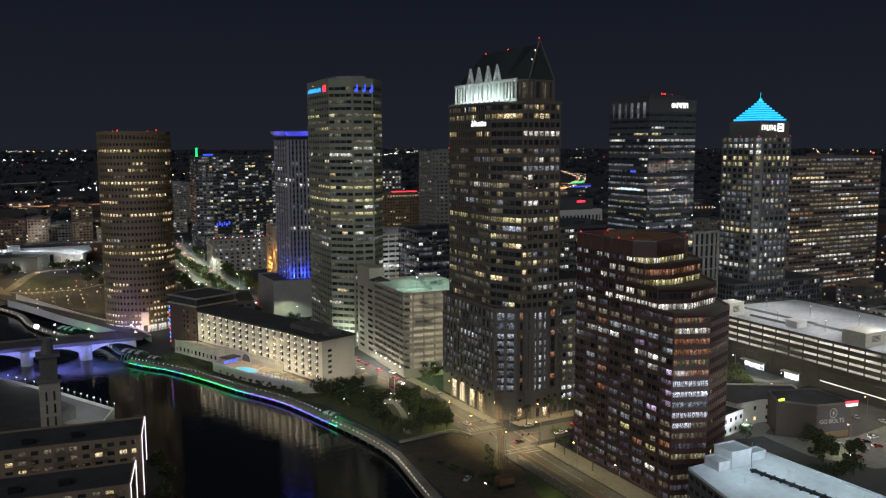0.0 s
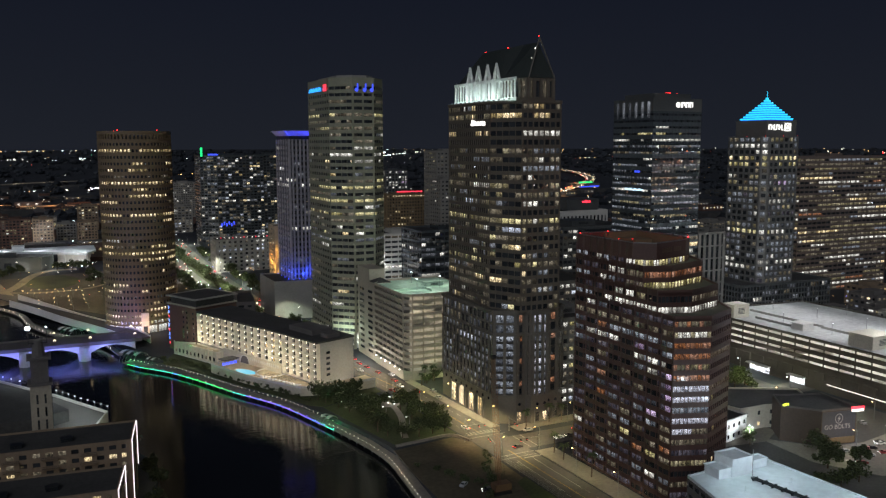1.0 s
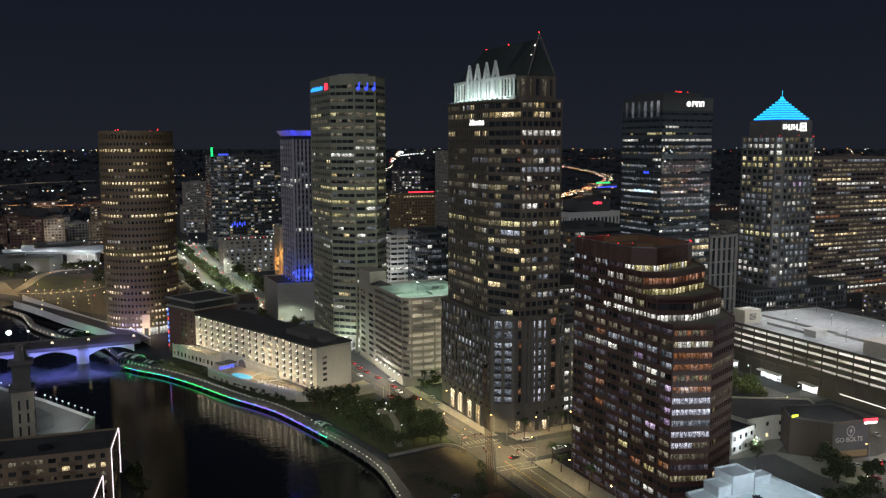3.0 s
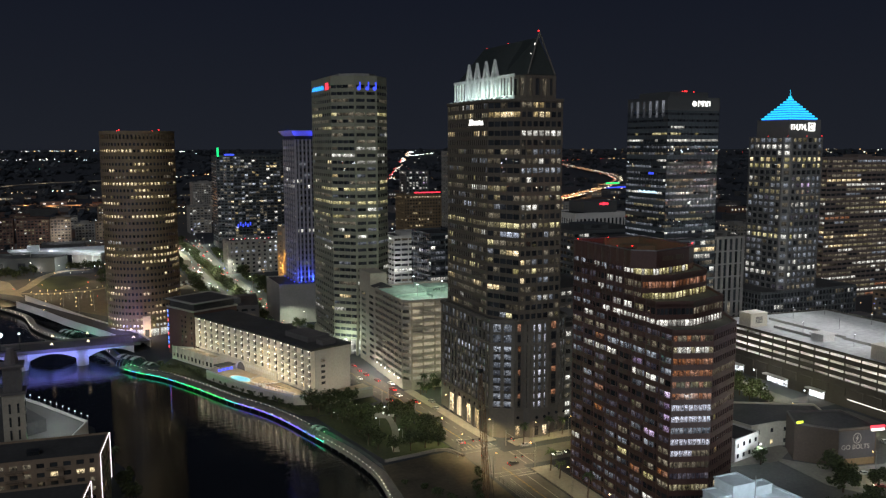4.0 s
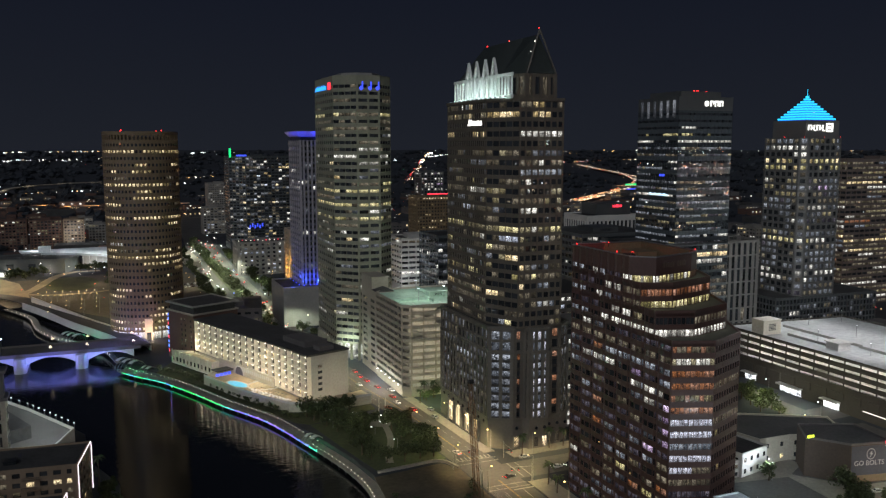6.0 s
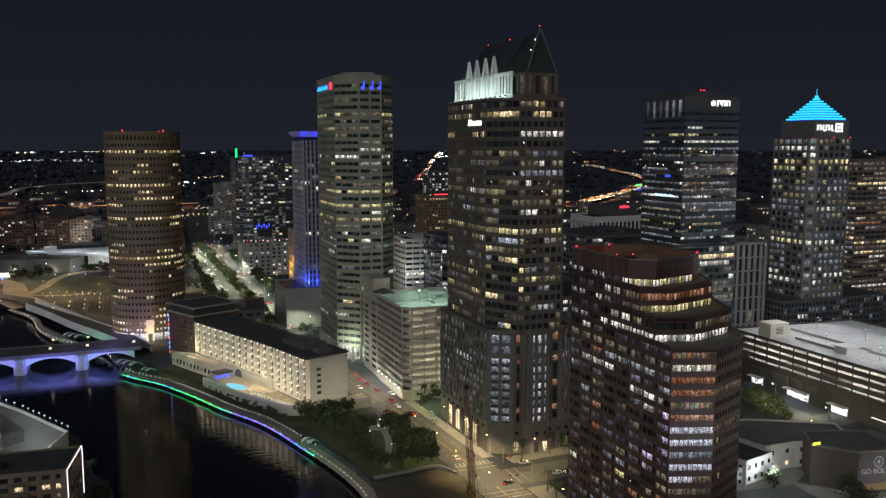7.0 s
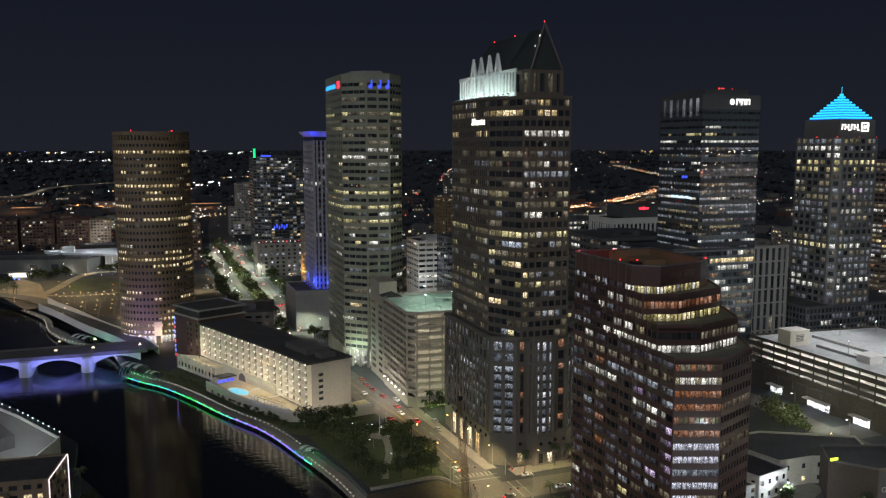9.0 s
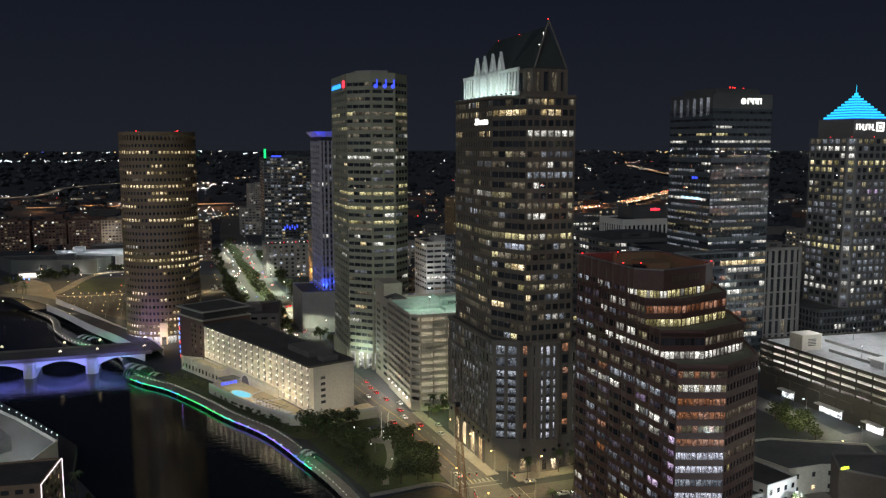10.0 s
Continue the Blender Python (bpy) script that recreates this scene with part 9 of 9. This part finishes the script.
def north_park():
    """Promenade, lawn, parking rows and kiosk between the river road and the museum."""
    g = Geo()
    g.prism([(-78, 890), (-27, 757), (-8, 768), (-20, 832), (-30, 890), (-50, 930)], 3.9, 4.16)
    strip(g, smooth([(-22, 826), (-13, 858), (-2, 915), (14, 948), (40, 952)], 5), 4.5, 4.18)
    strip(g, smooth([(-20, 822), (5, 812), (40, 816), (60, 835)], 5), 2.2, 4.17)
    solid("promenade", g, "promenade_paving", "pale paved promenade and paths under warm lamps", kind="structure", base=(-20, 830, 4))
    g = Geo()
    g.prism([(16 + 23 * math.cos(t), 872 + 44 * math.sin(t)) for t in [math.tau * k / 28 for k in range(28)]], 3.9, 4.14)
    solid("lawn", g, "grass", "dark oval lawn before the museum", kind="structure", base=(16, 872, 4))
    # the white wedge that rises along the river road
    g = Geo()
    p, q = Vector((32, 667)), Vector((-11, 757))
    w = Vector((0.9, 0.43))
    for o in (Vector((0, 0)), Vector((w.x, w.y)).normalized() * 0.8):
        g.face([(p.x + o.x, p.y + o.y, 4), (q.x + o.x, q.y + o.y, 4), (q.x + o.x, q.y + o.y, 12.6), (p.x + o.x, p.y + o.y, 8.8)])
    o = Vector((w.x, w.y)).normalized() * 0.8
    g.face([(p.x, p.y, 8.8), (q.x, q.y, 12.6), (q.x + o.x, q.y + o.y, 12.6), (p.x + o.x, p.y + o.y, 8.8)])
    g.face([(q.x, q.y, 4), (q.x + o.x, q.y + o.y, 4), (q.x + o.x, q.y + o.y, 12.6), (q.x, q.y, 12.6)])
    solid("wedge_wall", g, "white_concrete", "white wedge-shaped concrete wall along the river road", "wall")
    rows = [(-6 + 6.2 * k, 792 + 3 * math.sin(k)) for k in range(8)] + [(-2 + 4.6 * k, 776 + 2 * math.cos(k)) for k in range(10)] + [(6 + 11 * i, 742 - 20 * j + 3 * i) for i in range(4) for j in range(3)] + [(52, 760), (56, 780), (50, 800), (-10, 862), (-2, 905), (20, 938), (34, 940)]
    for x, y in rows:
        street_lamp((x, y, 4), 180, "park_bulb", 5.5, "low parking lamp with warm lantern", "parking lamps")
    ob = thing("kiosk", (-52, 940, 4), "small white riverside kiosk with a bright lit front", "kiosk")
    g = Geo()
    g.box(-62, 934, 4, -42, 944, 9.5)
    part("wall", g, "white_concrete", ob)
    g = Geo()
    g.box(-61.5, 933.4, 5.5, -42.5, 933.9, 9.2)
    part("lit_front", g, "kiosk_front", ob, "bright white lit front")
    g = Geo()
    g.box(-63, 931, 9.5, -41, 945, 10.1)
    part("roof", g, "grey_concrete", ob)
    for k in range(4):
        g = Geo()
        g.ball((-62 + 4.5 * k, 908 - 3.5 * k, 8.5), 0.8, n=6, rows=4)
        part("blue_lamp", g, "led_blue", ob, "blue garland lamp")
    for k, (x, y) in enumerate(((-52, 846), (-46, 838), (-56, 856), (-48, 860), (-60, 872), (-42, 828))):
        palm((x, y, 4.1), 7 + k % 3, 30 + k)
    src = tree(330, 5.2, 8.0, "dark round-crowned tree near the museum", (0, -1300, 4), 420, 0.8, "museum trees")
    rng = random.Random(52)
    for x, y in ((-40, 918), (-30, 926), (-20, 934), (-36, 930), (-12, 938), (-66, 905), (-58, 898), (-26, 916), (-70, 915), (48, 850), (56, 868), (60, 820), (50, 890), (62, 770), (64, 742)):
        s = rng.uniform(0.7, 1.1)
        c = copy_thing(src, pose(x, y, 4, 0, 0, rng.uniform(0, 360)) @ Matrix.Scale(s, 4))
        c.scale = (s, s, s)
    for ch in list(src.children_recursive):
        bpy.data.objects.remove(ch)
    bpy.data.objects.remove(src)
    red, rtop = block("neon_building", "dark mid-rise with red neon roof lines", rect(-150, 1215, -96, 1245), 4, 8, 3.8, "brick", {"dark": 5, "dim": 2, "warm": 0.6}, 5, 1.8, 0.45, 0.3, seed=140)
    for z in (rtop + 1.4, rtop - 9, 10.5):
        g = Geo()
        g.box(-150, 1214.0, z, -96.5, 1214.6, z + 0.9)
        part("neon_line", g, "redsign" if z > 11 else "whitesign", red, "glowing neon line")


M["promenade_paving"] = surface("promenade_paving", (0.26, 0.21, 0.14), 0.9, fine=0.3, coarse=0.06, vary=0.4)
M["kiosk_front"] = lamp_mat("kiosk_front", (1.0, 0.97, 0.92), 1.6)
north_park()
for x, y, w in ((-45, 840, 4200), (-30, 800, 3600), (-36, 880, 4200), (-8, 880, 2600), (10, 944, 3200), (0, 815, 1500), (30, 815, 1500), (-52, 928, 1500)):
    glow("promenade_light", (x, y, 9), w, (1.0, 0.80, 0.50))
for x, y in ((-10, 950), (-45, 962)):
    glow("museum_light", (x, y, 7), 2600, (1.0, 0.92, 0.8))
glow("kiosk_palm_light", (-50, 850, 6), 900, (0.9, 1.0, 0.6))
glow("estate_floodlight", (12, 1150, 26), 6000, (0.8, 0.88, 1.0))


def plot_edge():
    """Bushes, a grass strip and a wire fence between the bare plot and the street."""
    g = Geo()
    g.prism([(160, 236), (171.4, 236), (171.6, 274), (166, 270)], 3.9, 4.15)
    solid("verge", g, "grass", "green grass verge beside the street", kind="structure", base=(166, 250, 4))
    rng = random.Random(73)
    for k in range(20):
        x, y = (along((169, 300), (150, 262), k / 11) if k < 12 else along((140, 300), (152, 276), (k - 12) / 7))
        x, y, r = x + rng.uniform(-2, 2), y + rng.uniform(-2, 2), rng.uniform(1.2, 2.4)
        ob = thing("shrub", (x, y, 4.1), "dark unkempt shrub on the bare plot", "shrub", "plot shrubs")
        t, g = tree_mesh(700 + k, r, r * 1.5, 150, 0.4)
        g.v = [(vx + x, vy + y, vz + 4.1 - r * 0.4) for vx, vy, vz in g.v]
        part("leaves", g, "leaf", ob)
    ob = thing("wire_fence", (172, 265, 4), "thin wire fence along the pavement", "fence")
    for k in range(16):
        g = Geo()
        g.tube((172.1, 238 + 3.4 * k, 4), (172.1, 238 + 3.4 * k, 6.2), 0.06, n=5)
        part("post", g, "steel", ob)
    for z in (4.5, 5.3, 6.1):
        g = Geo()
        g.tube((172.1, 238, z), (172.1, 289, z), 0.025, n=4)
        part("rail", g, "steel", ob)


plot_edge()
glow("verge_light", (167.5, 250, 8), 500, (0.85, 1.0, 0.3))
